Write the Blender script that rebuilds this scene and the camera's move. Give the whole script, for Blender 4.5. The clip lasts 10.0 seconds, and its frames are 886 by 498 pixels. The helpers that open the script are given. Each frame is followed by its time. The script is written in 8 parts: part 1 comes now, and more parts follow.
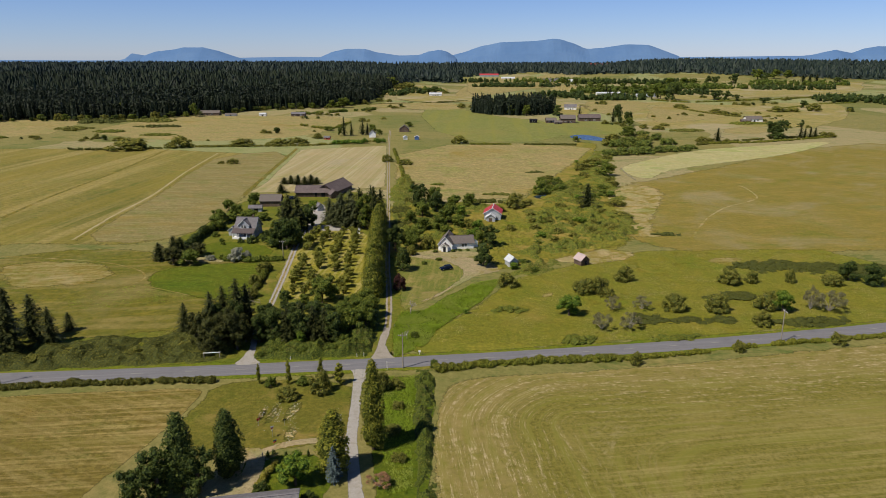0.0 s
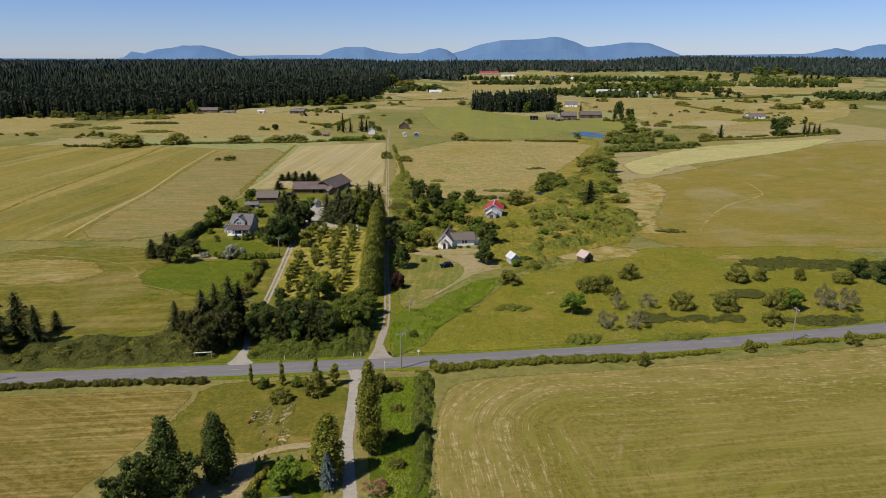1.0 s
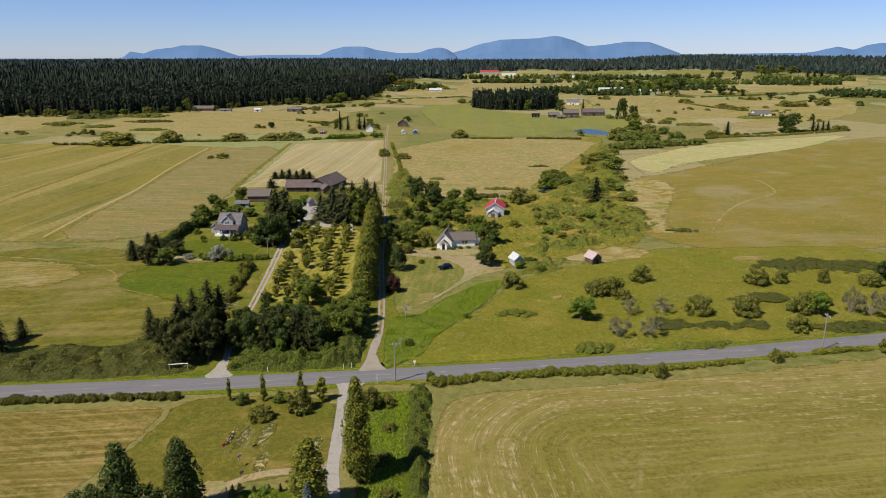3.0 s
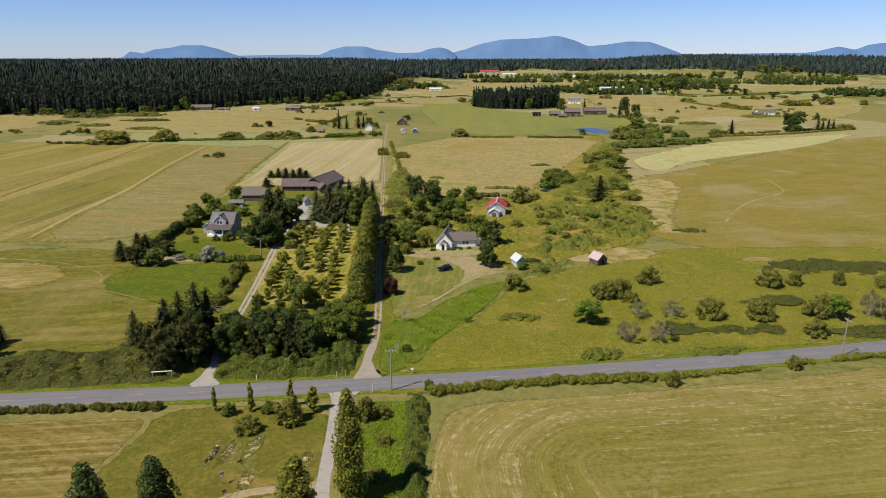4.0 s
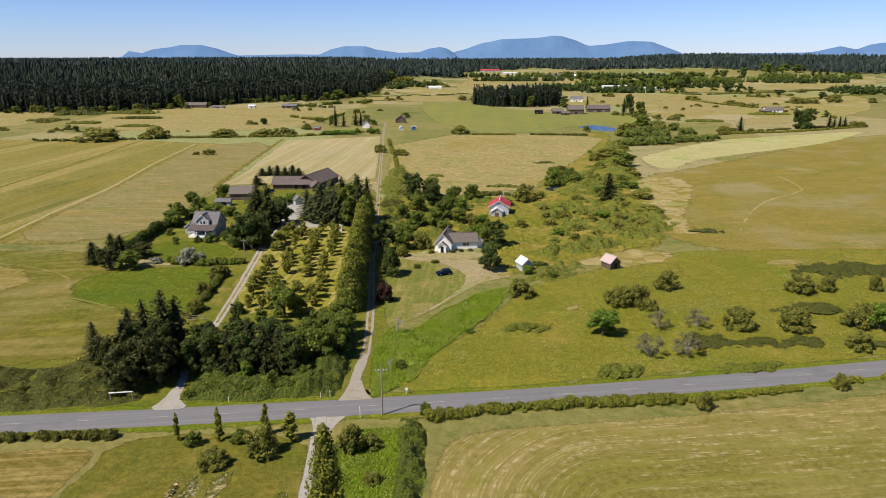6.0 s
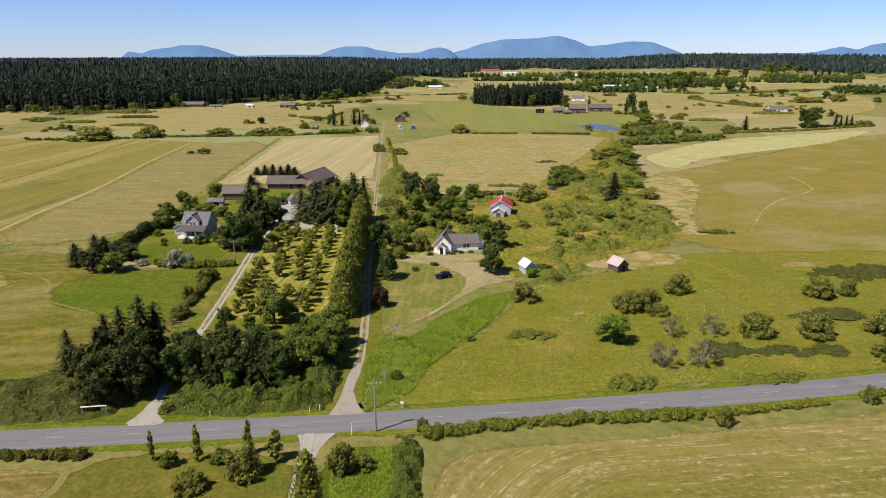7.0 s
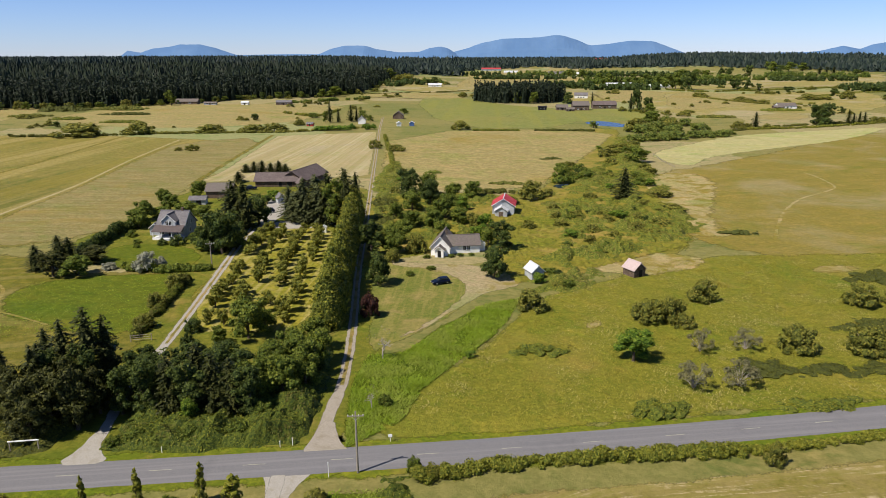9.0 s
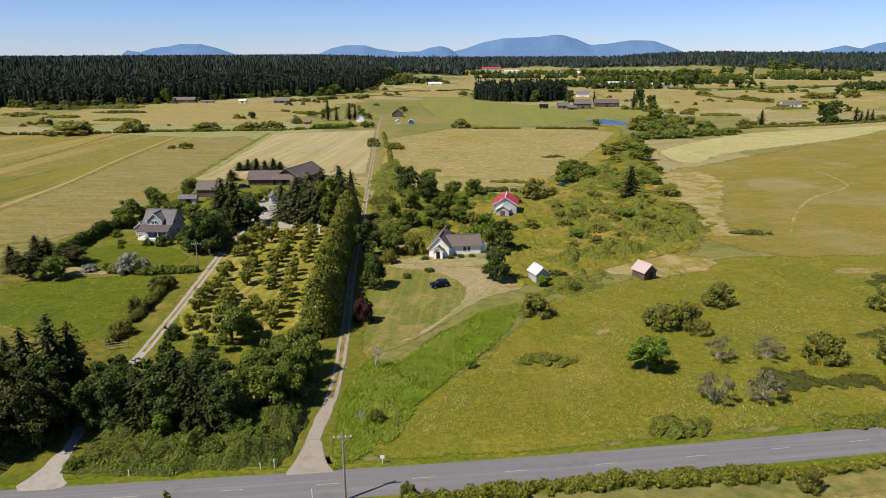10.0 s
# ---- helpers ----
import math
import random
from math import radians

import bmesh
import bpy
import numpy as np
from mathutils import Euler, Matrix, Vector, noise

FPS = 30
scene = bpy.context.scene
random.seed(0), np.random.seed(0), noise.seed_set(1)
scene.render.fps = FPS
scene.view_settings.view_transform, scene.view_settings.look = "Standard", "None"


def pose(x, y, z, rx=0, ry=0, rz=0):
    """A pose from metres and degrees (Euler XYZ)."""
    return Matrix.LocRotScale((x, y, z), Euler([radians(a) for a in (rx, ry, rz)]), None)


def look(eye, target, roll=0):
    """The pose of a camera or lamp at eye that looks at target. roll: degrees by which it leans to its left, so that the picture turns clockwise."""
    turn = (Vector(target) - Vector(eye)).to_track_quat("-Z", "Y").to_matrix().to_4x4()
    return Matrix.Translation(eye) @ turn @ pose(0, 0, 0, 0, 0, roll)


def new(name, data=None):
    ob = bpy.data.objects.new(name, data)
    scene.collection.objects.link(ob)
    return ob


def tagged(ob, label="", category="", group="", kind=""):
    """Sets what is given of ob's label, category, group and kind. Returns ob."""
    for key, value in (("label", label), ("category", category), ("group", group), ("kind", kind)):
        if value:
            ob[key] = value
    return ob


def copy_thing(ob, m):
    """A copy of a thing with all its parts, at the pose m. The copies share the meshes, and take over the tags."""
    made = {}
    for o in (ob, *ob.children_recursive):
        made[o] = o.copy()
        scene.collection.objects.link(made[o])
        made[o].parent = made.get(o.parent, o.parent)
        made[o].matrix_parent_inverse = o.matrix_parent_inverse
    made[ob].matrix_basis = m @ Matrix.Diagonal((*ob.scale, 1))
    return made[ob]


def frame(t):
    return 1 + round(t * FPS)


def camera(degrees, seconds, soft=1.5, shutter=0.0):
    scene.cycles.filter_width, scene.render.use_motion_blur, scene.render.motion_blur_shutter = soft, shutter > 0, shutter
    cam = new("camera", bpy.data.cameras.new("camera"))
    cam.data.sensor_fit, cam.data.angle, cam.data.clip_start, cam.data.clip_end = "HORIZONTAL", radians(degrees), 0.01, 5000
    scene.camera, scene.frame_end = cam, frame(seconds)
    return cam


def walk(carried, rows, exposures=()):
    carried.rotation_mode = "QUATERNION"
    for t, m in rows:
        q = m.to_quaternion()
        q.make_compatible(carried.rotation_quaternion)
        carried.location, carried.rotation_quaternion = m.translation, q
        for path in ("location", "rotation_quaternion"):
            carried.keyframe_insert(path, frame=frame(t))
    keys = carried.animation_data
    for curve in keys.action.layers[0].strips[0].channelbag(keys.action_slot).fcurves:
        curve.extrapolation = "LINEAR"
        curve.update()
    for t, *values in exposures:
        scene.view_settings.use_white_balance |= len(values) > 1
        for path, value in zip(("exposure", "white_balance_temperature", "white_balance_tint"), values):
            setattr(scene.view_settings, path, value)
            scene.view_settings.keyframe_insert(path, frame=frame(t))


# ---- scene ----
cam = camera(65.5, 10.0, soft=0.8)
PATH = [
    (0, (1.230, 2.812, 73.733), (1.226, 4.737, 73.188), -0.10),
    (0.5, (1.247, 5.553, 72.652), (1.243, 7.476, 72.105), -0.10),
    (1, (1.249, 8.534, 71.461), (1.245, 10.458, 70.912), -0.10),
    (1.5, (1.317, 11.664, 70.424), (1.313, 13.587, 69.874), -0.10),
    (2, (1.366, 15.059, 69.472), (1.362, 16.982, 68.922), -0.10),
    (2.5, (1.577, 18.741, 68.620), (1.572, 20.664, 68.071), -0.20),
    (4, (1.966, 30.712, 65.512), (1.960, 32.636, 64.964), -0.20),
    (4.5, (2.006, 34.825, 64.410), (2.000, 36.749, 63.863), -0.20),
    (5, (2.074, 39.158, 63.414), (2.068, 41.082, 62.867), -0.20),
    (5.5, (2.131, 43.553, 62.324), (2.125, 45.477, 61.777), -0.20),
    (7, (2.464, 57.018, 58.992), (2.457, 58.942, 58.447), -0.20),
    (7.5, (2.599, 61.728, 57.834), (2.592, 63.653, 57.290), -0.20),
    (8, (2.805, 66.120, 56.731), (2.797, 68.044, 56.186), -0.20),
    (8.5, (2.916, 70.560, 55.705), (2.908, 72.484, 55.159), -0.20),
    (9, (3.083, 75.053, 54.592), (3.075, 76.977, 54.047), -0.20),
    (9.5, (3.261, 79.824, 53.378), (3.252, 81.748, 52.833), -0.20),
    (10, (3.398, 84.349, 52.173), (3.389, 86.273, 51.628), -0.20),
]
walk(cam, [(t, look(eye, target, roll)) for t, eye, target, roll in PATH],
     [(0, 0.0), (2.5, 0.12), (5, 0.3), (7.5, 0.4), (10, 0.32)])

# ---- light: clear summer sky, sun high behind the camera on its left ----
SUN_EL, SHADOW_AZ = 53.0, 33.0  # degrees; the shadows fall 33 degrees ahead of due right
to_sun = Vector((-math.cos(radians(SHADOW_AZ)) * math.cos(radians(SUN_EL)),
                 -math.sin(radians(SHADOW_AZ)) * math.cos(radians(SUN_EL)), math.sin(radians(SUN_EL))))
world = bpy.data.worlds.new("sky")
scene.world = world
world.use_nodes = True
wn = world.node_tree.nodes
sky = wn.new("ShaderNodeTexSky")
sky.sky_type, sky.sun_disc = "NISHITA", False
sky.sun_elevation, sky.sun_rotation = radians(SUN_EL), math.atan2(to_sun.x, to_sun.y)
sky.air_density, sky.dust_density, sky.ozone_density = 1.0, 0.0, 3.0
tint = wn.new("ShaderNodeMix")  # a clear, blue northern summer sky
tint.data_type, tint.blend_type = "RGBA", "MULTIPLY"
tint.inputs["Factor"].default_value = 1.0
deep = wn.new("ShaderNodeMix")
deep.data_type = "RGBA"
deep.inputs["A"].default_value, deep.inputs["B"].default_value = (0.72, 0.905, 1.52, 1), (0.45, 0.54, 0.68, 1)
up = wn.new("ShaderNodeSeparateXYZ")
height = wn.new("ShaderNodeMapRange")
height.inputs[2].default_value = 0.45
for a, b in ((wn.new("ShaderNodeTexCoord").outputs["Generated"], up.inputs[0]), (up.outputs[2], height.inputs[0]), (height.outputs[0], deep.inputs["Factor"]), (deep.outputs["Result"], tint.inputs["B"])):
    world.node_tree.links.new(a, b)
world.node_tree.links.new(sky.outputs[0], tint.inputs["A"])
world.node_tree.links.new(tint.outputs["Result"], wn["Background"].inputs[0])
wn["Background"].inputs[1].default_value = 0.075
sun = new("sun", bpy.data.lights.new("sun", "SUN"))
sun.data.energy, sun.data.angle, sun.data.color = 4.85, radians(0.5), (1.0, 0.92, 0.80)
sun.matrix_world = look((0, 0, 200), Vector((0, 0, 200)) - to_sun)


# ---- materials ----
class Nodes:
    """A small writer for node materials."""

    def __init__(self, name):
        self.m = bpy.data.materials.new(name)
        self.m.use_nodes = True
        self.t = self.m.node_tree
        self.out = self.t.nodes["Material Output"]
        self.b = self.t.nodes["Principled BSDF"]
        self.b.inputs["Specular IOR Level"].default_value = 0.2
        self.coord = self.t.nodes.new("ShaderNodeTexCoord").outputs["Object"]

    def put(self, socket, value):
        if isinstance(value, bpy.types.NodeSocket):
            self.t.links.new(value, socket)
        else:
            socket.default_value = value

    def math(self, op, a, b=0.0, c=0.0):
        n = self.t.nodes.new("ShaderNodeMath")
        n.operation = op
        for i, v in enumerate((a, b, c)):
            self.put(n.inputs[i], v)
        return n.outputs[0]

    def noise(self, scale, detail=4.0, rough=0.6, vec=None, distort=0.0):
        n = self.t.nodes.new("ShaderNodeTexNoise")
        self.put(n.inputs["Vector"], vec or self.coord)
        n.inputs["Scale"].default_value, n.inputs["Detail"].default_value = scale, detail
        n.inputs["Roughness"].default_value, n.inputs["Distortion"].default_value = rough, distort
        return n.outputs["Fac"]

    def ramp(self, fac, lo, hi):
        n = self.t.nodes.new("ShaderNodeMapRange")
        n.interpolation_type = "SMOOTHSTEP"
        self.put(n.inputs[0], fac)
        n.inputs[1].default_value, n.inputs[2].default_value = lo, hi
        return n.outputs[0]

    def mix(self, fac, a, b, kind="MIX"):
        n = self.t.nodes.new("ShaderNodeMix")
        n.data_type, n.blend_type = "RGBA", kind
        self.put(n.inputs["Factor"], fac)
        self.put(n.inputs["A"], a)
        self.put(n.inputs["B"], b)
        return n.outputs["Result"]

    def mapped(self, angle, sx, sy, sz=1.0):
        n = self.t.nodes.new("ShaderNodeMapping")
        n.vector_type = "POINT"
        r = self.t.nodes.new("ShaderNodeVectorRotate")
        r.rotation_type = "Z_AXIS"
        self.put(r.inputs["Vector"], self.coord)
        r.inputs["Angle"].default_value = radians(angle)
        self.put(n.inputs["Vector"], r.outputs[0])
        n.inputs["Scale"].default_value = (sx, sy, sz)
        return n.outputs[0]

    def bump(self, height, strength, distance):
        n = self.t.nodes.new("ShaderNodeBump")
        self.put(n.inputs["Height"], height)
        n.inputs["Strength"].default_value, n.inputs["Distance"].default_value = strength, distance
        self.put(self.b.inputs["Normal"], n.outputs[0])

    def soft_edge(self):
        """A piece of land thins out over its edge: tufts and crumbs of it stray across the boundary (attribute edge: 0 inside, 1 on the line, 2 outside)."""
        a = self.t.nodes.new("ShaderNodeAttribute")
        a.attribute_name = "edge"
        stray = self.math("ADD", self.math("MULTIPLY", self.noise(0.16, 7.0, 0.72), 1.5), self.math("MULTIPLY", self.noise(1.3, 4.0, 0.8), 0.8))
        self.put(self.b.inputs["Alpha"], self.ramp(self.math("ADD", a.outputs["Fac"], self.math("SUBTRACT", stray, 1.15)), 1.12, 0.82))

    def done(self, colour, rough=0.85):
        self.put(self.b.inputs["Base Color"], colour)
        self.put(self.b.inputs["Roughness"], rough)
        return self.m


def warm(c):
    return (c[0] * 1.02, c[1] * 1.0, c[2] * 0.86, 1.0) if c[0] > 1.14 * c[1] else (c[0] * 1.17, c[1] * 0.965, c[2] * 0.60, 1.0)


def grass(name, low, high, dry=None, dry_at=(0.5, 0.7), patch=0.03, tuft=0.9, streak=None, relief=0.5, drift=1.0):
    """Grass or stubble: a fine tufted grain, drifts of greener and of strawy growth, wide patches, and streaks (angle, period, length, colour, amount) along mown rows."""
    n = Nodes(name)
    low, high = warm(low), warm(high)
    dry = dry and warm(dry)
    fine = n.noise(tuft, 8.0, 0.85)
    dark = tuple(0.58 * v for v in low[:3]) + (1,)
    c = n.mix(n.ramp(fine, 0.40, 0.60), low, high)
    c = n.mix(n.ramp(n.noise(tuft * 2.3, 6.0, 0.85), 0.53, 0.66), c, dark)
    mid = n.noise(tuft * 0.22, 5.0, 0.7)
    c = n.mix(n.math("MULTIPLY", n.ramp(mid, 0.44, 0.66), 0.55), c, low)
    c = n.mix(n.math("MULTIPLY", n.ramp(n.noise(tuft * 0.5, 6.0, 0.8, distort=0.4), 0.5, 0.66), 0.5), c, tuple(min(1, 1.22 * v) for v in high[:3]) + (1,))
    if dry:
        wide = n.noise(patch, 5.0, 0.62, distort=0.6)
        c = n.mix(n.ramp(wide, *dry_at), c, n.mix(n.ramp(fine, 0.3, 0.7), tuple(0.72 * v for v in dry[:3]) + (1,), dry))
    # greener and drier growth, in drifts some ten metres and some three metres wide
    for scale, lo, hi, tone in ((0.045, 0.50, 0.68, (0.74, 0.93, 0.62, 1)), (0.06, 0.52, 0.70, (1.26, 1.14, 1.22, 1)), (0.24, 0.50, 0.66, (0.80, 0.94, 0.72, 1)), (0.31, 0.52, 0.68, (1.22, 1.13, 1.2, 1))):
        spot = n.math("MULTIPLY", n.ramp(n.noise(scale, 6.0, 0.68, vec=n.mapped(11 + 90 * scale, 0.7, 1.0), distort=0.5), lo, hi), min(1.0, 0.85 * drift))
        c = n.mix(spot, c, n.mix(1.0, c, tone, "MULTIPLY"))
    for angle, period, length, colour, amount in (streak or ()):
        s = n.noise(1.0, 3.0, 0.6, vec=n.mapped(angle, 1 / period, 1 / length), distort=0.15)
        c = n.mix(n.math("MULTIPLY", n.math("MULTIPLY", n.ramp(s, 0.46, 0.62), amount), n.ramp(fine, 0.3, 0.62)), c, warm(colour))
    n.bump(n.math("ADD", fine, n.math("MULTIPLY", mid, 1.5)), relief, 0.8)
    n.soft_edge()
    return n.done(c, 0.95)


def far_land():
    """The wide farmland: a loose mosaic of fields in straw, olive and pale green, mottled with rough growth."""
    n = Nodes("rough_farmland")
    warp = n.t.nodes.new("ShaderNodeVectorMath")
    warp.operation = "MULTIPLY_ADD"
    wobble = n.t.nodes.new("ShaderNodeTexNoise")
    wobble.inputs["Scale"].default_value, wobble.inputs["Detail"].default_value = 0.02, 4.0
    n.put(wobble.inputs["Vector"], n.coord)
    n.put(warp.inputs[0], wobble.outputs["Color"])
    warp.inputs[1].default_value = (26, 26, 0)
    n.put(warp.inputs[2], n.mapped(8, 1.0, 0.55))
    cell = n.t.nodes.new("ShaderNodeTexVoronoi")
    cell.distance, cell.inputs["Scale"].default_value = "CHEBYCHEV", 1 / 85
    n.put(cell.inputs["Vector"], warp.outputs[0])
    pick = n.t.nodes.new("ShaderNodeSeparateColor")
    n.put(pick.inputs[0], cell.outputs["Color"])
    c = n.mix(n.ramp(pick.outputs[0], 0.30, 0.46), (0.26, 0.22, 0.075, 1), (0.215, 0.20, 0.062, 1))
    c = n.mix(n.ramp(pick.outputs[0], 0.60, 0.72), c, (0.36, 0.29, 0.15, 1))
    c = n.mix(n.ramp(pick.outputs[1], 0.76, 0.84), c, (0.31, 0.30, 0.135, 1))
    fine = n.noise(0.5, 8.0, 0.85)
    c = n.mix(n.math("MULTIPLY", n.ramp(fine, 0.38, 0.62), 0.7), n.mix(1.0, c, (0.62, 0.68, 0.55, 1), "MULTIPLY"), n.mix(1.0, c, (1.12, 1.1, 1.1, 1), "MULTIPLY"))
    for scale, lo, hi, tone in ((0.012, 0.52, 0.66, (0.80, 0.92, 0.74, 1)), (0.035, 0.53, 0.66, (1.25, 1.12, 1.2, 1)), (0.07, 0.53, 0.64, (0.55, 0.74, 0.5, 1)), (0.15, 0.55, 0.66, (0.66, 0.8, 0.6, 1))):
        c = n.mix(n.math("MULTIPLY", n.ramp(n.noise(scale, 7.0, 0.7, vec=n.mapped(6, 0.6, 1.0), distort=0.6), lo, hi), 0.85), c, n.mix(1.0, c, tone, "MULTIPLY"))
    n.bump(fine, 0.5, 0.8)
    return n.done(c, 0.95)


def plain(name, c1, c2, scale=3.0, rough=0.8, metal=0.0, stain=None, relief=0.2, island=0.0, edge=False):
    n = Nodes(name)
    c = n.mix(n.ramp(n.noise(scale, 5.0, 0.65), 0.35, 0.68), c1, c2)
    if stain:
        c = n.mix(n.math("MULTIPLY", n.ramp(n.noise(min(scale * 0.23, 0.6), 5.0, 0.7), 0.46, 0.68), 0.6), c, stain)
    if island:
        g = n.t.nodes.new("ShaderNodeNewGeometry")
        c = n.mix(island, c, n.mix(g.outputs["Random Per Island"], c1, c2))
    n.b.inputs["Metallic"].default_value = metal
    if relief:
        n.bump(n.noise(scale * 3, 4.0), relief, 0.05)
    if edge:
        n.soft_edge()
    return n.done(c, rough)


CORE = {}


def foliage(name, dark, mid, light, through_light=0.25, patch=None):
    """Leaves: every leaf clump takes its own green, every plant its own shift; a part of the light comes through."""
    n = Nodes(name)
    mid, light = (mid[0] * 1.7, mid[1] * 1.37, mid[2] * 1.0, 1), (light[0] * 1.85, light[1] * 1.48, light[2] * 1.0, 1)
    g = n.t.nodes.new("ShaderNodeNewGeometry").outputs["Random Per Island"]
    o = n.t.nodes.new("ShaderNodeObjectInfo").outputs["Random"]
    c = n.mix(n.ramp(g, -0.25, 0.5), dark, mid)
    c = n.mix(n.math("MULTIPLY", n.ramp(g, 0.55, 1.0), 0.75), c, light)
    if patch:  # wide drifts of another plant
        size, other = patch
        spot = n.ramp(n.noise(size, 5.0, 0.7, distort=0.5), 0.46, 0.6)
        c = n.mix(spot, c, n.mix(g, tuple(0.55 * v for v in other[:3]) + (1,), tuple(1.25 * v for v in other[:3]) + (1,)))
    c = n.mix(n.math("MULTIPLY", o, 0.45), c, n.mix(g, dark, mid))
    t = n.t.nodes.new("ShaderNodeBsdfTranslucent")
    n.put(t.inputs["Color"], n.mix(0.5, c, light))
    s = n.t.nodes.new("ShaderNodeMixShader")
    s.inputs[0].default_value = through_light
    n.done(c, 0.6)
    n.t.links.new(n.b.outputs[0], s.inputs[1])
    n.t.links.new(t.outputs[0], s.inputs[2])
    n.t.links.new(s.outputs[0], n.out.inputs["Surface"])
    # inside of the crown: its shade is put into the colour as darker leaf tones
    k = Nodes(name + "_inner_shade")
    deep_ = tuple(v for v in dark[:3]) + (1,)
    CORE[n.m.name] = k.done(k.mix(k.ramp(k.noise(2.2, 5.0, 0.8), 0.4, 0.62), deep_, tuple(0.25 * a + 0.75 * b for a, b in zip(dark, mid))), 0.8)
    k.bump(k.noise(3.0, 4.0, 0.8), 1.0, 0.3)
    return n.m


M = {}
M["ground"] = far_land()
M["rough"] = grass("rough_pasture", (0.075, 0.085, 0.016, 1), (0.20, 0.185, 0.042, 1), (0.29, 0.235, 0.10, 1), (0.52, 0.70), 0.018, 0.5)
# near-black ground colour that includes the shade under the firs
M["forest_floor_shade"] = grass("forest_floor_shade", (0.012, 0.02, 0.008, 1), (0.03, 0.04, 0.015, 1))
M["tall_grass"] = grass("tall_grass", (0.115, 0.145, 0.018, 1), (0.20, 0.225, 0.040, 1), (0.275, 0.255, 0.075, 1), (0.50, 0.76), 0.03, 1.1, relief=0.6)
M["wet_grass"] = grass("rushes", (0.115, 0.132, 0.020, 1), (0.195, 0.20, 0.045, 1), (0.27, 0.24, 0.09, 1), (0.46, 0.66), 0.05, 0.7, relief=0.5)
M["homestead"] = grass("farmstead_grass", (0.085, 0.115, 0.014, 1), (0.15, 0.175, 0.032, 1), (0.24, 0.22, 0.085, 1), (0.52, 0.74), 0.06, 0.9)
M["lush"] = grass("lush_grass", (0.075, 0.13, 0.008, 1), (0.125, 0.185, 0.014, 1), (0.20, 0.22, 0.035, 1), (0.55, 0.75), 0.08, tuft=0.9, relief=0.9)
M["verge"] = grass("verge_grass", (0.082, 0.125, 0.010, 1), (0.16, 0.205, 0.022, 1), (0.22, 0.215, 0.06, 1), (0.55, 0.75), 0.2, tuft=1.2)
M["meadow"] = grass("green_meadow", (0.062, 0.10, 0.005, 1), (0.105, 0.145, 0.011, 1), (0.15, 0.16, 0.022, 1), (0.5, 0.75), 0.035, 0.6)
M["west_meadow"] = grass("west_meadow", (0.085, 0.10, 0.012, 1), (0.155, 0.16, 0.028, 1), (0.22, 0.185, 0.062, 1), (0.45, 0.66), 0.028, 0.4,
                         streak=((82, 4, 40, (0.265, 0.21, 0.08, 1), 0.6), (76, 1.6, 16, (0.09, 0.105, 0.014, 1), 0.5)))
M["lawn"] = grass("lawn", (0.088, 0.103, 0.017, 1), (0.15, 0.158, 0.036, 1), (0.25, 0.22, 0.09, 1), (0.52, 0.73), 0.09, 1.0)
M["yard_lawn"] = grass("yard_lawn", (0.10, 0.14, 0.035, 1), (0.155, 0.185, 0.062, 1), (0.27, 0.255, 0.14, 1), (0.50, 0.72), 0.10, 1.0,
                       streak=((4.5, 1.3, 22, (0.30, 0.28, 0.15, 1), 0.4),))
M["orchard_grass"] = grass("orchard_grass", (0.14, 0.16, 0.02, 1), (0.25, 0.255, 0.05, 1), (0.36, 0.31, 0.13, 1), (0.52, 0.74), 0.12, 0.8,
                           streak=((4.5, 1.6, 30, (0.40, 0.34, 0.15, 1), 0.7),))
M["hay_west"] = grass("hay_field", (0.13, 0.135, 0.04, 1), (0.20, 0.203, 0.075, 1), (0.12, 0.142, 0.036, 1), (0.50, 0.66), 0.010, 0.5,
                      streak=((5.3, 13, 300, (0.315, 0.295, 0.175, 1), 0.7), (5.3, 34, 700, (0.19, 0.18, 0.035, 1), 0.6), (5.3, 2.2, 60, (0.24, 0.195, 0.06, 1), 0.5)))
M["stubble"] = grass("stubble_field", (0.255, 0.26, 0.20, 1), (0.345, 0.345, 0.275, 1), (0.36, 0.31, 0.24, 1), (0.55, 0.75), 0.02, 0.6,
                     streak=((4.2, 1.9, 160, (0.47, 0.41, 0.31, 1), 0.7), (4.2, 1.5, 120, (0.22, 0.215, 0.13, 1), 0.65), (4.2, 16, 500, (0.36, 0.29, 0.19, 1), 0.65), (4.2, 7, 400, (0.21, 0.215, 0.12, 1), 0.5)))
M["tan"] = grass("dry_pasture", (0.22, 0.18, 0.075, 1), (0.33, 0.27, 0.125, 1), (0.24, 0.215, 0.07, 1), (0.54, 0.74), 0.015, 0.4)
M["green_far"] = grass("green_pasture", (0.135, 0.175, 0.065, 1), (0.18, 0.215, 0.095, 1), (0.22, 0.23, 0.10, 1), (0.5, 0.75), 0.012, 0.3, drift=0.6,
                       streak=((4.0, 14, 500, (0.19, 0.22, 0.06, 1), 0.6),))
M["hay_tan"] = grass("cut_hay_ground", (0.165, 0.14, 0.055, 1), (0.265, 0.225, 0.10, 1), (0.235, 0.21, 0.075, 1), (0.52, 0.72), 0.02, 0.8,
                      streak=((95, 2.5, 22, (0.31, 0.265, 0.13, 1), 0.5), (95, 3.5, 40, (0.165, 0.145, 0.05, 1), 0.5)))
M["pale"] = grass("mown_pale_field", (0.285, 0.315, 0.225, 1), (0.35, 0.385, 0.29, 1), (0.245, 0.275, 0.165, 1), (0.55, 0.75), 0.02, 0.4,
                  streak=((-70, 5, 140, (0.36, 0.31, 0.11, 1), 0.5),))
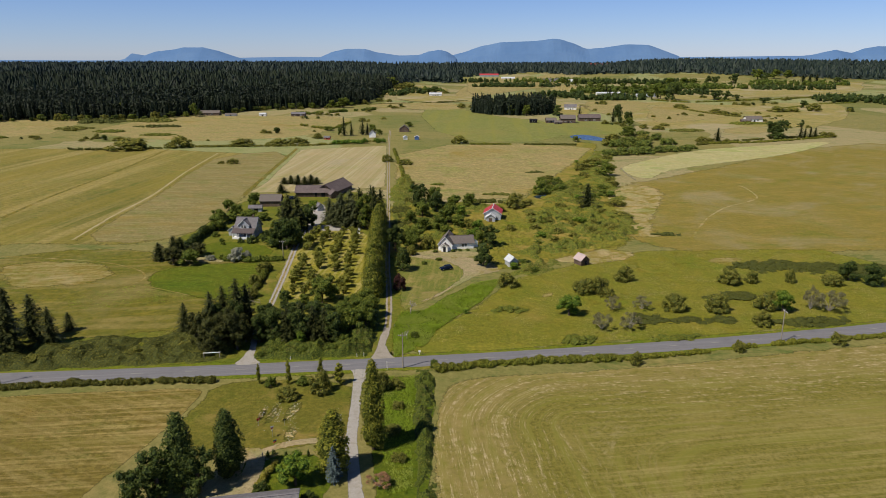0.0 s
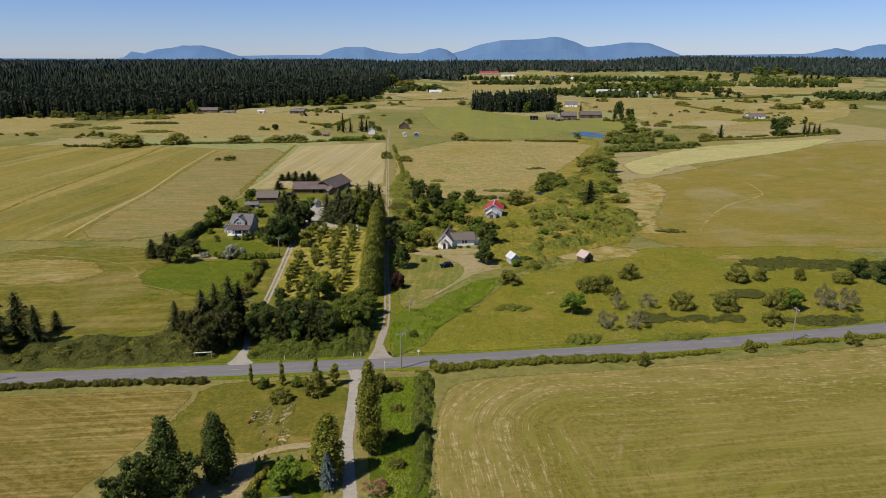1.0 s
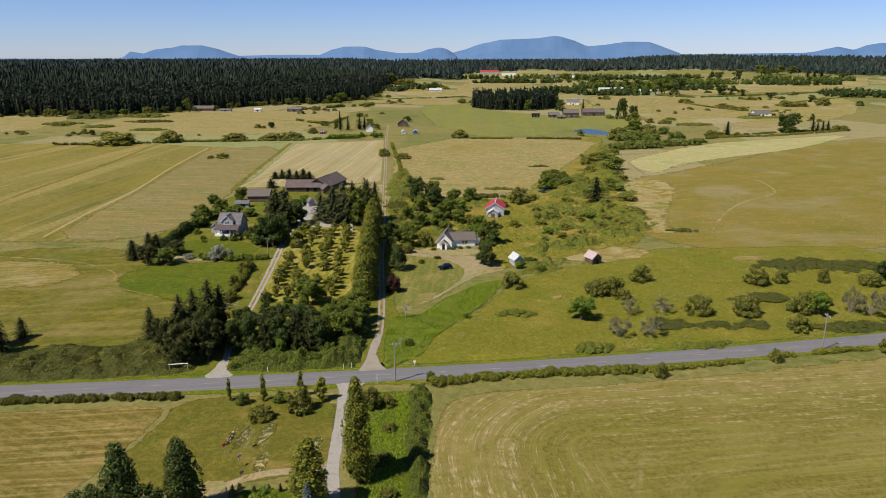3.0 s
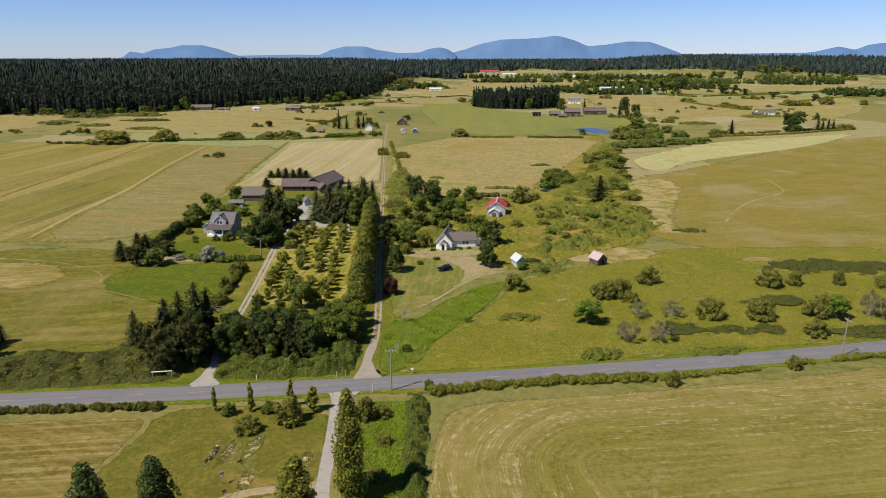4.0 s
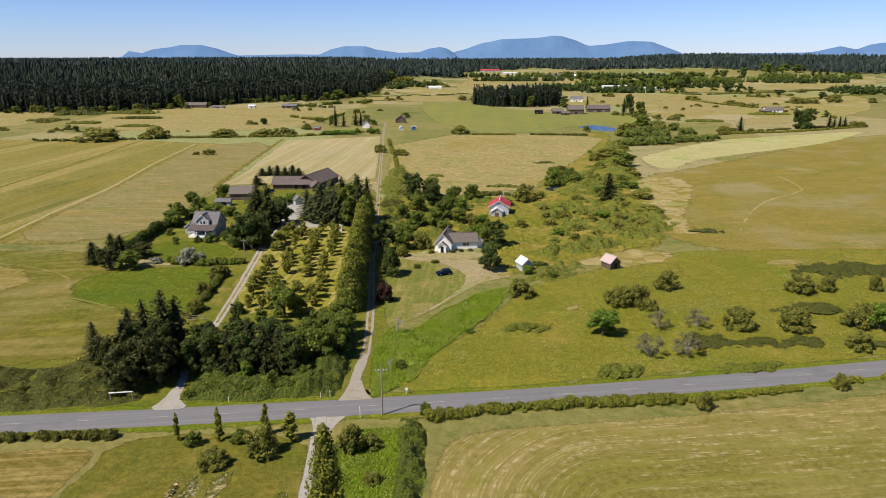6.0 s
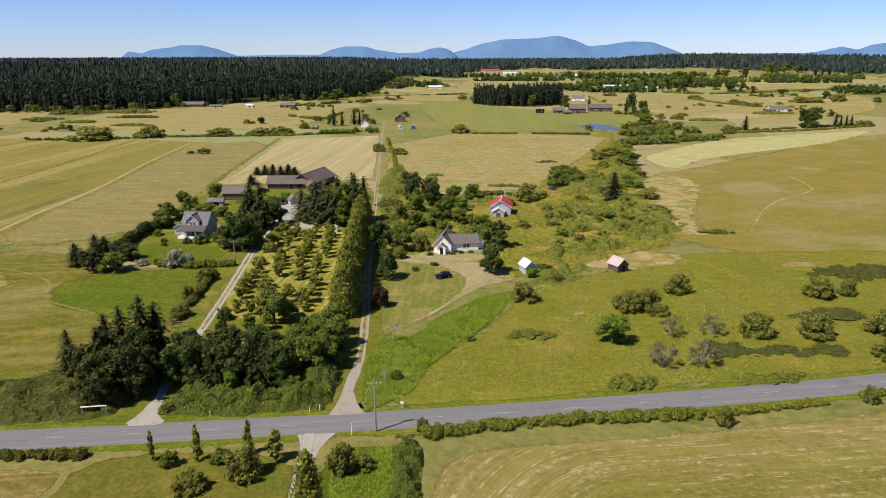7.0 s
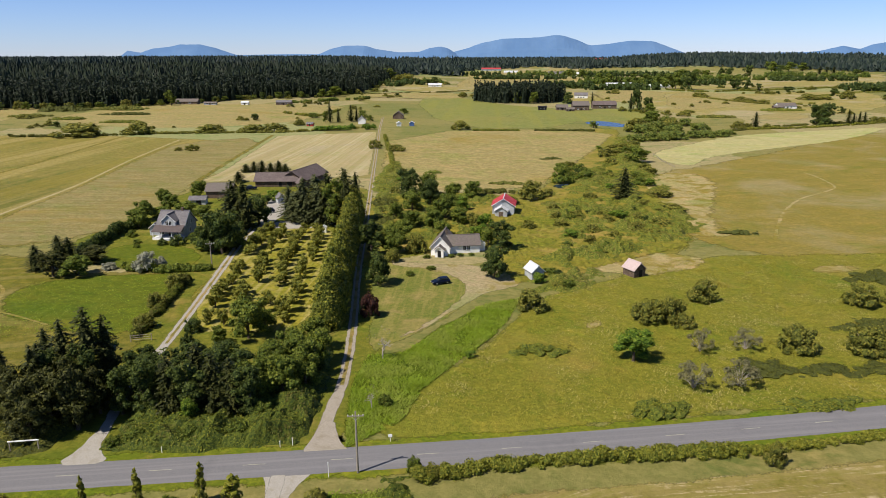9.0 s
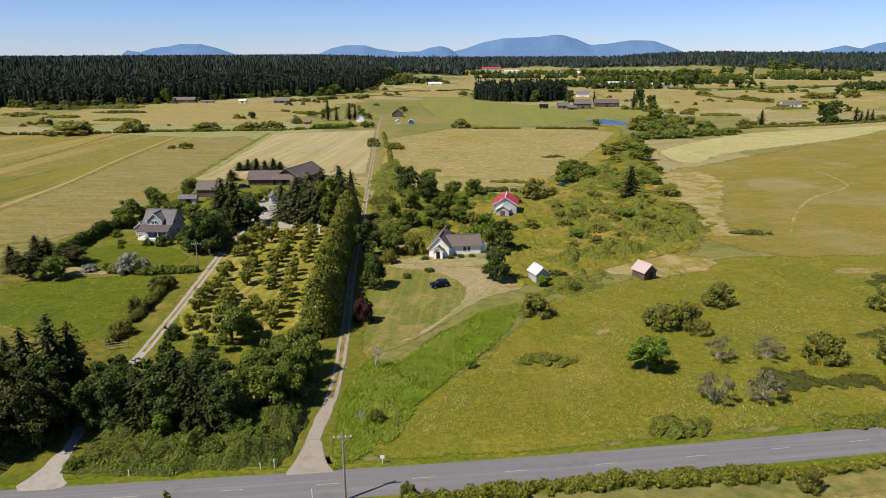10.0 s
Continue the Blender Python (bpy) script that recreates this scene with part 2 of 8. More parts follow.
M["olive"] = grass("olive_pasture", (0.142, 0.142, 0.034, 1), (0.22, 0.202, 0.064, 1), (0.285, 0.24, 0.12, 1), (0.46, 0.70), 0.022, 0.9, relief=0.45,
                   streak=((72, 6, 45, (0.27, 0.24, 0.11, 1), 0.25), (78, 2.5, 16, (0.12, 0.13, 0.028, 1), 0.3)))
M["far_olive"] = grass("far_olive_pasture", (0.185, 0.19, 0.085, 1), (0.275, 0.265, 0.14, 1), (0.36, 0.305, 0.19, 1), (0.46, 0.62), 0.011, 0.2)
M["bare"] = grass("bare_dry_ground", (0.26, 0.215, 0.10, 1), (0.38, 0.31, 0.165, 1), (0.22, 0.205, 0.055, 1), (0.45, 0.62), 0.14, 0.7)
M["worn"] = grass("worn_meadow", (0.15, 0.135, 0.03, 1), (0.23, 0.195, 0.06, 1), (0.33, 0.27, 0.13, 1), (0.5, 0.68), 0.05, 0.5,
                  streak=((80, 2.0, 30, (0.36, 0.295, 0.15, 1), 0.6),))
M["dirt"] = grass("dirt_yard", (0.23, 0.19, 0.115, 1), (0.33, 0.275, 0.18, 1), (0.20, 0.195, 0.07, 1), (0.50, 0.66), 0.13, 1.2, relief=0.12,
                  streak=((25, 1.1, 9, (0.37, 0.30, 0.19, 1), 0.3),))
M["bleached"] = grass("bleached_clods", (0.33, 0.30, 0.22, 1), (0.58, 0.54, 0.43, 1), (0.10, 0.115, 0.028, 1), (0.36, 0.50), 0.55, 1.8)
M["sw_field"] = grass("south_hay_field", (0.118, 0.092, 0.018, 1), (0.20, 0.158, 0.038, 1), (0.25, 0.19, 0.065, 1), (0.50, 0.7), 0.05, 0.8,
                      streak=((84, 1.1, 30, (0.37, 0.285, 0.12, 1), 0.75), (84, 0.8, 26, (0.10, 0.088, 0.015, 1), 0.6), (84, 5, 90, (0.15, 0.13, 0.022, 1), 0.6), (118, 1.6, 14, (0.33, 0.26, 0.11, 1), 0.4)))
M["gravel"] = plain("gravel", (0.285, 0.263, 0.235, 1), (0.375, 0.352, 0.315, 1), 7.0, 0.95, stain=(0.24, 0.21, 0.155, 1), relief=0.1, edge=True)
M["lane_gravel"] = plain("lane_gravel", (0.255, 0.222, 0.182, 1), (0.345, 0.308, 0.258, 1), 7.0, 0.95, stain=(0.20, 0.17, 0.115, 1), relief=0.1, edge=True)
M["gravel_strip"] = grass("gravel_crown_grass", (0.12, 0.125, 0.04, 1), (0.22, 0.205, 0.09, 1), (0.30, 0.265, 0.17, 1), (0.42, 0.6), 0.25, 1.5)
M["shoulder"] = grass("road_shoulder", (0.25, 0.25, 0.16, 1), (0.36, 0.355, 0.26, 1), (0.17, 0.19, 0.05, 1), (0.46, 0.58), 0.4, 1.5)
M["paint"] = plain("road_paint", (0.27, 0.26, 0.215, 1), (0.38, 0.365, 0.30, 1), 4.0, 0.7, stain=(0.3, 0.29, 0.27, 1), relief=0.0)


def asphalt():
    n = Nodes("asphalt")
    c = n.mix(n.ramp(n.noise(9.0, 4.0, 0.7), 0.3, 0.7), (0.135, 0.132, 0.14, 1), (0.185, 0.18, 0.188, 1))
    s = n.noise(1.0, 3.0, 0.6, vec=n.mapped(-7.0, 1 / 60, 1 / 0.7))
    c = n.mix(n.math("MULTIPLY", n.ramp(s, 0.45, 0.7), 0.55), c, (0.225, 0.215, 0.225, 1))
    c = n.mix(n.math("MULTIPLY", n.ramp(n.noise(0.12, 4.0), 0.55, 0.72), 0.5), c, (0.11, 0.108, 0.115, 1))
    n.bump(n.noise(30.0, 2.0), 0.15, 0.02)
    return n.done(c, 0.85)


def round_mown():
    """A hay field mown in rounds: swaths run along its west and north edges and turn at the rounded corner between them."""
    n = Nodes("round_mown_field")
    sep = n.t.nodes.new("ShaderNodeSeparateXYZ")
    r = n.t.nodes.new("ShaderNodeVectorRotate")
    r.rotation_type = "Z_AXIS"
    r.inputs["Angle"].default_value = radians(-6.5)
    r.inputs["Center"].default_value = (-0.5, 150.0, 0)
    n.put(r.inputs["Vector"], n.coord)
    n.put(sep.inputs[0], r.outputs[0])
    qx = n.math("SUBTRACT", 28.0, sep.outputs[0])
    qy = n.math("SUBTRACT", sep.outputs[1], 125.5)
    px, py = n.math("MAXIMUM", qx, 0.0), n.math("MAXIMUM", qy, 0.0)
    out = n.math("SQRT", n.math("ADD", n.math("MULTIPLY", px, px), n.math("MULTIPLY", py, py)))
    d = n.math("SUBTRACT", n.math("ADD", out, n.math("MINIMUM", n.math("SMOOTH_MAX", qx, qy, 26.0), 0.0)), 12.5)
    # along the swath: a slow coordinate that gives the streaks their length
    along = n.math("SUBTRACT", sep.outputs[0], sep.outputs[1])
    v = n.t.nodes.new("ShaderNodeCombineXYZ")
    n.put(v.inputs[0], d)
    n.put(v.inputs[1], n.math("MULTIPLY", along, 0.07))
    wob = n.noise(0.08, 2.0)
    n.put(v.inputs[2], n.math("MULTIPLY", wob, 0.8))
    fine = n.noise(0.9, 8.0, 0.85)
    c = n.mix(n.ramp(fine, 0.4, 0.6), (0.115, 0.102, 0.014, 1), (0.195, 0.168, 0.030, 1))
    c = n.mix(n.math("MULTIPLY", n.ramp(n.noise(0.035, 4.0, distort=0.5), 0.48, 0.68), 0.5), c, (0.28, 0.22, 0.065, 1))
    c = n.mix(n.math("MULTIPLY", n.ramp(n.noise(0.45, 3.0, 0.6, vec=v.outputs[0]), 0.5, 0.63), 0.75), c, (0.185, 0.172, 0.028, 1))
    band = n.math("MULTIPLY", n.ramp(d, -2.0, 9.0), n.ramp(n.noise(0.25, 5.0, 0.7), 0.3, 0.6))
    c = n.mix(n.math("MULTIPLY", band, 0.5), c, (0.30, 0.225, 0.09, 1))
    c = n.mix(n.math("MULTIPLY", n.ramp(n.noise(1.7, 4.0, 0.7, vec=v.outputs[0]), 0.5, 0.62), 0.5), c, (0.155, 0.145, 0.022, 1))
    pale = n.ramp(n.noise(1.5, 6.0, 0.8, vec=v.outputs[0]), 0.50, 0.59)
    edge = n.ramp(d, -24.0, 8.0)
    broken = n.ramp(n.noise(0.6, 7.0, 0.8), 0.42, 0.62)
    c = n.mix(n.math("MULTIPLY", n.math("MULTIPLY", pale, broken), n.math("ADD", n.math("MULTIPLY", edge, 0.75), 0.10)), c, (0.46, 0.37, 0.21, 1))
    for angle, period, length, colour, amount in ((82, 1.0, 45, (0.36, 0.285, 0.11, 1), 0.45), (82, 5.0, 110, (0.16, 0.15, 0.022, 1), 0.5), (80, 2.2, 30, (0.29, 0.235, 0.08, 1), 0.4)):
        row = n.noise(1.0, 4.0, 0.65, vec=n.mapped(angle, 1 / period, 1 / length), distort=0.15)
        c = n.mix(n.math("MULTIPLY", n.math("MULTIPLY", n.ramp(row, 0.47, 0.63), amount), n.math("MULTIPLY", n.ramp(fine, 0.3, 0.62), n.ramp(d, 0.0, -20.0))), c, colour)
    n.bump(fine, 0.5, 0.4)
    n.soft_edge()
    return n.done(c, 0.95)


M["asphalt"] = asphalt()
M["se_field"] = round_mown()
M["water"] = plain("pond_water", (0.015, 0.03, 0.05, 1), (0.02, 0.035, 0.055, 1), 0.5, 0.2, relief=0.05)
M["water"].node_tree.nodes["Principled BSDF"].inputs["Specular IOR Level"].default_value = 0.35
M["bark"] = plain("bark", (0.06, 0.045, 0.032, 1), (0.14, 0.11, 0.08, 1), 6.0, 0.95)
M["grey_bark"] = plain("grey_bark", (0.28, 0.245, 0.22, 1), (0.42, 0.37, 0.33, 1), 6.0, 0.95)
M["leaf"] = foliage("leaf_green", (0.035, 0.06, 0.009, 1), (0.076, 0.118, 0.018, 1), (0.135, 0.178, 0.034, 1))
M["leaf_deep"] = foliage("leaf_deep_green", (0.015, 0.031, 0.008, 1), (0.042, 0.072, 0.016, 1), (0.08, 0.115, 0.03, 1))
M["leaf_lime"] = foliage("leaf_bright_green", (0.03, 0.075, 0.008, 1), (0.085, 0.16, 0.02, 1), (0.16, 0.23, 0.035, 1))
M["leaf_olive"] = foliage("leaf_olive", (0.055, 0.07, 0.013, 1), (0.115, 0.138, 0.028, 1), (0.195, 0.21, 0.06, 1))
M["leaf_willow"] = foliage("leaf_willow", (0.038, 0.052, 0.026, 1), (0.058, 0.08, 0.042, 1), (0.09, 0.118, 0.066, 1))
M["leaf_grey"] = foliage("leaf_grey_green", (0.13, 0.125, 0.075, 1), (0.115, 0.132, 0.085, 1), (0.155, 0.178, 0.12, 1))
M["leaf_pale"] = foliage("leaf_pale_green", (0.05, 0.08, 0.016, 1), (0.10, 0.145, 0.032, 1), (0.16, 0.205, 0.06, 1))
M["leaf_silver"] = foliage("leaf_silver", (0.20, 0.20, 0.15, 1), (0.19, 0.235, 0.24, 1), (0.25, 0.31, 0.34, 1))
M["leaf_purple"] = foliage("leaf_purple", (0.016, 0.008, 0.009, 1), (0.04, 0.018, 0.018, 1), (0.075, 0.035, 0.03, 1))
M["leaf_pink"] = foliage("leaf_rosy", (0.10, 0.065, 0.045, 1), (0.19, 0.125, 0.09, 1), (0.28, 0.20, 0.15, 1))
M["leaf_cypress"] = foliage("leaf_cypress", (0.04, 0.06, 0.009, 1), (0.11, 0.14, 0.02, 1), (0.19, 0.215, 0.034, 1), 0.25)
M["leaf_fir"] = foliage("needles_dark", (0.012, 0.019, 0.006, 1), (0.028, 0.04, 0.012, 1), (0.055, 0.07, 0.02, 1), 0.1)
M["leaf_pine"] = foliage("pine_needles", (0.017, 0.023, 0.006, 1), (0.038, 0.05, 0.012, 1), (0.07, 0.084, 0.022, 1), 0.1)
M["leaf_apple"] = foliage("orchard_leaves", (0.06, 0.085, 0.014, 1), (0.12, 0.15, 0.028, 1), (0.19, 0.21, 0.05, 1))
M["leaf_blue"] = foliage("needles_blue", (0.045, 0.07, 0.07, 1), (0.06, 0.10, 0.135, 1), (0.09, 0.14, 0.20, 1), 0.1)
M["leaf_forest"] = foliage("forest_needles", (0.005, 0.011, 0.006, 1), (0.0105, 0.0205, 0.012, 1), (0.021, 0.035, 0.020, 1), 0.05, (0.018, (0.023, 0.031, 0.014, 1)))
# far firs: bluish air haze is mixed into these greens
M["leaf_far_haze"] = foliage("far_forest_haze_needles", (0.009, 0.018, 0.018, 1), (0.014, 0.027, 0.026, 1), (0.022, 0.039, 0.034, 1), 0.05)
M["bracken"] = foliage("bracken", (0.045, 0.055, 0.012, 1), (0.062, 0.08, 0.016, 1), (0.085, 0.105, 0.024, 1))
M["bramble_dark"] = foliage("dark_bramble", (0.036, 0.048, 0.010, 1), (0.068, 0.084, 0.016, 1), (0.115, 0.13, 0.028, 1))
M["bramble"] = foliage("bramble", (0.055, 0.078, 0.011, 1), (0.115, 0.148, 0.022, 1), (0.18, 0.20, 0.04, 1))
M["brush"] = foliage("brush_leaves", (0.065, 0.09, 0.013, 1), (0.125, 0.155, 0.024, 1), (0.19, 0.21, 0.045, 1), 0.25, (0.06, (0.255, 0.22, 0.06, 1)))
M["bank"] = foliage("bank_leaves", (0.03, 0.05, 0.007, 1), (0.075, 0.108, 0.014, 1), (0.13, 0.158, 0.028, 1), 0.25, (0.16, (0.13, 0.12, 0.027, 1)))
M["tuft"] = foliage("grass_tufts", (0.20, 0.20, 0.03, 1), (0.155, 0.17, 0.026, 1), (0.185, 0.19, 0.042, 1), 0.3, (0.07, (0.38, 0.33, 0.11, 1)))
M["lush_tuft"] = foliage("lush_grass_tufts", (0.15, 0.235, 0.016, 1), (0.125, 0.215, 0.016, 1), (0.16, 0.245, 0.026, 1), 0.3, (0.12, (0.31, 0.34, 0.06, 1)))
M["white_wall"] = plain("white_painted_boards", (0.82, 0.82, 0.81, 1), (0.87, 0.87, 0.86, 1), 1.2, 0.7, stain=(0.76, 0.75, 0.72, 1))
M["grey_wall"] = plain("grey_painted_boards", (0.36, 0.38, 0.41, 1), (0.46, 0.48, 0.50, 1), 1.5, 0.8, stain=(0.3, 0.31, 0.32, 1))
M["brown_wall"] = plain("weathered_brown_boards", (0.08, 0.055, 0.042, 1), (0.16, 0.115, 0.085, 1), 2.5, 0.9, stain=(0.22, 0.18, 0.15, 1))
M["shingle"] = plain("grey_shingle", (0.10, 0.095, 0.10, 1), (0.22, 0.205, 0.215, 1), 2.2, 0.9, stain=(0.30, 0.285, 0.285, 1), island=0.5)
M["dark_shingle"] = plain("dark_shingle", (0.075, 0.06, 0.06, 1), (0.13, 0.105, 0.10, 1), 3.5, 0.9, stain=(0.17, 0.14, 0.13, 1), island=0.5)
M["brown_shingle"] = plain("brown_shingle", (0.11, 0.092, 0.085, 1), (0.20, 0.17, 0.155, 1), 2.2, 0.9, stain=(0.15, 0.15, 0.10, 1), island=0.5)
M["barn_roof"] = plain("brown_metal_roof", (0.105, 0.08, 0.078, 1), (0.15, 0.12, 0.115, 1), 1.2, 0.75, stain=(0.19, 0.155, 0.145, 1), island=0.3)
M["red_roof"] = plain("red_metal_roof", (0.36, 0.035, 0.045, 1), (0.50, 0.07, 0.08, 1), 0.8, 0.55, stain=(0.52, 0.17, 0.15, 1), island=0.35)
M["pale_roof"] = plain("pale_metal_roof", (0.58, 0.60, 0.63, 1), (0.74, 0.76, 0.79, 1), 1.5, 0.45, metal=0.2, stain=(0.5, 0.49, 0.48, 1), island=0.3)
M["pink_roof"] = plain("weathered_pink_boards", (0.40, 0.30, 0.29, 1), (0.60, 0.50, 0.49, 1), 2.0, 0.85, stain=(0.30, 0.19, 0.17, 1), island=0.7)
M["glass"] = plain("window_glass", (0.02, 0.025, 0.03, 1), (0.035, 0.04, 0.045, 1), 1.0, 0.08, relief=0.0)
M["trim"] = plain("white_trim", (0.76, 0.76, 0.75, 1), (0.82, 0.82, 0.81, 1), 2.0, 0.6, relief=0.0)
M["pole_wood"] = plain("pole_wood", (0.22, 0.19, 0.16, 1), (0.34, 0.30, 0.25, 1), 5.0, 0.9)
M["car_paint"] = plain("dark_blue_paint", (0.008, 0.014, 0.035, 1), (0.012, 0.02, 0.045, 1), 1.0, 0.25, metal=0.3, relief=0.0)
M["rubber"] = plain("tyre_rubber", (0.012, 0.012, 0.012, 1), (0.022, 0.022, 0.022, 1), 8.0, 0.9)
M["steel"] = plain("grey_steel", (0.35, 0.36, 0.37, 1), (0.5, 0.51, 0.52, 1), 4.0, 0.45, metal=0.7, relief=0.0)
M["red_paint"] = plain("red_paint", (0.42, 0.03, 0.03, 1), (0.52, 0.06, 0.05, 1), 3.0, 0.6, relief=0.0)
M["blue_paint"] = plain("blue_paint", (0.06, 0.12, 0.30, 1), (0.09, 0.16, 0.36, 1), 3.0, 0.6, relief=0.0)
M["black_paint"] = plain("black_paint", (0.012, 0.012, 0.013, 1), (0.02, 0.02, 0.022, 1), 3.0, 0.6, relief=0.0)
M["stone"] = plain("pale_stone", (0.34, 0.31, 0.26, 1), (0.52, 0.49, 0.43, 1), 3.0, 0.9, island=0.5)


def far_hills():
    n = Nodes("far_hills_blue_haze")
    # blue air haze put into the base colour; the weak emission adds its glow
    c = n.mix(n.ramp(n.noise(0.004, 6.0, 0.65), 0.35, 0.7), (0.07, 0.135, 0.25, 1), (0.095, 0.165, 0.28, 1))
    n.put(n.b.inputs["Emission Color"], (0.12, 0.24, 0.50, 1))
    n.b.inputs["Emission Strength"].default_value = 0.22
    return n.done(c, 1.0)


M["far_hills"] = far_hills()


# ---- mesh helpers ----
def mesh_of(name, verts, faces, material):
    me = bpy.data.meshes.new(name)
    me.from_pydata([tuple(v) for v in verts], [], [tuple(f) for f in faces])
    me.materials.append(material)
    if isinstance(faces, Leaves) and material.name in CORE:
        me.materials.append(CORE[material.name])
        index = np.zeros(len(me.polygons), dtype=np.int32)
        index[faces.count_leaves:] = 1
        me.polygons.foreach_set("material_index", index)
    me.update()
    return me


class Leaves(list):
    """Faces of a crown: leaf clumps first, then the inside."""
    count_leaves = 0


def from_bm(name, bm, material):
    me = bpy.data.meshes.new(name)
    bmesh.ops.recalc_face_normals(bm, faces=bm.faces)
    bm.to_mesh(me)
    bm.free()
    me.materials.append(material)
    return me


def part(name, bm, material, parent, label=""):
    """Links a bmesh (or a finished mesh) as one mesh object under a thing."""
    ob = new(name, bm if isinstance(bm, bpy.types.Mesh) else from_bm(name, bm, material))
    ob.parent = parent
    return tagged(ob, label)


def box(bm, x0, x1, y0, y1, z0, z1, m=None):
    v = [bm.verts.new((x, y, z)) for x in (x0, x1) for y in (y0, y1) for z in (z0, z1)]
    for f in ((0, 1, 3, 2), (4, 6, 7, 5), (0, 4, 5, 1), (2, 3, 7, 6), (0, 2, 6, 4), (1, 5, 7, 3)):
        bm.faces.new([v[i] for i in f])
    if m is not None:
        bmesh.ops.transform(bm, matrix=m, verts=v)
    return bm


def tube(bm, points, radii, sides=7):
    """A tapered tube through points."""
    rings = []
    for i, (p, r) in enumerate(zip(points, radii)):
        a, b = Vector(points[max(i - 1, 0)]), Vector(points[min(i + 1, len(points) - 1)])
        q = (b - a).to_track_quat("Z", "Y")
        rings.append([bm.verts.new(Vector(p) + q @ Vector((r * math.cos(k * math.tau / sides), r * math.sin(k * math.tau / sides), 0))) for k in range(sides)])
    for a, b in zip(rings, rings[1:]):
        for k in range(sides):
            bm.faces.new((a[k], a[(k + 1) % sides], b[(k + 1) % sides], b[k]))
    bm.faces.new(rings[0][::-1])
    bm.faces.new(rings[-1])
    return bm


def smooth01(a, b, v):
    s = min(1.0, max(0.0, (v - a) / (b - a)))
    return s * s * (3 - 2 * s)


def terrain(x, y):
    """The height of the land: flat farmland, with low wooded rises far off."""
    west = 26 * smooth01(950, 1900, y) * smooth01(60, -350, x)
    east = 40 * smooth01(1750, 2600, y) * smooth01(250, 900, x)
    mid = 24 * smooth01(2100, 2800, y)
    return max(west, east, mid) - 90 * smooth01(2850, 3700, y)


def rounded(corners, times=2):
    pts = [Vector((*c, 0)) for c in corners]
    for _ in range(times):
        pts = [q for a, b in zip(pts, pts[1:] + pts[:1]) for q in (a * 0.75 + b * 0.25, a * 0.25 + b * 0.75)]
    return pts


def put_edge(ob, values):
    ob.data.attributes.new("edge", "FLOAT", "POINT").data.foreach_set("value", np.asarray(values, np.float32))
    return ob


def sheet(name, corners, z, material, label, category="field", ragged=0.6, step=4.0, soft=1, wave=0.12, feather=0.0):
    """A piece of land, laid on the ground as a grid that thins out over a ragged, soft edge."""
    pts = rounded(corners, soft) if soft else [Vector((*c, 0)) for c in corners]
    ring = []
    for a, b in zip(pts, pts[1:] + pts[:1]):
        n = max(1, int((b - a).length / step))
        for i in range(n):
            p = a.lerp(b, i / n)
            q = noise.noise_vector(p * wave) + 0.5 * noise.noise_vector(p * wave * 4)
            ring.append(((p + Vector((q.x, q.y, 0)) * ragged)[:2]))
    A = np.array(ring)
    B = np.roll(A, -1, axis=0)
    area = 0.5 * abs(float((A[:, 0] * B[:, 1] - B[:, 0] * A[:, 1]).sum()))
    grid = max(0.25, math.sqrt(area / 1400))
    feather = max(feather or 1.3 * ragged + 0.2, 0.7 * grid)
    x0, y0 = A.min(axis=0) - feather - grid
    x1, y1 = A.max(axis=0) + feather + grid
    gx, gy = np.arange(x0, x1 + grid, grid), np.arange(y0, y1 + grid, grid)
    P = np.stack(np.meshgrid(gx, gy), axis=-1).reshape(-1, 2)
    D = B - A
    far, within = np.full(len(P), 1e9), np.zeros(len(P), bool)
    for a, b, d in zip(A, B, D):
        t = np.clip(((P - a) @ d) / max(1e-9, d @ d), 0, 1)
        far = np.minimum(far, np.hypot(*(P - a - t[:, None] * d).T))
        if a[1] != b[1]:
            within ^= ((a[1] > P[:, 1]) != (b[1] > P[:, 1])) & (P[:, 0] < d[0] * (P[:, 1] - a[1]) / d[1] + a[0])
    edge = np.clip(1 - np.where(within, far, -far) / feather, 0, 2)
    w = len(gx)
    idx = np.arange(len(P)).reshape(-1, w)
    quads = np.stack([idx[:-1, :-1], idx[:-1, 1:], idx[1:, 1:], idx[1:, :-1]], axis=-1).reshape(-1, 4)
    quads = quads[edge[quads].min(axis=1) < 1.9]
    used = np.unique(quads)
    back = np.zeros(len(P), int)
    back[used] = np.arange(len(used))
    verts = [(x, y, z * 0.2 + (terrain(x, y) + 0.6 * smooth01(900, 1000, y) if y > 900 else 0.0)) for x, y in P[used]]
    ob = new(name, mesh_of(name, verts, back[quads].tolist(), material))
    return tagged(put_edge(ob, edge[used]), label, category, kind="structure")


def curve_points(pts, step=2.0):
    """A smooth line through points in the plane."""
    p = [Vector((*q[:2], 0)) for q in pts]
    p = [2 * p[0] - p[1]] + p + [2 * p[-1] - p[-2]]
    out = []
    for i in range(1, len(p) - 2):
        n = max(2, int((p[i + 1] - p[i]).length / step))
        for k in range(n):
            t = k / n
            a, b, c, d = p[i - 1:i + 3]
            out.append(0.5 * (2 * b + (c - a) * t + (2 * a - 5 * b + 4 * c - d) * t * t + (3 * b - a - 3 * c + d) * t ** 3))
    return out + [p[-2]]


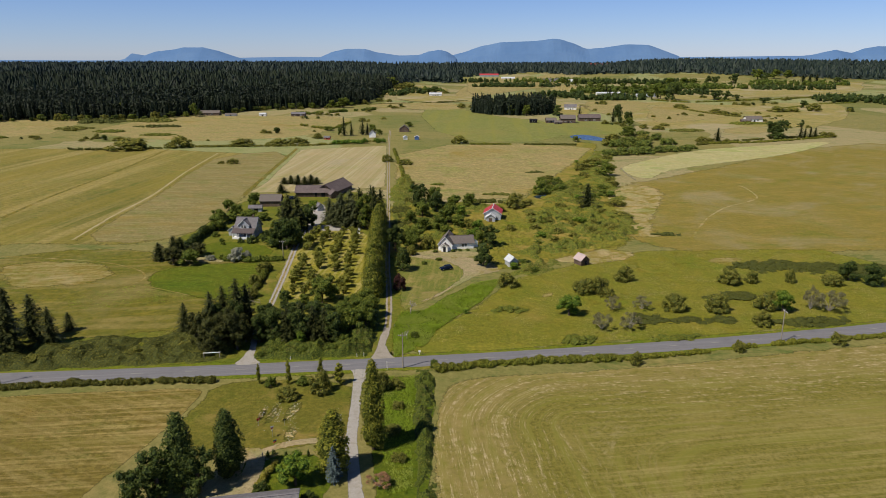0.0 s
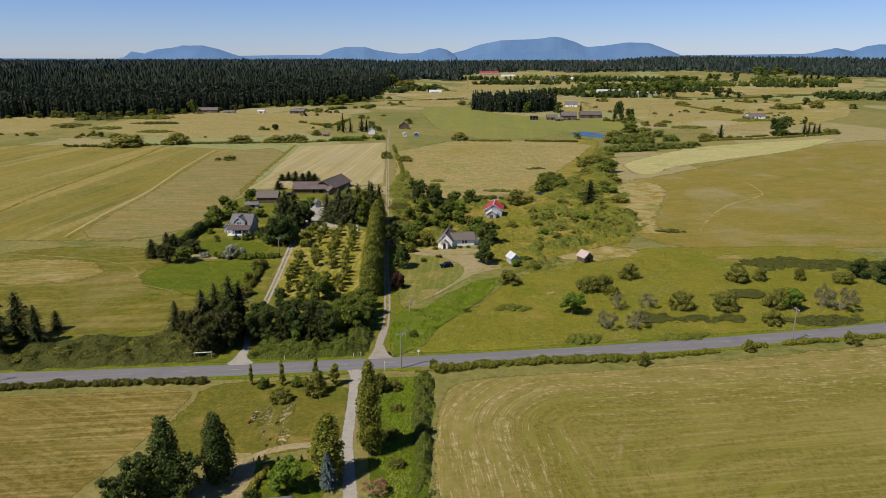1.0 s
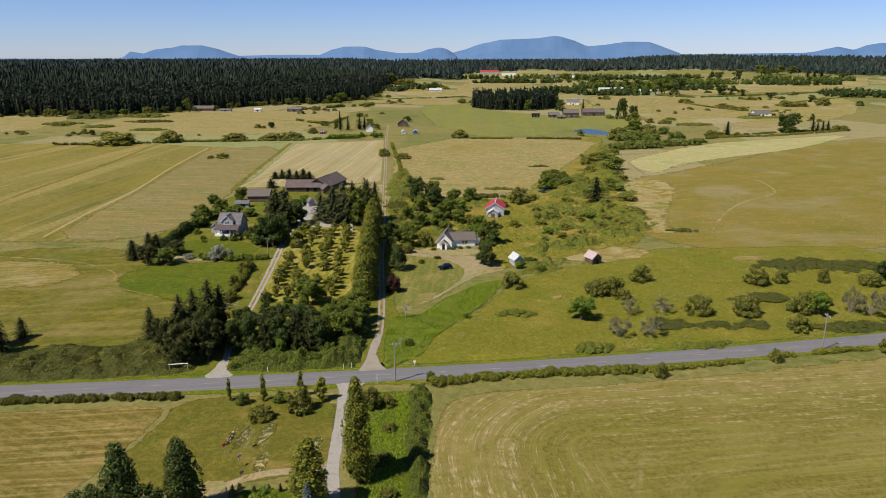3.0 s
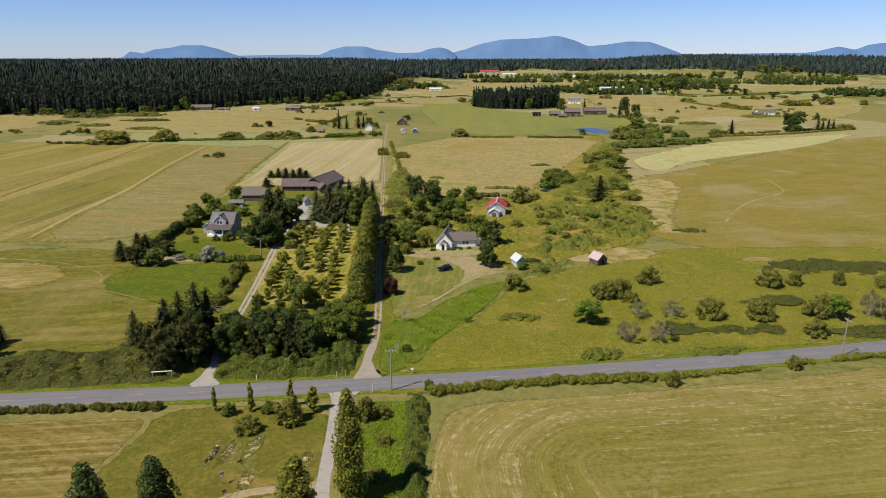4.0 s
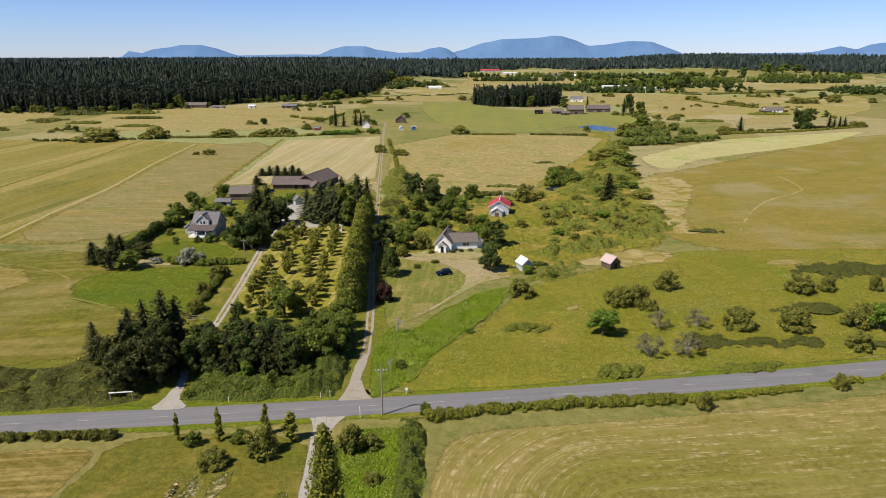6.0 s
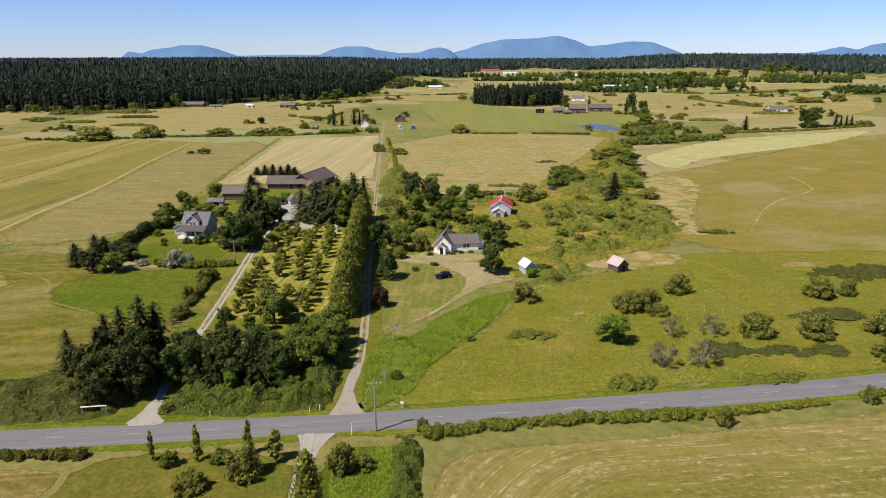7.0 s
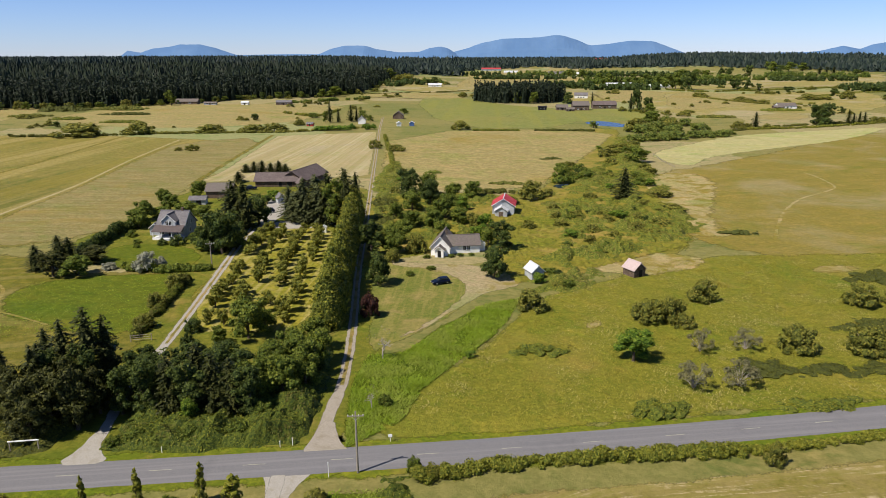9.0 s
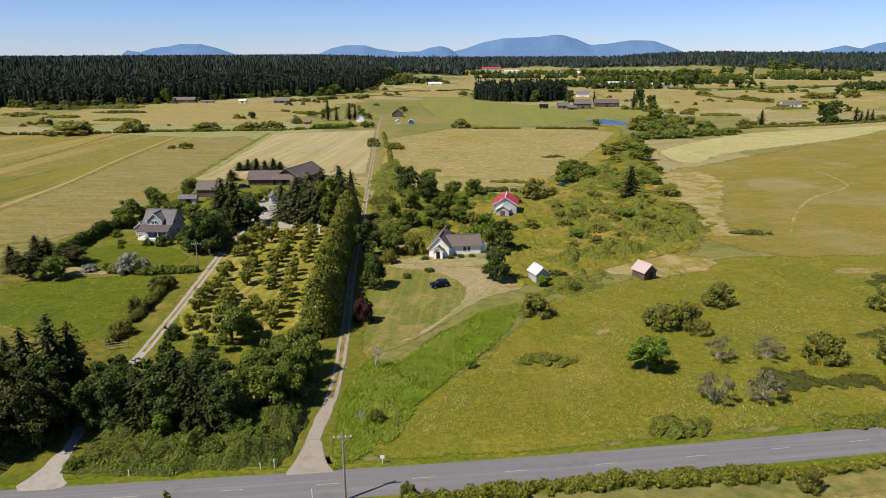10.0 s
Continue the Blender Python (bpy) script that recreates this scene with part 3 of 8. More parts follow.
def ribbon(name, pts, width, z, material, label, category="road", offset=0.0, ragged=0.12, crown=0.0, step=2.0):
    line = curve_points(pts, step)
    verts, faces, edge = [], [], []
    w = width if callable(width) else (lambda s: width)
    for i, p in enumerate(line):
        d = (line[min(i + 1, len(line) - 1)] - line[max(i - 1, 0)]).normalized()
        n = Vector((-d.y, d.x, 0))
        s = i / (len(line) - 1)
        for k in (-1, -0.5, 0, 0.5, 1):
            j = ragged * noise.noise(p * 0.35 + Vector((7 * k, 3, 0))) if abs(k) == 1 else 0
            q = p + n * (offset + k * (w(s) / 2 + j))
            verts.append((q.x, q.y, z * 0.2 + crown * (1 - k * k)))
            edge.append(0.1 + 1.5 * k * k)
        if i:
            a, b = 5 * (i - 1), 5 * i
            faces += [(a + k, a + k + 1, b + k + 1, b + k) for k in range(4)]
    ob = new(name, mesh_of(name, verts, [f[::-1] for f in faces], material))
    return tagged(put_edge(ob, edge), label, category, kind="structure")


# ---- land ----
def make_ground():
    xs = np.unique(np.concatenate([np.linspace(-5200, -700, 26), np.linspace(-700, 700, 71), np.linspace(700, 5200, 26)]))
    ys = np.unique(np.concatenate([np.linspace(-900, 0, 10), np.linspace(0, 900, 46), np.linspace(900, 3000, 50), np.linspace(3000, 4990, 12)]))
    verts = [(x, y, terrain(x, y) if y > 900 else 0.0) for y in ys for x in xs]
    w = len(xs)
    faces = [(j * w + i, j * w + i + 1, (j + 1) * w + i + 1, (j + 1) * w + i) for j in range(len(ys) - 1) for i in range(w - 1)]
    return tagged(new("ground", mesh_of("ground", verts, faces, M["ground"])), "rough olive and straw coloured pasture land to the horizon", "ground", kind="structure")


make_ground()
sheet("grass_homestead", [(-125, 160), (-50, 158), (-6, 162), (-10, 200), (-13, 260), (-22, 350), (-52, 388), (-104, 372), (-106, 300), (-112, 262), (-62, 240), (-62, 190), (-125, 180)], 0.02, M["homestead"], "rough green grass round the farmstead and its drives", "grass", ragged=1.5, feather=3.0)
sheet("field_hay_west", [(-620, 566)] + [(-118.5, 563.7), (-108.9, 403.8), (-103.1, 299.9), (-117.7, 269.7), (-148.7, 271.6)] + [(-300, 268), (-620, 300)], 0.05, M["hay_west"], "mown golden hay field with long pale swaths", ragged=1.0)
sheet("field_hay_cut", [(-148.6, 276.0), (-152.2, 316.6), (-154.1, 367.2), (-163.4, 444.6), (-168.8, 525.0), (-118.6, 553.4), (-108.9, 403.8), (-103.1, 299.9), (-118.8, 272.3)], 0.075, M["hay_tan"], "cut hay ground with fine cross swaths", ragged=0.8, feather=4)
sheet("field_stubble", [(-113.9, 556.7), (-46.9, 580.9), (-32.9, 394.3), (-58.0, 385.9), (-106.8, 377.9), (-105.3, 409.4)], 0.09, M["stubble"], "pale straw stubble field with fine straight rows", ragged=0.5, soft=0)
sheet("field_dry_centre", [(-39.3, 580.8), (133.5, 598.0), (80.9, 453.8), (52.9, 393.7), (42.5, 358.5), (-24.3, 358.9)], 0.05, M["tan"], "dry tan pasture beyond the farmyard", ragged=1.5, feather=6)
sheet("field_green", [(-37.7, 954.4), (12.8, 1004.9), (59.9, 863.8), (128.1, 788.9), (106.7, 606.3), (3.3, 607.5)], 0.05, M["green_far"], "bright green irrigated field", ragged=1.0)
sheet("field_pale", [(117.1, 460.6), (139.3, 490.7), (197.9, 550.1), (255.2, 573.9), (348.2, 611.6), (298.9, 559.2), (252.2, 517.9), (207.2, 490.0), (147.7, 453.3), (126.2, 417.3), (117.9, 431.6)], 0.12, M["pale"], "freshly mown pale hay field", ragged=1.2, feather=5)
sheet("field_olive_east", [(420, 560)] + [(343.8, 603.5), (124.5, 411.5), (110.1, 407.8), (84.0, 358.2), (76.0, 275.0), (100.8, 254.2), (173.6, 261.8)] + [(420, 260)], 0.05, M["olive"], "wide olive and gold grass field", ragged=2.5, feather=7)
sheet("field_bare_east", [(83.8, 361.2), (110.1, 407.8), (125.7, 384.6), (108.2, 339.9), (92.2, 298.9), (94.2, 281.2), (77.7, 281.3), (81.2, 321.2)], 0.10, M["bare"], "bare dry corner of the grass field", "ground", ragged=0.6, wave=0.1, feather=8)
sheet("field_bare_sheds", [(42.4, 259.1), (50.7, 262.8), (63.4, 264.3), (76.7, 255.2), (66.6, 247.5), (52.5, 242.2), (41.2, 246.8)], 0.10, M["bare"], "bare dry ground beside the brown shed", "ground", ragged=2.0, wave=0.3, feather=4.5)
sheet("field_bare_barn", [(21.9, 293.9), (31.4, 298.1), (38.9, 287.3), (34.3, 274.6), (24.8, 282.0)], 0.10, M["bare"], "bare dry patch near the red roofed barn", "ground", ragged=1.5, wave=0.3, feather=3)
sheet("field_dry_west", [(-278.8, 631.8), (-356.6, 694.8), (-352.1, 817.3), (-310.0, 886.7), (-100.5, 866.5), (-114.3, 730.0), (-123.5, 652.4), (-199.9, 609.8)], 0.05, M["tan"], "dry tan field before the dark forest", ragged=2.0)
sheet("field_dry_far_west", [(-560, 640)] + [(-371.8, 632.9), (-408.0, 797.2), (-431.6, 872.2), (-552.5, 874.3)] + [(-620, 800)], 0.05, M["tan"], "dry tan field strewn with scrub", ragged=4.0)
sheet("field_far_straw", [(-113.0, 1058.9), (4.3, 1127.2), (39.3, 959.5), (-59.5, 965.3)], 0.05, M["tan"], "far straw coloured field", ragged=3.0)
sheet("field_far_tan", [(14.0, 1275.9), (57.8, 1746.2), (437.9, 2560.5), (298.3, 1760.2), (83.1, 1314.3), (47.3, 1157.9)], 0.05, M["tan"], "far dry tan field", ragged=3.0)
sheet("field_far_bare", [(191.7, 1352.1), (278.4, 1720.8), (323.0, 1715.7), (282.3, 1477.9), (218.5, 1302.9)], 0.08, M["bare"], "far bare field", ragged=3.0)
sheet("field_far_green", [(-145.3, 1333.5), (-33.3, 1677.4), (16.3, 1534.5), (-5.1, 1277.5), (-112.3, 1205.8)], 0.05, M["far_olive"], "far green and straw field", ragged=3.0)
sheet("field_far_olive", [(380.1, 1246.3), (595.5, 1539.9), (1184.2, 1995.0), (733.2, 1259.6), (562.7, 1231.5), (379.3, 1150.9)], 0.05, M["far_olive"], "far olive field before the woods", ragged=4.0)
sheet("field_far_east", [(210.4, 1037.8), (332.5, 1137.1), (388.7, 1026.2), (511.4, 1091.5), (625.2, 1083.5), (394.0, 706.5), (326.7, 741.3), (250.5, 683.2), (212.0, 746.4)], 0.05, M["far_olive"], "far dry grassland with scrub", ragged=4.0)
sheet("field_far", [(304.9, 1036.9), (375.4, 1105.1), (406.7, 1005.0), (385.5, 894.0), (305.3, 809.1), (221.7, 767.7)], 0.1, M["tan"], "dry tan field in the far farmland", ragged=4.0)
sheet("field_far", [(292.4, 725.1), (338.6, 723.4), (316.7, 672.4), (265.8, 658.6)], 0.1, M["tan"], "dry tan field in the far farmland", ragged=4.0)
sheet("field_far", [(683.8, 1653.9), (781.4, 1850.0), (950.1, 1905.0), (878.6, 1751.9)], 0.1, M["tan"], "dry tan field in the far farmland", ragged=4.0)
sheet("field_far", [(74.2, 2211.3), (301.0, 2257.6), (220.4, 1662.3), (125.9, 1451.4), (39.9, 1175.0)], 0.1, M["tan"], "dry tan field in the far farmland", ragged=4.0)
sheet("field_far", [(-116.3, 1079.8), (-19.7, 1081.3), (-37.1, 1015.8), (-97.7, 982.7)], 0.1, M["tan"], "dry tan field in the far farmland", ragged=4.0)
sheet("field_far", [(209.7, 1099.9), (290.8, 1159.3), (322.3, 1093.1), (262.2, 920.4), (192.7, 883.8)], 0.1, M["tan"], "dry tan field in the far farmland", ragged=4.0)
sheet("field_far", [(433.6, 1453.3), (628.4, 1524.2), (1032.2, 1735.6), (793.2, 1346.5), (577.7, 1251.9), (394.8, 1135.9), (352.4, 1190.5)], 0.1, M["far_olive"], "pale olive field in the far farmland", ragged=4.0)
sheet("field_far", [(420.7, 873.1), (577.7, 995.5), (432.6, 759.3), (369.1, 761.8)], 0.1, M["far_olive"], "pale olive field in the far farmland", ragged=4.0)
sheet("field_far", [(1006.4, 1932.1), (1070.2, 1803.6), (1117.5, 1875.3), (970.6, 1810.2)], 0.1, M["far_olive"], "pale olive field in the far farmland", ragged=4.0)
sheet("field_far", [(-94.8, 1323.3), (33.4, 1268.3), (101.2, 1171.6), (12.7, 1095.5), (-71.9, 1136.4)], 0.1, M["far_olive"], "pale olive field in the far farmland", ragged=4.0)
sheet("field_far", [(157.2, 1134.5), (212.7, 1115.1), (184.4, 847.7), (137.8, 906.0)], 0.1, M["far_olive"], "pale olive field in the far farmland", ragged=4.0)
sheet("field_farm_lawn", [(50.2, 720.8), (125.3, 801.6), (189.7, 783.2), (202.2, 714.5), (150.4, 650.1), (83.4, 662.7)], 0.07, M["green_far"], "green grass round the far farm buildings", ragged=2.0)
sheet("field_tan_ridge", [(573.7, 2736.6), (1168.5, 3848.4), (1092.8, 3133.7), (618.6, 2356.7)], 0.05, M["tan"], "tan field below the far woods", ragged=3.0)
sheet("field_meadow_west", [(-165.9, 251.5), (-146.5, 263.2), (-114.9, 263.0), (-99.2, 244.0), (-63.2, 248.9), (-58.3, 209.9), (-56.2, 192.5), (-59.9, 177.7), (-75.3, 181.7), (-96.5, 173.9), (-120.2, 177.8)] + [(-150, 190), (-190, 230)], 0.06, M["west_meadow"], "yellow green meadow with worn paths", ragged=1.5, feather=5)
sheet("field_green_west", [(-100.9, 240.5), (-62.8, 247.4), (-59.9, 227.2), (-61.6, 199.7), (-80.8, 210.0), (-98.7, 218.4)], 0.10, M["meadow"], "lush green meadow below the grey house", ragged=2.0, wave=0.2, feather=4)
sheet("field_house_lawn", [(-96.2, 272.2), (-82.7, 275.6), (-66.5, 265.2), (-64.3, 249.9), (-83.5, 250.1), (-91.8, 256.0)], 0.13, M["meadow"], "green lawn round the grey house", "lawn", ragged=0.8, feather=2)
sheet("field_bare_west", [(-159.2, 240.7), (-150.2, 246.3), (-132.1, 247.7), (-112.8, 235.1), (-117.0, 221.4), (-133.2, 216.8), (-145.5, 218.5)], 0.11, M["worn"], "worn straw coloured ground in the meadow", "ground", ragged=1.6, wave=0.1, feather=7)
sheet("pasture_east", [(-10.5, 171)] + [(-2.0, 163.7), (16.4, 166.7), (44.2, 172.4), (73.1, 176.4), (115.9, 185.3)] + [(160, 190), (160, 262), (112, 262), (70, 258), (40, 236), (24, 226), (10, 196)], 0.06, M["tall_grass"], "tall uneven golden green pasture grass", ragged=1.5, feather=4)
sheet("grass_lush_east", [(-6.5, 194.9), (0.2, 204.8), (10.6, 221.3), (20.8, 226.5), (16.3, 211.8), (11.8, 202.1), (7.4, 194.8), (3.4, 188.3), (-1.0, 180.5), (-3.9, 171.4), (-11.7, 163.7), (-12.7, 175.4), (-13.0, 184.3), (-11.5, 194.9), (-10.0, 194.9)], 0.10, M["lush"], "lush bright green tall grass beside the lane", "grass", ragged=1.2, wave=0.25, feather=1.5)
sheet("lawn_yard", [(-16.7, 252.0), (-11.3, 255.9), (8.9, 242.5), (9.0, 226.6), (4.6, 214.9), (-3.0, 204.8), (-7.9, 199.7), (-11.5, 194.9), (-13.4, 216.5)], 0.10, M["yard_lawn"], "mown dry lawn before the white cottage", "lawn", ragged=0.5, feather=1.8)
sheet("ground_yard", [(-12.8, 255.9), (-0.9, 252.8), (12.1, 251.7), (14.7, 247.9), (23.0, 240.2), (19.6, 233.3), (12.3, 229.5), (6.4, 220.3), (-2.0, 205.9), (-7.7, 201.7), (-2.6, 207.5), (4.6, 220.3), (8.0, 230.3), (7.7, 238.2), (3.4, 244.8), (-3.7, 249.4), (-11.0, 251.9)], 0.15, M["dirt"], "worn dirt turning place before the white cottage", "ground", ragged=0.7, wave=0.3, soft=2, feather=1.7)
sheet("grass_old_orchard", [(-21, 246), (-12, 258), (14, 268), (22, 262), (34, 262), (34, 320), (26, 352), (-28, 354), (-24, 300)], 0.04, M["wet_grass"], "rough green grass among old fruit trees", "grass", ragged=1.5, feather=5)
sheet("grass_marsh", [(20, 234), (45, 250), (78, 268), (88, 320), (100, 440), (112, 520), (135, 600), (110, 600), (80, 460), (50, 380), (40, 352), (26, 350), (33, 300), (18, 262)], 0.03, M["wet_grass"], "rough green grass along the wet ground", "grass", ragged=3, feather=8)
sheet("ground_orchard", [(-55.5, 206), (-20, 206), (-29.5, 300), (-59.5, 288)], 0.06, M["orchard_grass"], "mown straw coloured grass between orchard rows", "grass", ragged=0.8, feather=2)
sheet("ground_gravel_yard", [(-53.7, 291.4), (-55.3, 303.4), (-41.0, 305.0), (-37.5, 293.7)], 0.16, M["gravel"], "pale gravel parking place", "ground", ragged=0.5)
sheet("ground_farmyard", [(-58.2, 288.2), (-62.1, 314.6), (-66.8, 344.9), (-60.8, 351.0), (-55.0, 327.8), (-55.2, 307.9), (-53.7, 291.4)], 0.12, M["gravel"], "gravel yard before the brown barn", "ground", ragged=1.0, feather=2)
sheet("field_south_east", [(-0.4, 113.3), (-0.7, 126.6), (-0.1, 139.4), (1.9, 147.0), (6.7, 151.2), (33.1, 154.5)] + [(44.2, 155.7), (117.6, 171.1)] + [(150, 177), (170, 60), (20, 40), (3, 60)], 0.06, M["se_field"], "hay field mown in rounds with pale swaths", ragged=0.4, soft=1, feather=1.6)
sheet("field_south_west", [(-170, 132)] + [(-98.1, 142.2), (-80.2, 144.3), (-54.0, 146.4)] + [(-53, 141), (-56, 128), (-62, 105), (-68, 70), (-170, 60)], 0.06, M["sw_field"], "golden hay field in fine swaths", ragged=0.6, feather=1.6)
sheet("lawn_south", [(-52.5, 147.5)] + [(-42.1, 150.1), (-20.8, 150.6), (-18.8, 134.2), (-18.1, 125.7)] + [(-24, 122), (-40, 119), (-50, 117), (-56, 127), (-52, 138)], 0.08, M["lawn"], "patchy mown lawn with bare spots", "lawn", ragged=0.6, feather=2.0)
sheet("grass_garden", [(-34, 118.5), (-20, 119), (-18.5, 106), (-24, 102), (-33, 104)], 0.09, M["lush"], "green garden grass", "grass", ragged=0.5)
sheet("grass_ditch", [(-16.5, 152), (-1.5, 152.5), (-1.2, 140), (-1.6, 105), (-3, 60), (-9, 60), (-10, 105), (-14, 125)], 0.05, M["lush"], "rank green grass along the field ditch", "grass", ragged=0.8)

ROAD = [(-260, 135.5), (-180, 144), (-110, 150.5), (-80, 153), (-50, 155.7), (-20, 158.8), (10, 162.2), (40, 166.4), (70, 171.2), (100, 176.9), (130, 183.4), (200, 200), (300, 228)]
ribbon("verge", ROAD, 13.0, 0.09, M["verge"], "bright green grass verge of the country road", "grass", ragged=1.2)
ribbon("road_shoulder", ROAD, 6.9, 0.115, M["shoulder"], "pale dry gravel shoulder of the road", ragged=0.3)
ribbon("road", ROAD, 6.15, 0.14, M["asphalt"], "grey worn asphalt country road", ragged=0.1, crown=0.05)
WEST_DRIVE = [(-47.7, 160.7), (-48.7, 168.3), (-50.6, 178.6), (-51.8, 190.1), (-51.9, 200.0), (-53.9, 224.0), (-56.5, 251.6), (-58.8, 275.4), (-59.8, 294.7)]
LANE = [(-15.5, 160.6), (-15.4, 168.2), (-15.2, 174.4), (-14.8, 182.3), (-15.2, 193.5)] + [(-16.9, 215.3), (-19.9, 248), (-23.4, 296), (-30.4, 387), (-42.4, 545), (-47.1, 607), (-53, 700)]
ribbon("driveway", WEST_DRIVE, lambda s: 2.4 + 0.9 * s, 0.17, M["gravel"], "pale gravel driveway to the grey house", ragged=0.25)
ribbon("driveway_crown", WEST_DRIVE[4:], 0.8, 0.19, M["gravel_strip"], "grassy strip between the wheel tracks", ragged=0.3)
ribbon("farm_lane", LANE, lambda s: 2.4 + 0.5 * (1 - s) ** 8, 0.17, M["lane_gravel"], "straight pale gravel farm lane", ragged=0.25)
ribbon("lane_crown", LANE[3:], 1.0, 0.19, M["gravel_strip"], "grassy strip between the wheel tracks", ragged=0.3)
SOUTH_LANE = [(-19.6, 157), (-18.9, 147), (-18.2, 138), (-17.3, 124), (-15, 110.6), (-13.8, 104), (-11, 85), (-8, 60)]
ribbon("south_lane", SOUTH_LANE, lambda s: 2.6 + 1.8 * s, 0.17, M["gravel"], "pale gravel lane south of the road", ragged=0.25)
for nm, pts in (("driveway_mouth", [(-51.2, 158.5), (-49.7, 162.2), (-49.8, 166.6), (-48.9, 168.3), (-47.2, 163.8), (-45.8, 161.2), (-44.1, 159.6), (-46.6, 158.1)]), ("lane_mouth", [(-17.5, 161.0), (-16.7, 165.7), (-16.1, 170.3), (-14.1, 170.3), (-13.6, 167.7), (-11.9, 163.3), (-10.6, 161.9), (-14.4, 159.8)]),
                ("south_lane_mouth", [(-22.5, 157.5), (-20.3, 153), (-20, 148), (-17.4, 148), (-17, 153), (-14.5, 157.5)])):
    sheet(nm, pts, 0.13 if nm == "south_lane_mouth" else 0.20, M["lane_gravel" if nm == "lane_mouth" else "gravel"], "flared gravel mouth where the drive meets the road", "road", ragged=0.15, soft=1, step=1.0)
ribbon("path_south", [(-39.1, 117.0), (-33.5, 120.2), (-28.5, 123.1), (-20.9, 124.5), (-17.8, 125.2)], 2.6, 0.11, M["dirt"], "worn dirt track across the lawn", ragged=0.8)
sheet("ground_south_yard", [(-42, 110), (-38.5, 121.5), (-33.2, 121.5), (-31.8, 114), (-32.6, 103), (-42, 103)], 0.10, M["dirt"], "worn earth yard in the shade of tall trees", "ground", ragged=0.8)
for q in ([(-36.4, 130.5), (-35.6, 138.6), (-34.6, 138.4), (-34.2, 130.8)], [(-32.8, 131.5), (-32.2, 139.4), (-29.6, 139.6), (-31.0, 131.2)], [(-31.0, 123.5), (-30.6, 128.6), (-28.6, 128.0), (-28.8, 123.6)], [(-38.2, 132.0), (-37.8, 136.8), (-36.8, 136.6), (-36.8, 132.2)], [(-22.2, 131.0), (-21.8, 134.4), (-20.4, 134.2), (-20.4, 131.2)]):
    sheet("bare_patch", q, 0.13, M["bleached"], "bleached pale earth and clods in the lawn", "ground", ragged=0.6, feather=1.6)
ribbon("track_west", [(-143.0, 214.5), (-124.5, 221.4), (-98.7, 218.4), (-80.8, 210.0)], 0.9, 0.14, M["worn"], "worn pale vehicle track through the meadow", ragged=0.9)
ribbon("track_loop", [(-167.4, 253.8), (-151.0, 251.4), (-126.1, 246.2), (-108.6, 237.1), (-101.5, 227.4), (-103.2, 220.1)], 1.1, 0.14, M["worn"], "worn pale track looping through the meadow", ragged=0.7)
ribbon("track_east", [(103.3, 278.0), (111.8, 294.3), (124.7, 316.8), (140.9, 338.0), (156.5, 351.0), (167.6, 363.0), (172.2, 384.5), (172.6, 399.8)], 1.5, 0.12, M["bare"], "worn pale track in the grass field", ragged=0.9)
sheet("creek_pool", [(49.4, 367.2), (58.3, 371.0), (68.0, 372.2), (70.3, 365.6), (61.0, 360.7), (51.8, 360.9)], 0.12, M["water"], "narrow dark pool of the creek", "water", ragged=0.5)
sheet("bare_patch", [(31.2, 207.9), (33.9, 211.9), (36.0, 211.3), (33.5, 207.9)], 0.14, M["bare"], "worn bare earth in the pasture grass", "ground", ragged=1.0, feather=1.6)
sheet("bare_patch", [(98.3, 246.8), (104.6, 250.5), (112.5, 249.5), (108.3, 244.9), (99.6, 244.1)], 0.14, M["worn"], "worn brown hollow in the grass field", "ground", ragged=1.5, feather=2.5)
ribbon("swath_line", [(-152.6, 277.8), (-156.2, 322.5), (-158.1, 373.5), (-167.6, 451.3), (-174.5, 537.5)], 1.8, 0.10, M["stubble"], "pale field boundary strip in the hay field", "field", ragged=1.0)
ribbon("swath_line_edge", [(-150.2, 275.1), (-153.5, 319.0), (-155.6, 370.3), (-164.5, 446.8), (-170.8, 531.2)], 1.2, 0.11, M["rough"], "rough grass edge along the field boundary", "field", ragged=0.8)
ribbon("swath_dark", [(-206.5, 316.9), (-211.8, 375.4), (-212.9, 445.0), (-222.2, 564.8)], 3.0, 0.10, M["rough"], "dark grassy strip in the hay field", "field", ragged=1.0)
ribbon("stubble_edge", [(-118.5, 563.7), (-113.8, 474.8), (-109.9, 403.8), (-107.7, 370.0)], 3.5, 0.12, M["rough"], "rough grassy edge of the stubble field", "field", ragged=1.0)
sheet("pond", [(116.7, 646.4), (129.8, 661.0), (139.0, 650.5), (146.7, 621.8), (142.0, 608.8), (129.3, 618.0), (121.7, 627.3)], 0.10, M["water"], "small blue pond in the pasture", "water", ragged=0.6)

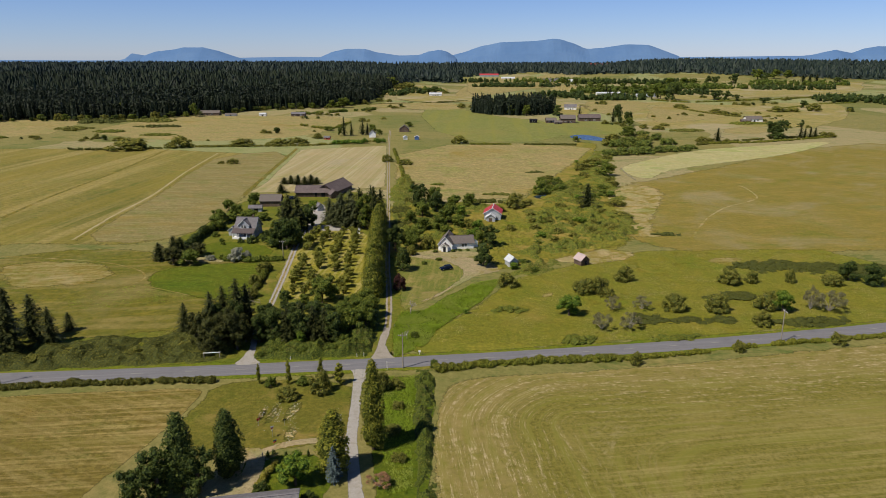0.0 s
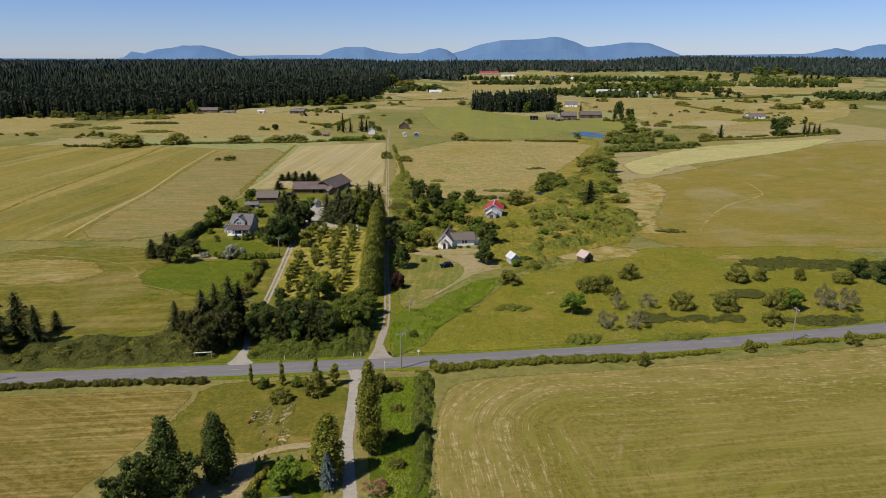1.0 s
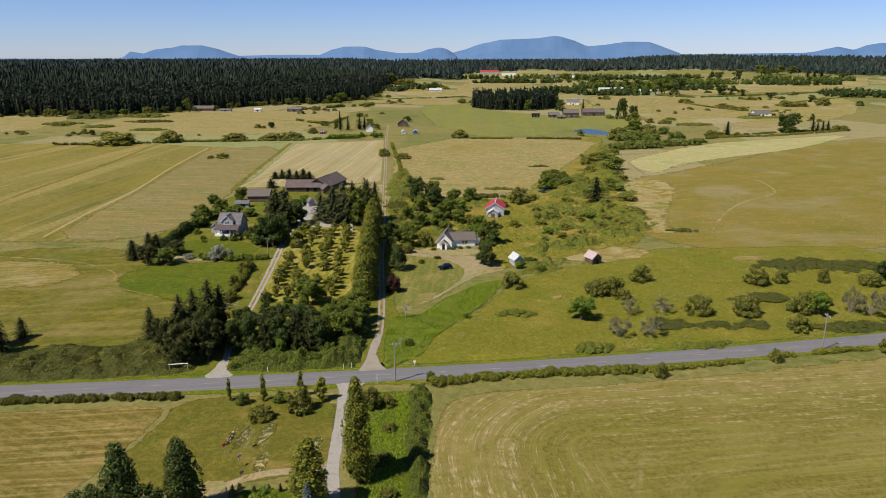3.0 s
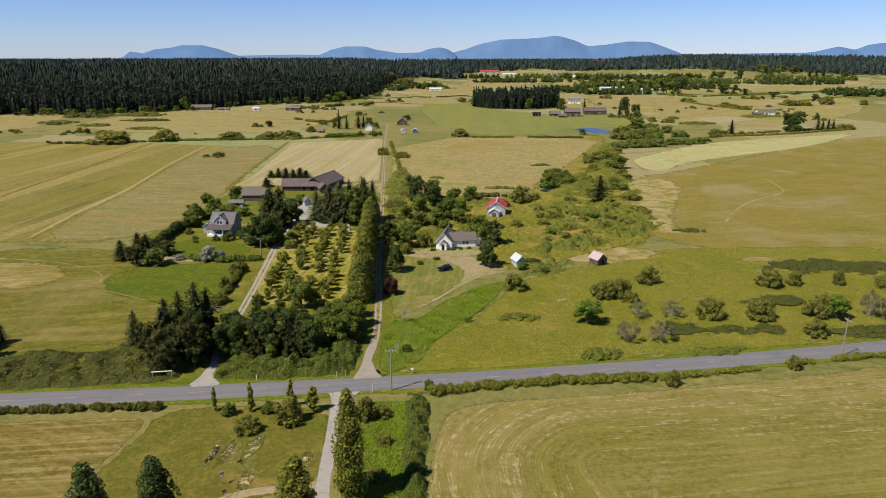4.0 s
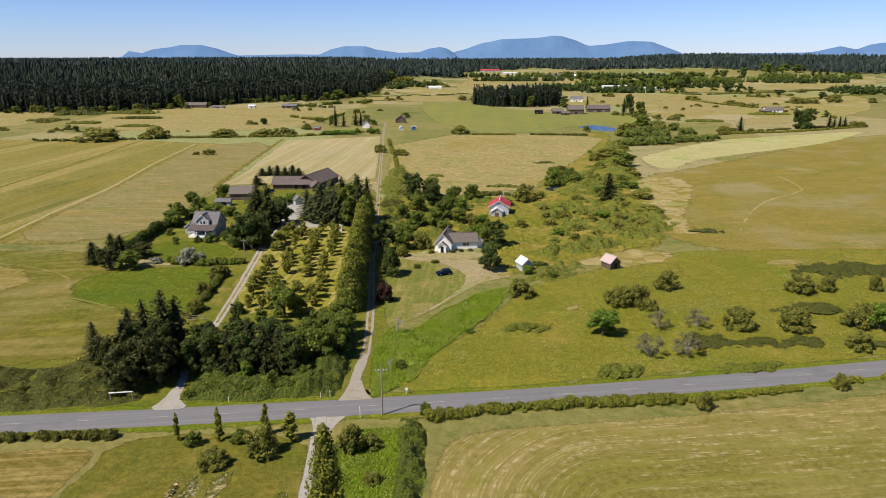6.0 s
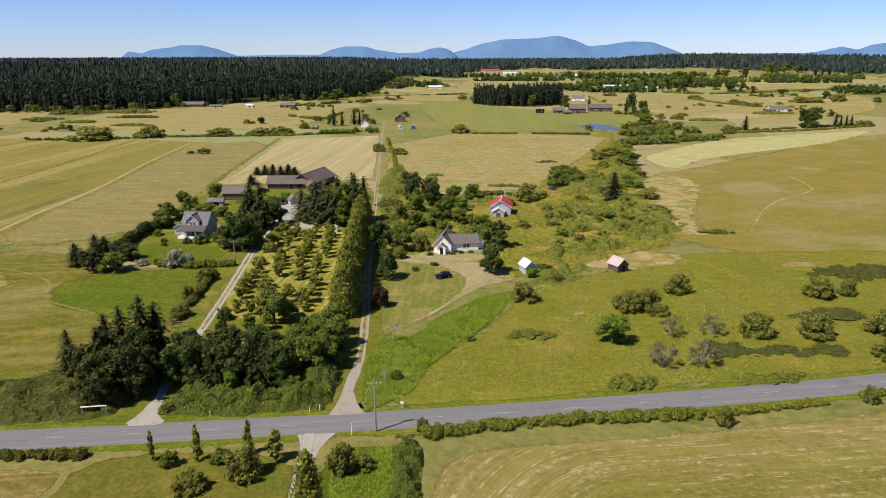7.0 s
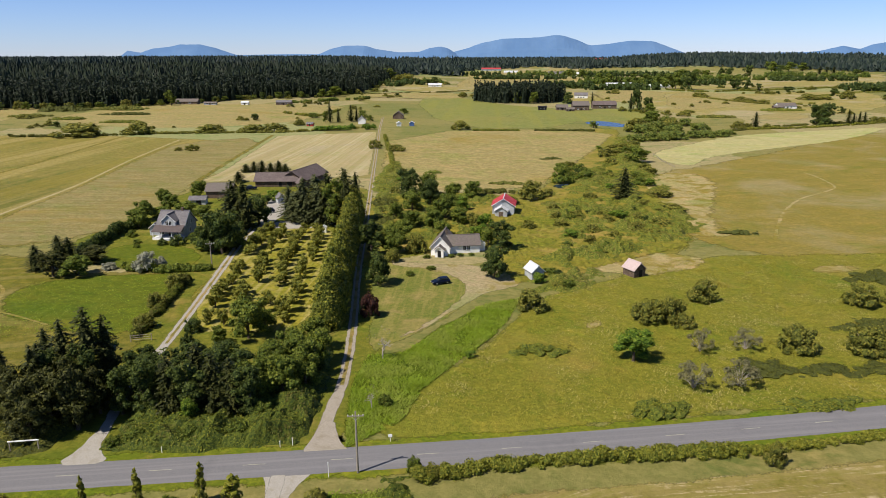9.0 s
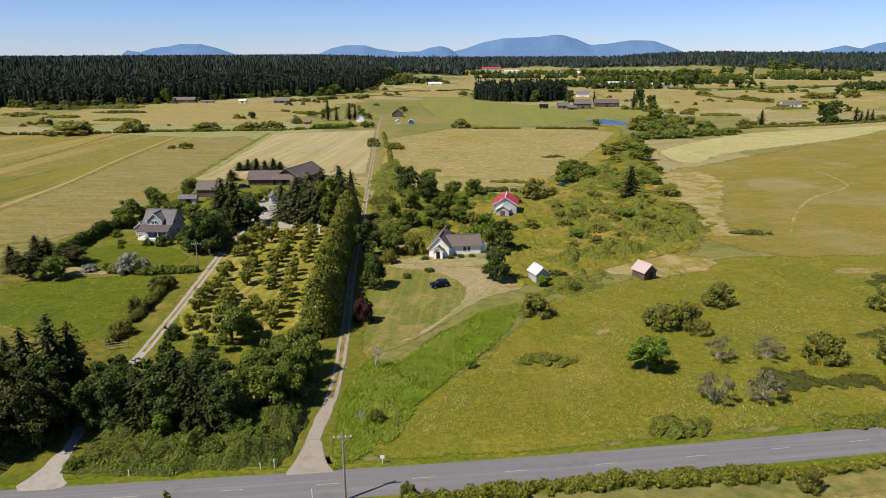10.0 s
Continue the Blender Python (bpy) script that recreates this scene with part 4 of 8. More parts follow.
# centre line dashes
dash = None
line = curve_points(ROAD, 0.5)
run, k = 0.0, 0
first_x = 0.6 - 1.5
start = min(range(len(line)), key=lambda i: abs(line[i].x - first_x))
lengths = [0.0]
for a, b in zip(line, line[1:]):
    lengths.append(lengths[-1] + (b - a).length)
for i in range(-11, 14):
    s = lengths[start] + 12.19 * i
    j = min(range(len(line)), key=lambda q: abs(lengths[q] - s))
    a, b = line[j], line[min(j + 6, len(line) - 1)]
    bm = bmesh.new()
    d = (b - a).normalized()
    nrm = Vector((-d.y, d.x, 0)) * 0.07
    bm.faces.new([bm.verts.new(p + Vector((0, 0, 0.092))) for p in (a - nrm, a + d * 3.05 - nrm, a + d * 3.05 + nrm, a + nrm)])
    me = from_bm("lane_dash", bm, M["paint"])
    tagged(new("lane_dash", me), "worn pale centre line dash on the asphalt", "road marking", "centre line dashes", "structure")


# ---- far hills ----
def hill_range(name, profile, dist, label, t_eye=(2.0, 40.0, 58.0)):
    """A far ridge: (azimuth tangent, rise tangent) of its crest, as a solid with sloping flanks."""
    eye = Vector(t_eye)
    xs = np.linspace(profile[0][0], profile[-1][0], 60)
    zs = np.interp(xs, [p[0] for p in profile], [p[1] for p in profile])
    verts, faces = [], []
    for i, (u, v) in enumerate(zip(xs, zs)):
        for k, f in enumerate((-1, -0.6, -0.25, 0, 0.5, 1)):
            y = dist + f * 180
            crest = eye.z + v * dist
            fall = (1 - abs(f)) ** 0.8
            bumpy = 1 + 0.05 * noise.noise(Vector((u * 60, f * 3, 1)))
            verts.append((eye.x + u * dist, y, max(-5, crest * fall * (bumpy if f else 1 + 0.012 * noise.noise(Vector((u * 120, 0, 4)))))))
        if i:
            a, b = 6 * (i - 1), 6 * i
            faces += [(a + q, b + q, b + q + 1, a + q + 1) for q in range(5)]
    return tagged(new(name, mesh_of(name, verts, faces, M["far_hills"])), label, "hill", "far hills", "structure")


def prof(*pts):
    """Crest points as (right of the picture's middle, above the level line), in units of the picture's half width."""
    return [((x - 784 + 4) / 1267.0, (97.0 - y) / 1317.0) for x, y in pts]


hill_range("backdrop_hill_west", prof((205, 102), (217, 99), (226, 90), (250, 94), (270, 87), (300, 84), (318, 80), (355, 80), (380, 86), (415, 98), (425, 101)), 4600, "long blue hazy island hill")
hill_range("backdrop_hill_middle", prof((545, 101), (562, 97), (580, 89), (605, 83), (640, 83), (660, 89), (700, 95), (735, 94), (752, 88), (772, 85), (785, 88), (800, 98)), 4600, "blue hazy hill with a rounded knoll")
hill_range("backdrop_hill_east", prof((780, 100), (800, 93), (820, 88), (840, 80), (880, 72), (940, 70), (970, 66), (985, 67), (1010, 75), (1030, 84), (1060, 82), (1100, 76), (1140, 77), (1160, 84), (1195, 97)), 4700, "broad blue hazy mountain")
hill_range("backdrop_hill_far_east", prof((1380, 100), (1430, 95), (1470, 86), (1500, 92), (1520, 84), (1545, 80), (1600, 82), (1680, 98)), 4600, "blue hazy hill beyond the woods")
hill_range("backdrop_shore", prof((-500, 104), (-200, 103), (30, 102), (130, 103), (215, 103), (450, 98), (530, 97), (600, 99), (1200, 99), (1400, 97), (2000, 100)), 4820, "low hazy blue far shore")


# ---- plants ----
def cards(c, n, size, rng, flat=0.55):
    """Leaf clumps: a bent quad at each place c, facing about n."""
    m = len(c)
    n = n + rng.normal(0, flat * 0.8, (m, 3))
    n /= np.linalg.norm(n, axis=1, keepdims=True) + 1e-9
    a = np.cross(n, rng.normal(0, 1, (m, 3)))
    a /= np.linalg.norm(a, axis=1, keepdims=True) + 1e-9
    b = np.cross(n, a)
    s = size * rng.uniform(0.6, 1.35, (m, 1))
    k = rng.uniform(0.55, 1.0, (m, 1))
    v = np.stack([c - a * s, c - b * s * k * rng.uniform(0.5, 1.2, (m, 1)) - n * s * 0.25, c + a * s, c + b * s * k - n * s * 0.25], axis=1).reshape(-1, 3)
    f = np.arange(4 * m).reshape(-1, 4)
    return v, f


ICO = {}


def ico(level=2):
    if level not in ICO:
        bm = bmesh.new()
        bmesh.ops.create_icosphere(bm, subdivisions=level, radius=1)
        ICO[level] = (np.array([v.co[:] for v in bm.verts]), [[v.index for v in f.verts] for f in bm.faces])
        bm.free()
    return ICO[level]


def leafy(lobes, count, size, rng, core=0.72, squash=1.0, floor_z=0.05, hide=True):
    """Leaf clumps over the outside of round lobes (x, y, z, r), with an inside coloured dark for its shade."""
    L = np.array(lobes, float)
    w = L[:, 3] ** 2
    pick = rng.choice(len(L), count, p=w / w.sum())
    d = rng.normal(0, 1, (count, 3))
    d[:, 2] = np.where(d[:, 2] < -0.5, -d[:, 2], d[:, 2])
    d /= np.linalg.norm(d, axis=1, keepdims=True)
    r = L[pick, 3:4] * rng.uniform(0.82, 1.12, (count, 1))
    p = L[pick, :3] + d * r * np.array([1, 1, squash])
    keep = p[:, 2] > floor_z
    if hide and len(L) < 60:
        for x, y, z, q in L:
            e = (p - (x, y, z)) / np.array([1, 1, squash])
            keep &= np.einsum("ij,ij->i", e, e) > (0.8 * q) ** 2
    v, f = cards(p[keep], d[keep], size, rng)
    faces = Leaves(f.tolist())
    faces.count_leaves = len(faces)
    iv, fi = ico(1)
    vs = [v]
    at = len(v)
    if core:
        for x, y, z, q in L:
            wob = 1 + 0.25 * rng.normal(0, 1, (len(iv), 1)).clip(-1.2, 1.2)
            cv = iv * q * core * np.array([1, 1, squash]) * wob + (x, y, z)
            cv[:, 2] = np.maximum(cv[:, 2], min(0.0, floor_z))
            vs.append(cv)
            faces += [[i + at for i in t] for t in fi]
            at += len(cv)
    return np.concatenate(vs), faces


def trunk_mesh(h, r, rng, limbs=5, spread=1.6, material="bark", low=0.25):
    bm = bmesh.new()
    top = Vector((rng.normal(0, 0.15), rng.normal(0, 0.15), h))
    tube(bm, [(0, 0, -0.1), (0, 0, h * 0.2), tuple(top * 0.6), tuple(top)], [r * 1.25, r, r * 0.7, r * 0.25])
    for i in range(limbs):
        a = i * math.tau / limbs + rng.uniform(-0.5, 0.5)
        z = h * rng.uniform(low, 0.75)
        o = Vector((math.cos(a), math.sin(a), 0)) * spread * rng.uniform(0.6, 1.1)
        tube(bm, [(0, 0, z), tuple(o * 0.5 + Vector((0, 0, z + spread * 0.35))), tuple(o + Vector((0, 0, z + spread * 0.9)))], [r * 0.5, r * 0.35, r * 0.12], 5)
    return from_bm("trunk", bm, M[material])


def broadleaf(mat_key, seed, n=2000, size=0.23, r=4.0, h=8.0, low=0.05, lobes=30, bark="bark"):
    rng = np.random.default_rng(seed)
    c = []
    for i in range(lobes):
        a, q = rng.uniform(0, math.tau), rng.uniform(0.25, 0.78) * r
        z = h * rng.uniform(low + 0.10, 0.88)
        sh = math.sqrt(max(0.1, 1 - ((z / h - (low + 1) / 2) / (0.72 * (1 - low))) ** 2))
        c.append((math.cos(a) * q * sh, math.sin(a) * q * sh, z, r * rng.uniform(0.17, 0.36)))
    c.append((0, 0, h * 0.55, r * 0.5))
    c.append((rng.normal(0, 0.3), rng.normal(0, 0.3), h - r * 0.34, r * 0.34))
    v, f = leafy(c, n, size, rng)
    return trunk_mesh(h * 0.7, 0.035 * h, rng, 5, r * 0.4, bark), mesh_of("crown", v, f, M[mat_key]), r, h


def shrub(mat_key, seed, n=1200, size=0.205, r=3.8, h=5.4, lobes=22, bark="grey_bark"):
    rng = np.random.default_rng(seed)
    c = []
    for i in range(lobes):
        a, q = rng.uniform(0, math.tau), math.sqrt(rng.uniform(0, 1)) * 0.72 * r
        z = (h - r * 0.3) * math.sqrt(max(0.04, 1 - (q / r) ** 2)) * rng.uniform(0.25, 1.0)
        c.append((math.cos(a) * q, math.sin(a) * q, max(z, 0.6), r * rng.uniform(0.15, 0.3)))
    for i in range(9):
        a = i * math.tau / 9 + rng.uniform(-0.3, 0.3)
        q = r * rng.uniform(0.55, 0.8)
        c.append((math.cos(a) * q, math.sin(a) * q, h * rng.uniform(0.1, 0.3), r * rng.uniform(0.2, 0.3)))
    c.append((0, 0, h * 0.45, r * 0.52))
    v, f = leafy(c, n, size, rng)
    return trunk_mesh(h * 0.6, 0.14, rng, 5, r * 0.45, bark, 0.1), mesh_of("crown", v, f, M[mat_key]), r, h


def thin_shrub(mat_key, seed, r=3.0, h=4.5):
    """A sparse, half dead grey bush: many bare twigs and few leaves."""
    rng = np.random.default_rng(seed)
    bm = bmesh.new()
    tips = []
    for i in range(26):
        a, q = rng.uniform(0, math.tau), r * math.sqrt(rng.uniform(0.05, 1))
        tip = Vector((math.cos(a) * q, math.sin(a) * q, h * rng.uniform(0.45, 1.0) * math.sqrt(max(0.1, 1 - 0.8 * (q / r) ** 2))))
        midp = Vector((tip.x * 0.35, tip.y * 0.35, tip.z * 0.55))
        tube(bm, [(tip.x * 0.05, tip.y * 0.05, 0), tuple(midp), tuple(tip)], [0.04, 0.025, 0.012], 4)
        tips.append(tip)
    c = [(t.x * 0.9, t.y * 0.9, t.z * 0.92, 0.55) for t in tips]
    v, f = leafy(c, 1300, 0.14, rng, core=0.35, hide=False)
    return from_bm("trunk", bm, M["grey_bark"]), mesh_of("crown", v, f, M[mat_key]), r, h


def conifer(mat_key, seed, r=4.2, h=13.0, size=0.2, boughs=150, first=0.04, taper=0.8, jag=0.34):
    """A fir: uneven drooping boughs round one stem, each a flat spray of needle tufts, with gaps between them."""
    rng = np.random.default_rng(seed)
    pts, way = [], []
    lean = rng.uniform(0, math.tau)
    for i in range(boughs):
        f = ((i + rng.uniform(0, 1)) / boughs) ** 1.15
        a = i * 2.39996 + rng.normal(0, 0.25)
        wide = (1 - f) ** taper * (0.55 + 0.45 * min(1.0, f / 0.16)) + 0.03
        reach = r * wide * rng.uniform(1 - 1.3 * jag, 1 + jag * 0.5) * (1 + 0.16 * math.sin(a + lean) + 0.1 * math.sin(2 * a + 3 * f * seed))
        z = h * (first + (0.97 - first) * f) + 0.1 * reach
        for k in np.linspace(0.22, 1.0, max(2, int(reach / (size * 1.25)))):
            x, y = math.cos(a) * reach * k, math.sin(a) * reach * k
            drop = 0.30 * reach * k * k - 0.16 * reach * k
            fan = 0.28 * reach * (1.05 - k)
            for side in (-1, 1):
                off = side * fan * rng.uniform(0.2, 1.0)
                pts.append((x - math.sin(a) * off + rng.normal(0, 0.06), y + math.cos(a) * off + rng.normal(0, 0.06), z - drop + rng.normal(0, 0.09)))
                b = a + side * rng.uniform(0.1, 0.8)
                way.append((math.cos(b), math.sin(b), -0.25 + rng.normal(0, 0.22)))
    p, ax = np.array(pts), np.array(way)
    side = np.stack([-ax[:, 1], ax[:, 0], rng.normal(0, 0.3, len(ax))], axis=1)
    s = size * rng.uniform(0.7, 1.35, (len(p), 1))
    v = np.stack([p - ax * s, p - side * s * 0.8, p + ax * s * 1.4, p + side * s * 0.8], axis=1).reshape(-1, 3)
    faces = Leaves(np.arange(len(v)).reshape(-1, 4).tolist())
    faces.count_leaves = len(faces)
    at = len(v)
    ring = []
    for i in range(9):
        ft = i / 8
        rr = r * 0.38 * (1 - ft) ** taper * (0.6 + 0.4 * min(1, ft / 0.16)) + 0.03
        ring += [(math.cos(k * math.tau / 7) * rr * rng.uniform(0.6, 1.25), math.sin(k * math.tau / 7) * rr * rng.uniform(0.6, 1.25), h * (first + (0.95 - first) * ft)) for k in range(7)]
    faces += [[at + i * 7 + k, at + i * 7 + (k + 1) % 7, at + i * 7 + 7 + (k + 1) % 7, at + i * 7 + 7 + k] for i in range(8) for k in range(7)]
    v = np.concatenate([v, np.array(ring)])
    return trunk_mesh(h * 0.9, 0.016 * h + 0.05, rng, 0), mesh_of("crown", v, faces, M[mat_key]), r, h


def columnar(mat_key, seed, r=2.6, h=19.0, n=3600, size=0.30, low=0.06, shape=0.75, lobes=34, squash=1.7):
    """Poplar or cypress: upright lobes round one stem, narrowing to the tip."""
    rng = np.random.default_rng(seed)
    c = []
    for i in range(lobes):
        f = (i + 0.5) / lobes
        wide = (math.sin(math.pi * min(1, (f * 0.86 + 0.14)) ** shape)) ** 0.6
        a = i * 2.4 + rng.uniform(-0.4, 0.4)
        q = r * 0.52 * wide * rng.uniform(0.6, 1.15)
        c.append((math.cos(a) * q, math.sin(a) * q, h * (low + (0.93 - low) * f), r * (0.2 + 0.30 * wide) * rng.uniform(0.8, 1.2)))
    c.append((0, 0, h - r * 0.5, r * 0.22))
    v, f = leafy(c, n, size, rng, squash=squash)
    return trunk_mesh(h * 0.8, 0.02 * h, rng, 3, 0.8), mesh_of("crown", v, f, M[mat_key]), r, h


def bare_tree(seed, r=2.6, h=4.5):
    rng = np.random.default_rng(seed)
    bm = bmesh.new()

    def grow(p, d, length, rad, depth):
        q = p + d * length
        tube(bm, [tuple(p), tuple((p + q) / 2 + Vector(rng.normal(0, 0.04, 3))), tuple(q)], [rad, rad * 0.8, rad * 0.6], 5)
        if depth:
            for _ in range(3):
                e = (d + Vector(rng.normal(0, 0.75, 3))).normalized()
                e.z = max(e.z, 0.0)
                grow(q, e.normalized(), length * rng.uniform(0.6, 0.8), rad * 0.55, depth - 1)

    grow(Vector((0, 0, -0.1)), Vector((0, 0, 1)), h * 0.25, 0.16, 4)
    c = [(rng.normal(0, r * 0.4), rng.normal(0, r * 0.4), h * rng.uniform(0.5, 0.9), 0.6) for _ in range(9)]
    v, f = leafy(c, 50, 0.12, rng, core=0.0, hide=False)
    return from_bm("trunk", bm, M["grey_bark"]), mesh_of("crown", v, f, M["leaf_grey"]), r, h


KINDS = {
    "oak": ("broadleaf_tree", "tree", "green broadleaf tree with a full rounded crown", [lambda s=s: broadleaf("leaf", s) for s in (1, 2, 3)]),
    "oak_tall": ("broadleaf_tree", "tree", "tall green broadleaf tree with a full crown", [lambda s=s: broadleaf("leaf", s, 2600, 0.23, 3.6, 12.0, 0.03, 38) for s in (4, 5)]),
    "deep_tall": ("broadleaf_tree", "tree", "tall dark green tree with a dense crown", [lambda s=s: broadleaf("leaf_deep", s, 2600, 0.23, 3.6, 12.0, 0.02, 38) for s in (14, 15)]),
    "pine": ("pine_tree", "conifer", "rounded dark olive brown pine tree", [lambda s=s: broadleaf("leaf_pine", s, 2600, 0.2, 3.6, 10.0, 0.02, 38) for s in (16, 17)]),
    "deep": ("broadleaf_tree", "tree", "dark green broadleaf tree with a dense crown", [lambda s=s: broadleaf("leaf_deep", s, low=0.02) for s in (11, 12, 13)]),
    "lime": ("broadleaf_tree", "tree", "bright green leafy tree in the pasture", [lambda s=s: broadleaf("leaf_lime", s) for s in (21, 22)]),
    "apple": ("orchard_tree", "fruit tree", "small olive green fruit tree in an orchard row", [lambda s=s: broadleaf("leaf_apple", s, 620, 0.19, 2.0, 3.8, 0.12, 9) for s in (31, 32, 33)]),
    "scrub": ("shrub", "shrub", "olive green rounded shrub in rough grass", [lambda s=s: shrub("leaf_olive", s) for s in (41, 42, 43, 44)]),
    "far_scrub": ("shrub", "shrub", "olive green bush in far dry grassland", [lambda s=s: shrub("leaf_olive", s, 620, 0.32, lobes=10) for s in (45, 46, 49)]),
    "far_green": ("broadleaf_tree", "tree", "green leafy tree in far farmland", [lambda s=s: broadleaf("leaf", s, 800, 0.36, lobes=14) for s in (57, 58)]),
    "far_bush": ("shrub", "shrub", "dark green bush in far dry grassland", [lambda s=s: broadleaf("leaf_deep", s, 800, 0.36, low=0.0, lobes=14) for s in (47, 48, 50)]),
    "far_fir": ("fir_tree", "conifer", "dark fir tree in far farmland", [lambda s=s: conifer("leaf_fir", s, size=0.42, boughs=70) for s in (76, 77)]),
    "creek_willow": ("willow_bush", "shrub", "broad light green willow bush by water", [lambda s=s: shrub("leaf_pale", s, 1300, 0.24) for s in (53, 54)]),
    "cedar": ("fir_tree", "conifer", "broad dark fir with uneven spreading boughs", [lambda s=s: conifer("leaf_fir", s, 4.6, 13.0, 0.24, 125, taper=0.58, jag=0.4) for s in (78, 178)]),
    "bush": ("shrub", "shrub", "green rounded shrub with dense leaves", [lambda s=s: shrub("leaf", s) for s in (51, 52)]),
    "mid_bush": ("shrub", "shrub", "green rounded bush in rough grass", [lambda s=s: shrub("leaf", s, 600, 0.32, lobes=10) for s in (151, 152, 153)]),
    "mid_dark_bush": ("shrub", "shrub", "dark green rounded bush in rough grass", [lambda s=s: shrub("leaf_deep", s, 600, 0.32, lobes=10) for s in (155, 156)]),
    "grey_fir": ("fir_tree", "conifer", "tall grey green pointed tree by the yard", [lambda s=s: conifer("leaf_willow", s, 4.4, 13.0, 0.26, 150, taper=0.55, jag=0.3) for s in (79, 80)]),
    "dark_bush": ("shrub", "shrub", "dark green shrub with dense leaves", [lambda s=s: shrub("leaf_deep", s) for s in (55, 56)]),
    "grey_bush": ("shrub", "shrub", "sparse grey half bare bush in the pasture", [lambda s=s: thin_shrub("leaf_grey", s) for s in (61, 62)]),
    "silver": ("shrub", "shrub", "silvery pale flowering shrub beside the lawn", [lambda: shrub("leaf_silver", 65, 1500)]),
    "purple": ("shrub", "shrub", "dark purple leaved shrub beside the lane", [lambda: shrub("leaf_purple", 66)]),
    "rosy": ("shrub", "shrub", "rosy brown shrub beside the gravel lane", [lambda: thin_shrub("leaf_pink", 67)]),
    "fir": ("fir_tree", "conifer", "dark green fir tree with layered branches", [lambda s=s: conifer("leaf_fir", s, taper=0.65, jag=0.28) for s in (71, 72, 73)]),
    "spruce": ("blue_spruce", "conifer", "blue grey spruce tree", [lambda: conifer("leaf_blue", 75, 2.0, 7.5, 0.13, 130, jag=0.15)]),
    "poplar": ("poplar_tree", "tree", "tall narrow green poplar tree", [lambda: columnar("leaf_cypress", 81, 2.7, 19.5, 7000, 0.2, lobes=48), lambda: columnar("leaf_deep", 82, 2.9, 18.0, 4600, 0.28, lobes=28)]),
    "dark_poplar": ("poplar_tree", "tree", "tall dark green poplar tree", [lambda: columnar("leaf_deep", 83, 3.2, 17.0, 6500, 0.22, lobes=40, shape=0.6)]),
    "cone": ("cypress_shrub", "conifer", "small narrow cypress shrub", [lambda: columnar("leaf_cypress", 85, 0.8, 5.0, 500, 0.16, lobes=10, shape=0.6)]),
    "garden_cone": ("garden_conifer", "conifer", "small dark clipped garden conifer", [lambda: columnar("leaf_deep", 86, 0.45, 1.4, 160, 0.1, lobes=6)]),
    "hedge_tree": ("cypress_tree", "conifer", "tall olive green cypress in a dense lane hedge", [lambda s=s: columnar("leaf_cypress", s, 3.6, 12.5, 3000, 0.24, 0.03, 0.55, 34, 1.6) for s in (91, 92, 93)]),
    "bare": ("bare_tree", "tree", "small leafless grey tree in lush grass", [lambda: bare_tree(95)]),
}
MADE = {}


def plant(kind, x, y, r, h, variant=0, z=0.0, label="", group=""):
    if kind in ("oak", "deep") and y < 430 and h > 2.4 * r:
        kind += "_tall"
    if y > 270:
        kind = {"scrub": "far_scrub", "bush": "mid_bush", "dark_bush": "mid_dark_bush"}.get(kind, kind)
    if y > 430:
        kind = {"mid_bush": "far_green", "oak": "far_green", "deep": "far_bush", "mid_dark_bush": "far_bush"}.get(kind, kind)
    name, category, text, makers = KINDS[kind]
    variant %= len(makers)
    turn = Matrix.Rotation((x * 1.7 + y * 0.9) % math.tau, 4, "Z")
    if (kind, variant) not in MADE:
        trunk, crown, r0, h0 = makers[variant]()
        top = new(name)
        top.empty_display_size = 0.5
        part("trunk", trunk, None, top)
        part("crown", crown, None, top)
        MADE[kind, variant] = (top, r0, h0, r / r0, h / h0)
        top.matrix_basis = Matrix.Translation((x, y, z)) @ turn @ Matrix.Diagonal((r / r0, r / r0, h / h0, 1))
        ob = top
    else:
        top, r0, h0, sx, sz = MADE[kind, variant]
        k = Matrix.Diagonal((r / r0 / sx, r / r0 / sx, h / h0 / sz, 1))
        ob = copy_thing(top, Matrix.Translation((x, y, z)) @ turn @ k)
    return tagged(ob, label or text, category, group or text.split(" in ")[0] + "s")


def plants(kind, rows, group="", grow=1.0):
    for i, (x, y, r, h) in enumerate(rows):
        plant(kind, x, y, r * grow, h, i, terrain(x, y) if y > 900 else 0.0, group=group)


def hedge(name, pts, width, height, material, per_metre, size, label, category="hedge", seed=0, gaps=0.0, kind=""):
    """A rough hedge along a line: leaf clumps over a lumpy bank of lobes."""
    rng = np.random.default_rng(seed)
    lobes = []
    gap = max(0.9, 0.3 * width if width > 5 and per_metre < 100 else 0.0)
    line = curve_points(pts, gap)
    for p in line:
        tall = height * (0.8 + 0.35 * noise.noise(p * 0.16 + Vector((seed, 0, 0))) + rng.uniform(-0.1, 0.12))
        if gaps and noise.noise(p * 0.09 + Vector((0, seed * 3.1, 0))) < gaps - 0.6:
            continue
        for _ in range(max(2, int(width / gap))):
            side = rng.uniform(-0.5, 0.5)
            top = tall * (1 - 1.2 * side * side) * rng.uniform(0.75, 1.1)
            r = max(0.35, min(top * 0.7, width * 0.5, 1.33 * gap) * rng.uniform(0.75, 1.1))
            lobes.append((p.x + rng.uniform(-0.55, 0.55) * gap, p.y + side * (width - r), max(0.1, top - r), r))
    v, f = leafy(lobes, int(per_metre * len(line) * gap), size, rng, core=0.82, hide=False)
    return tagged(new(name, mesh_of(name, v, f, M[material])), label, category, kind=kind)


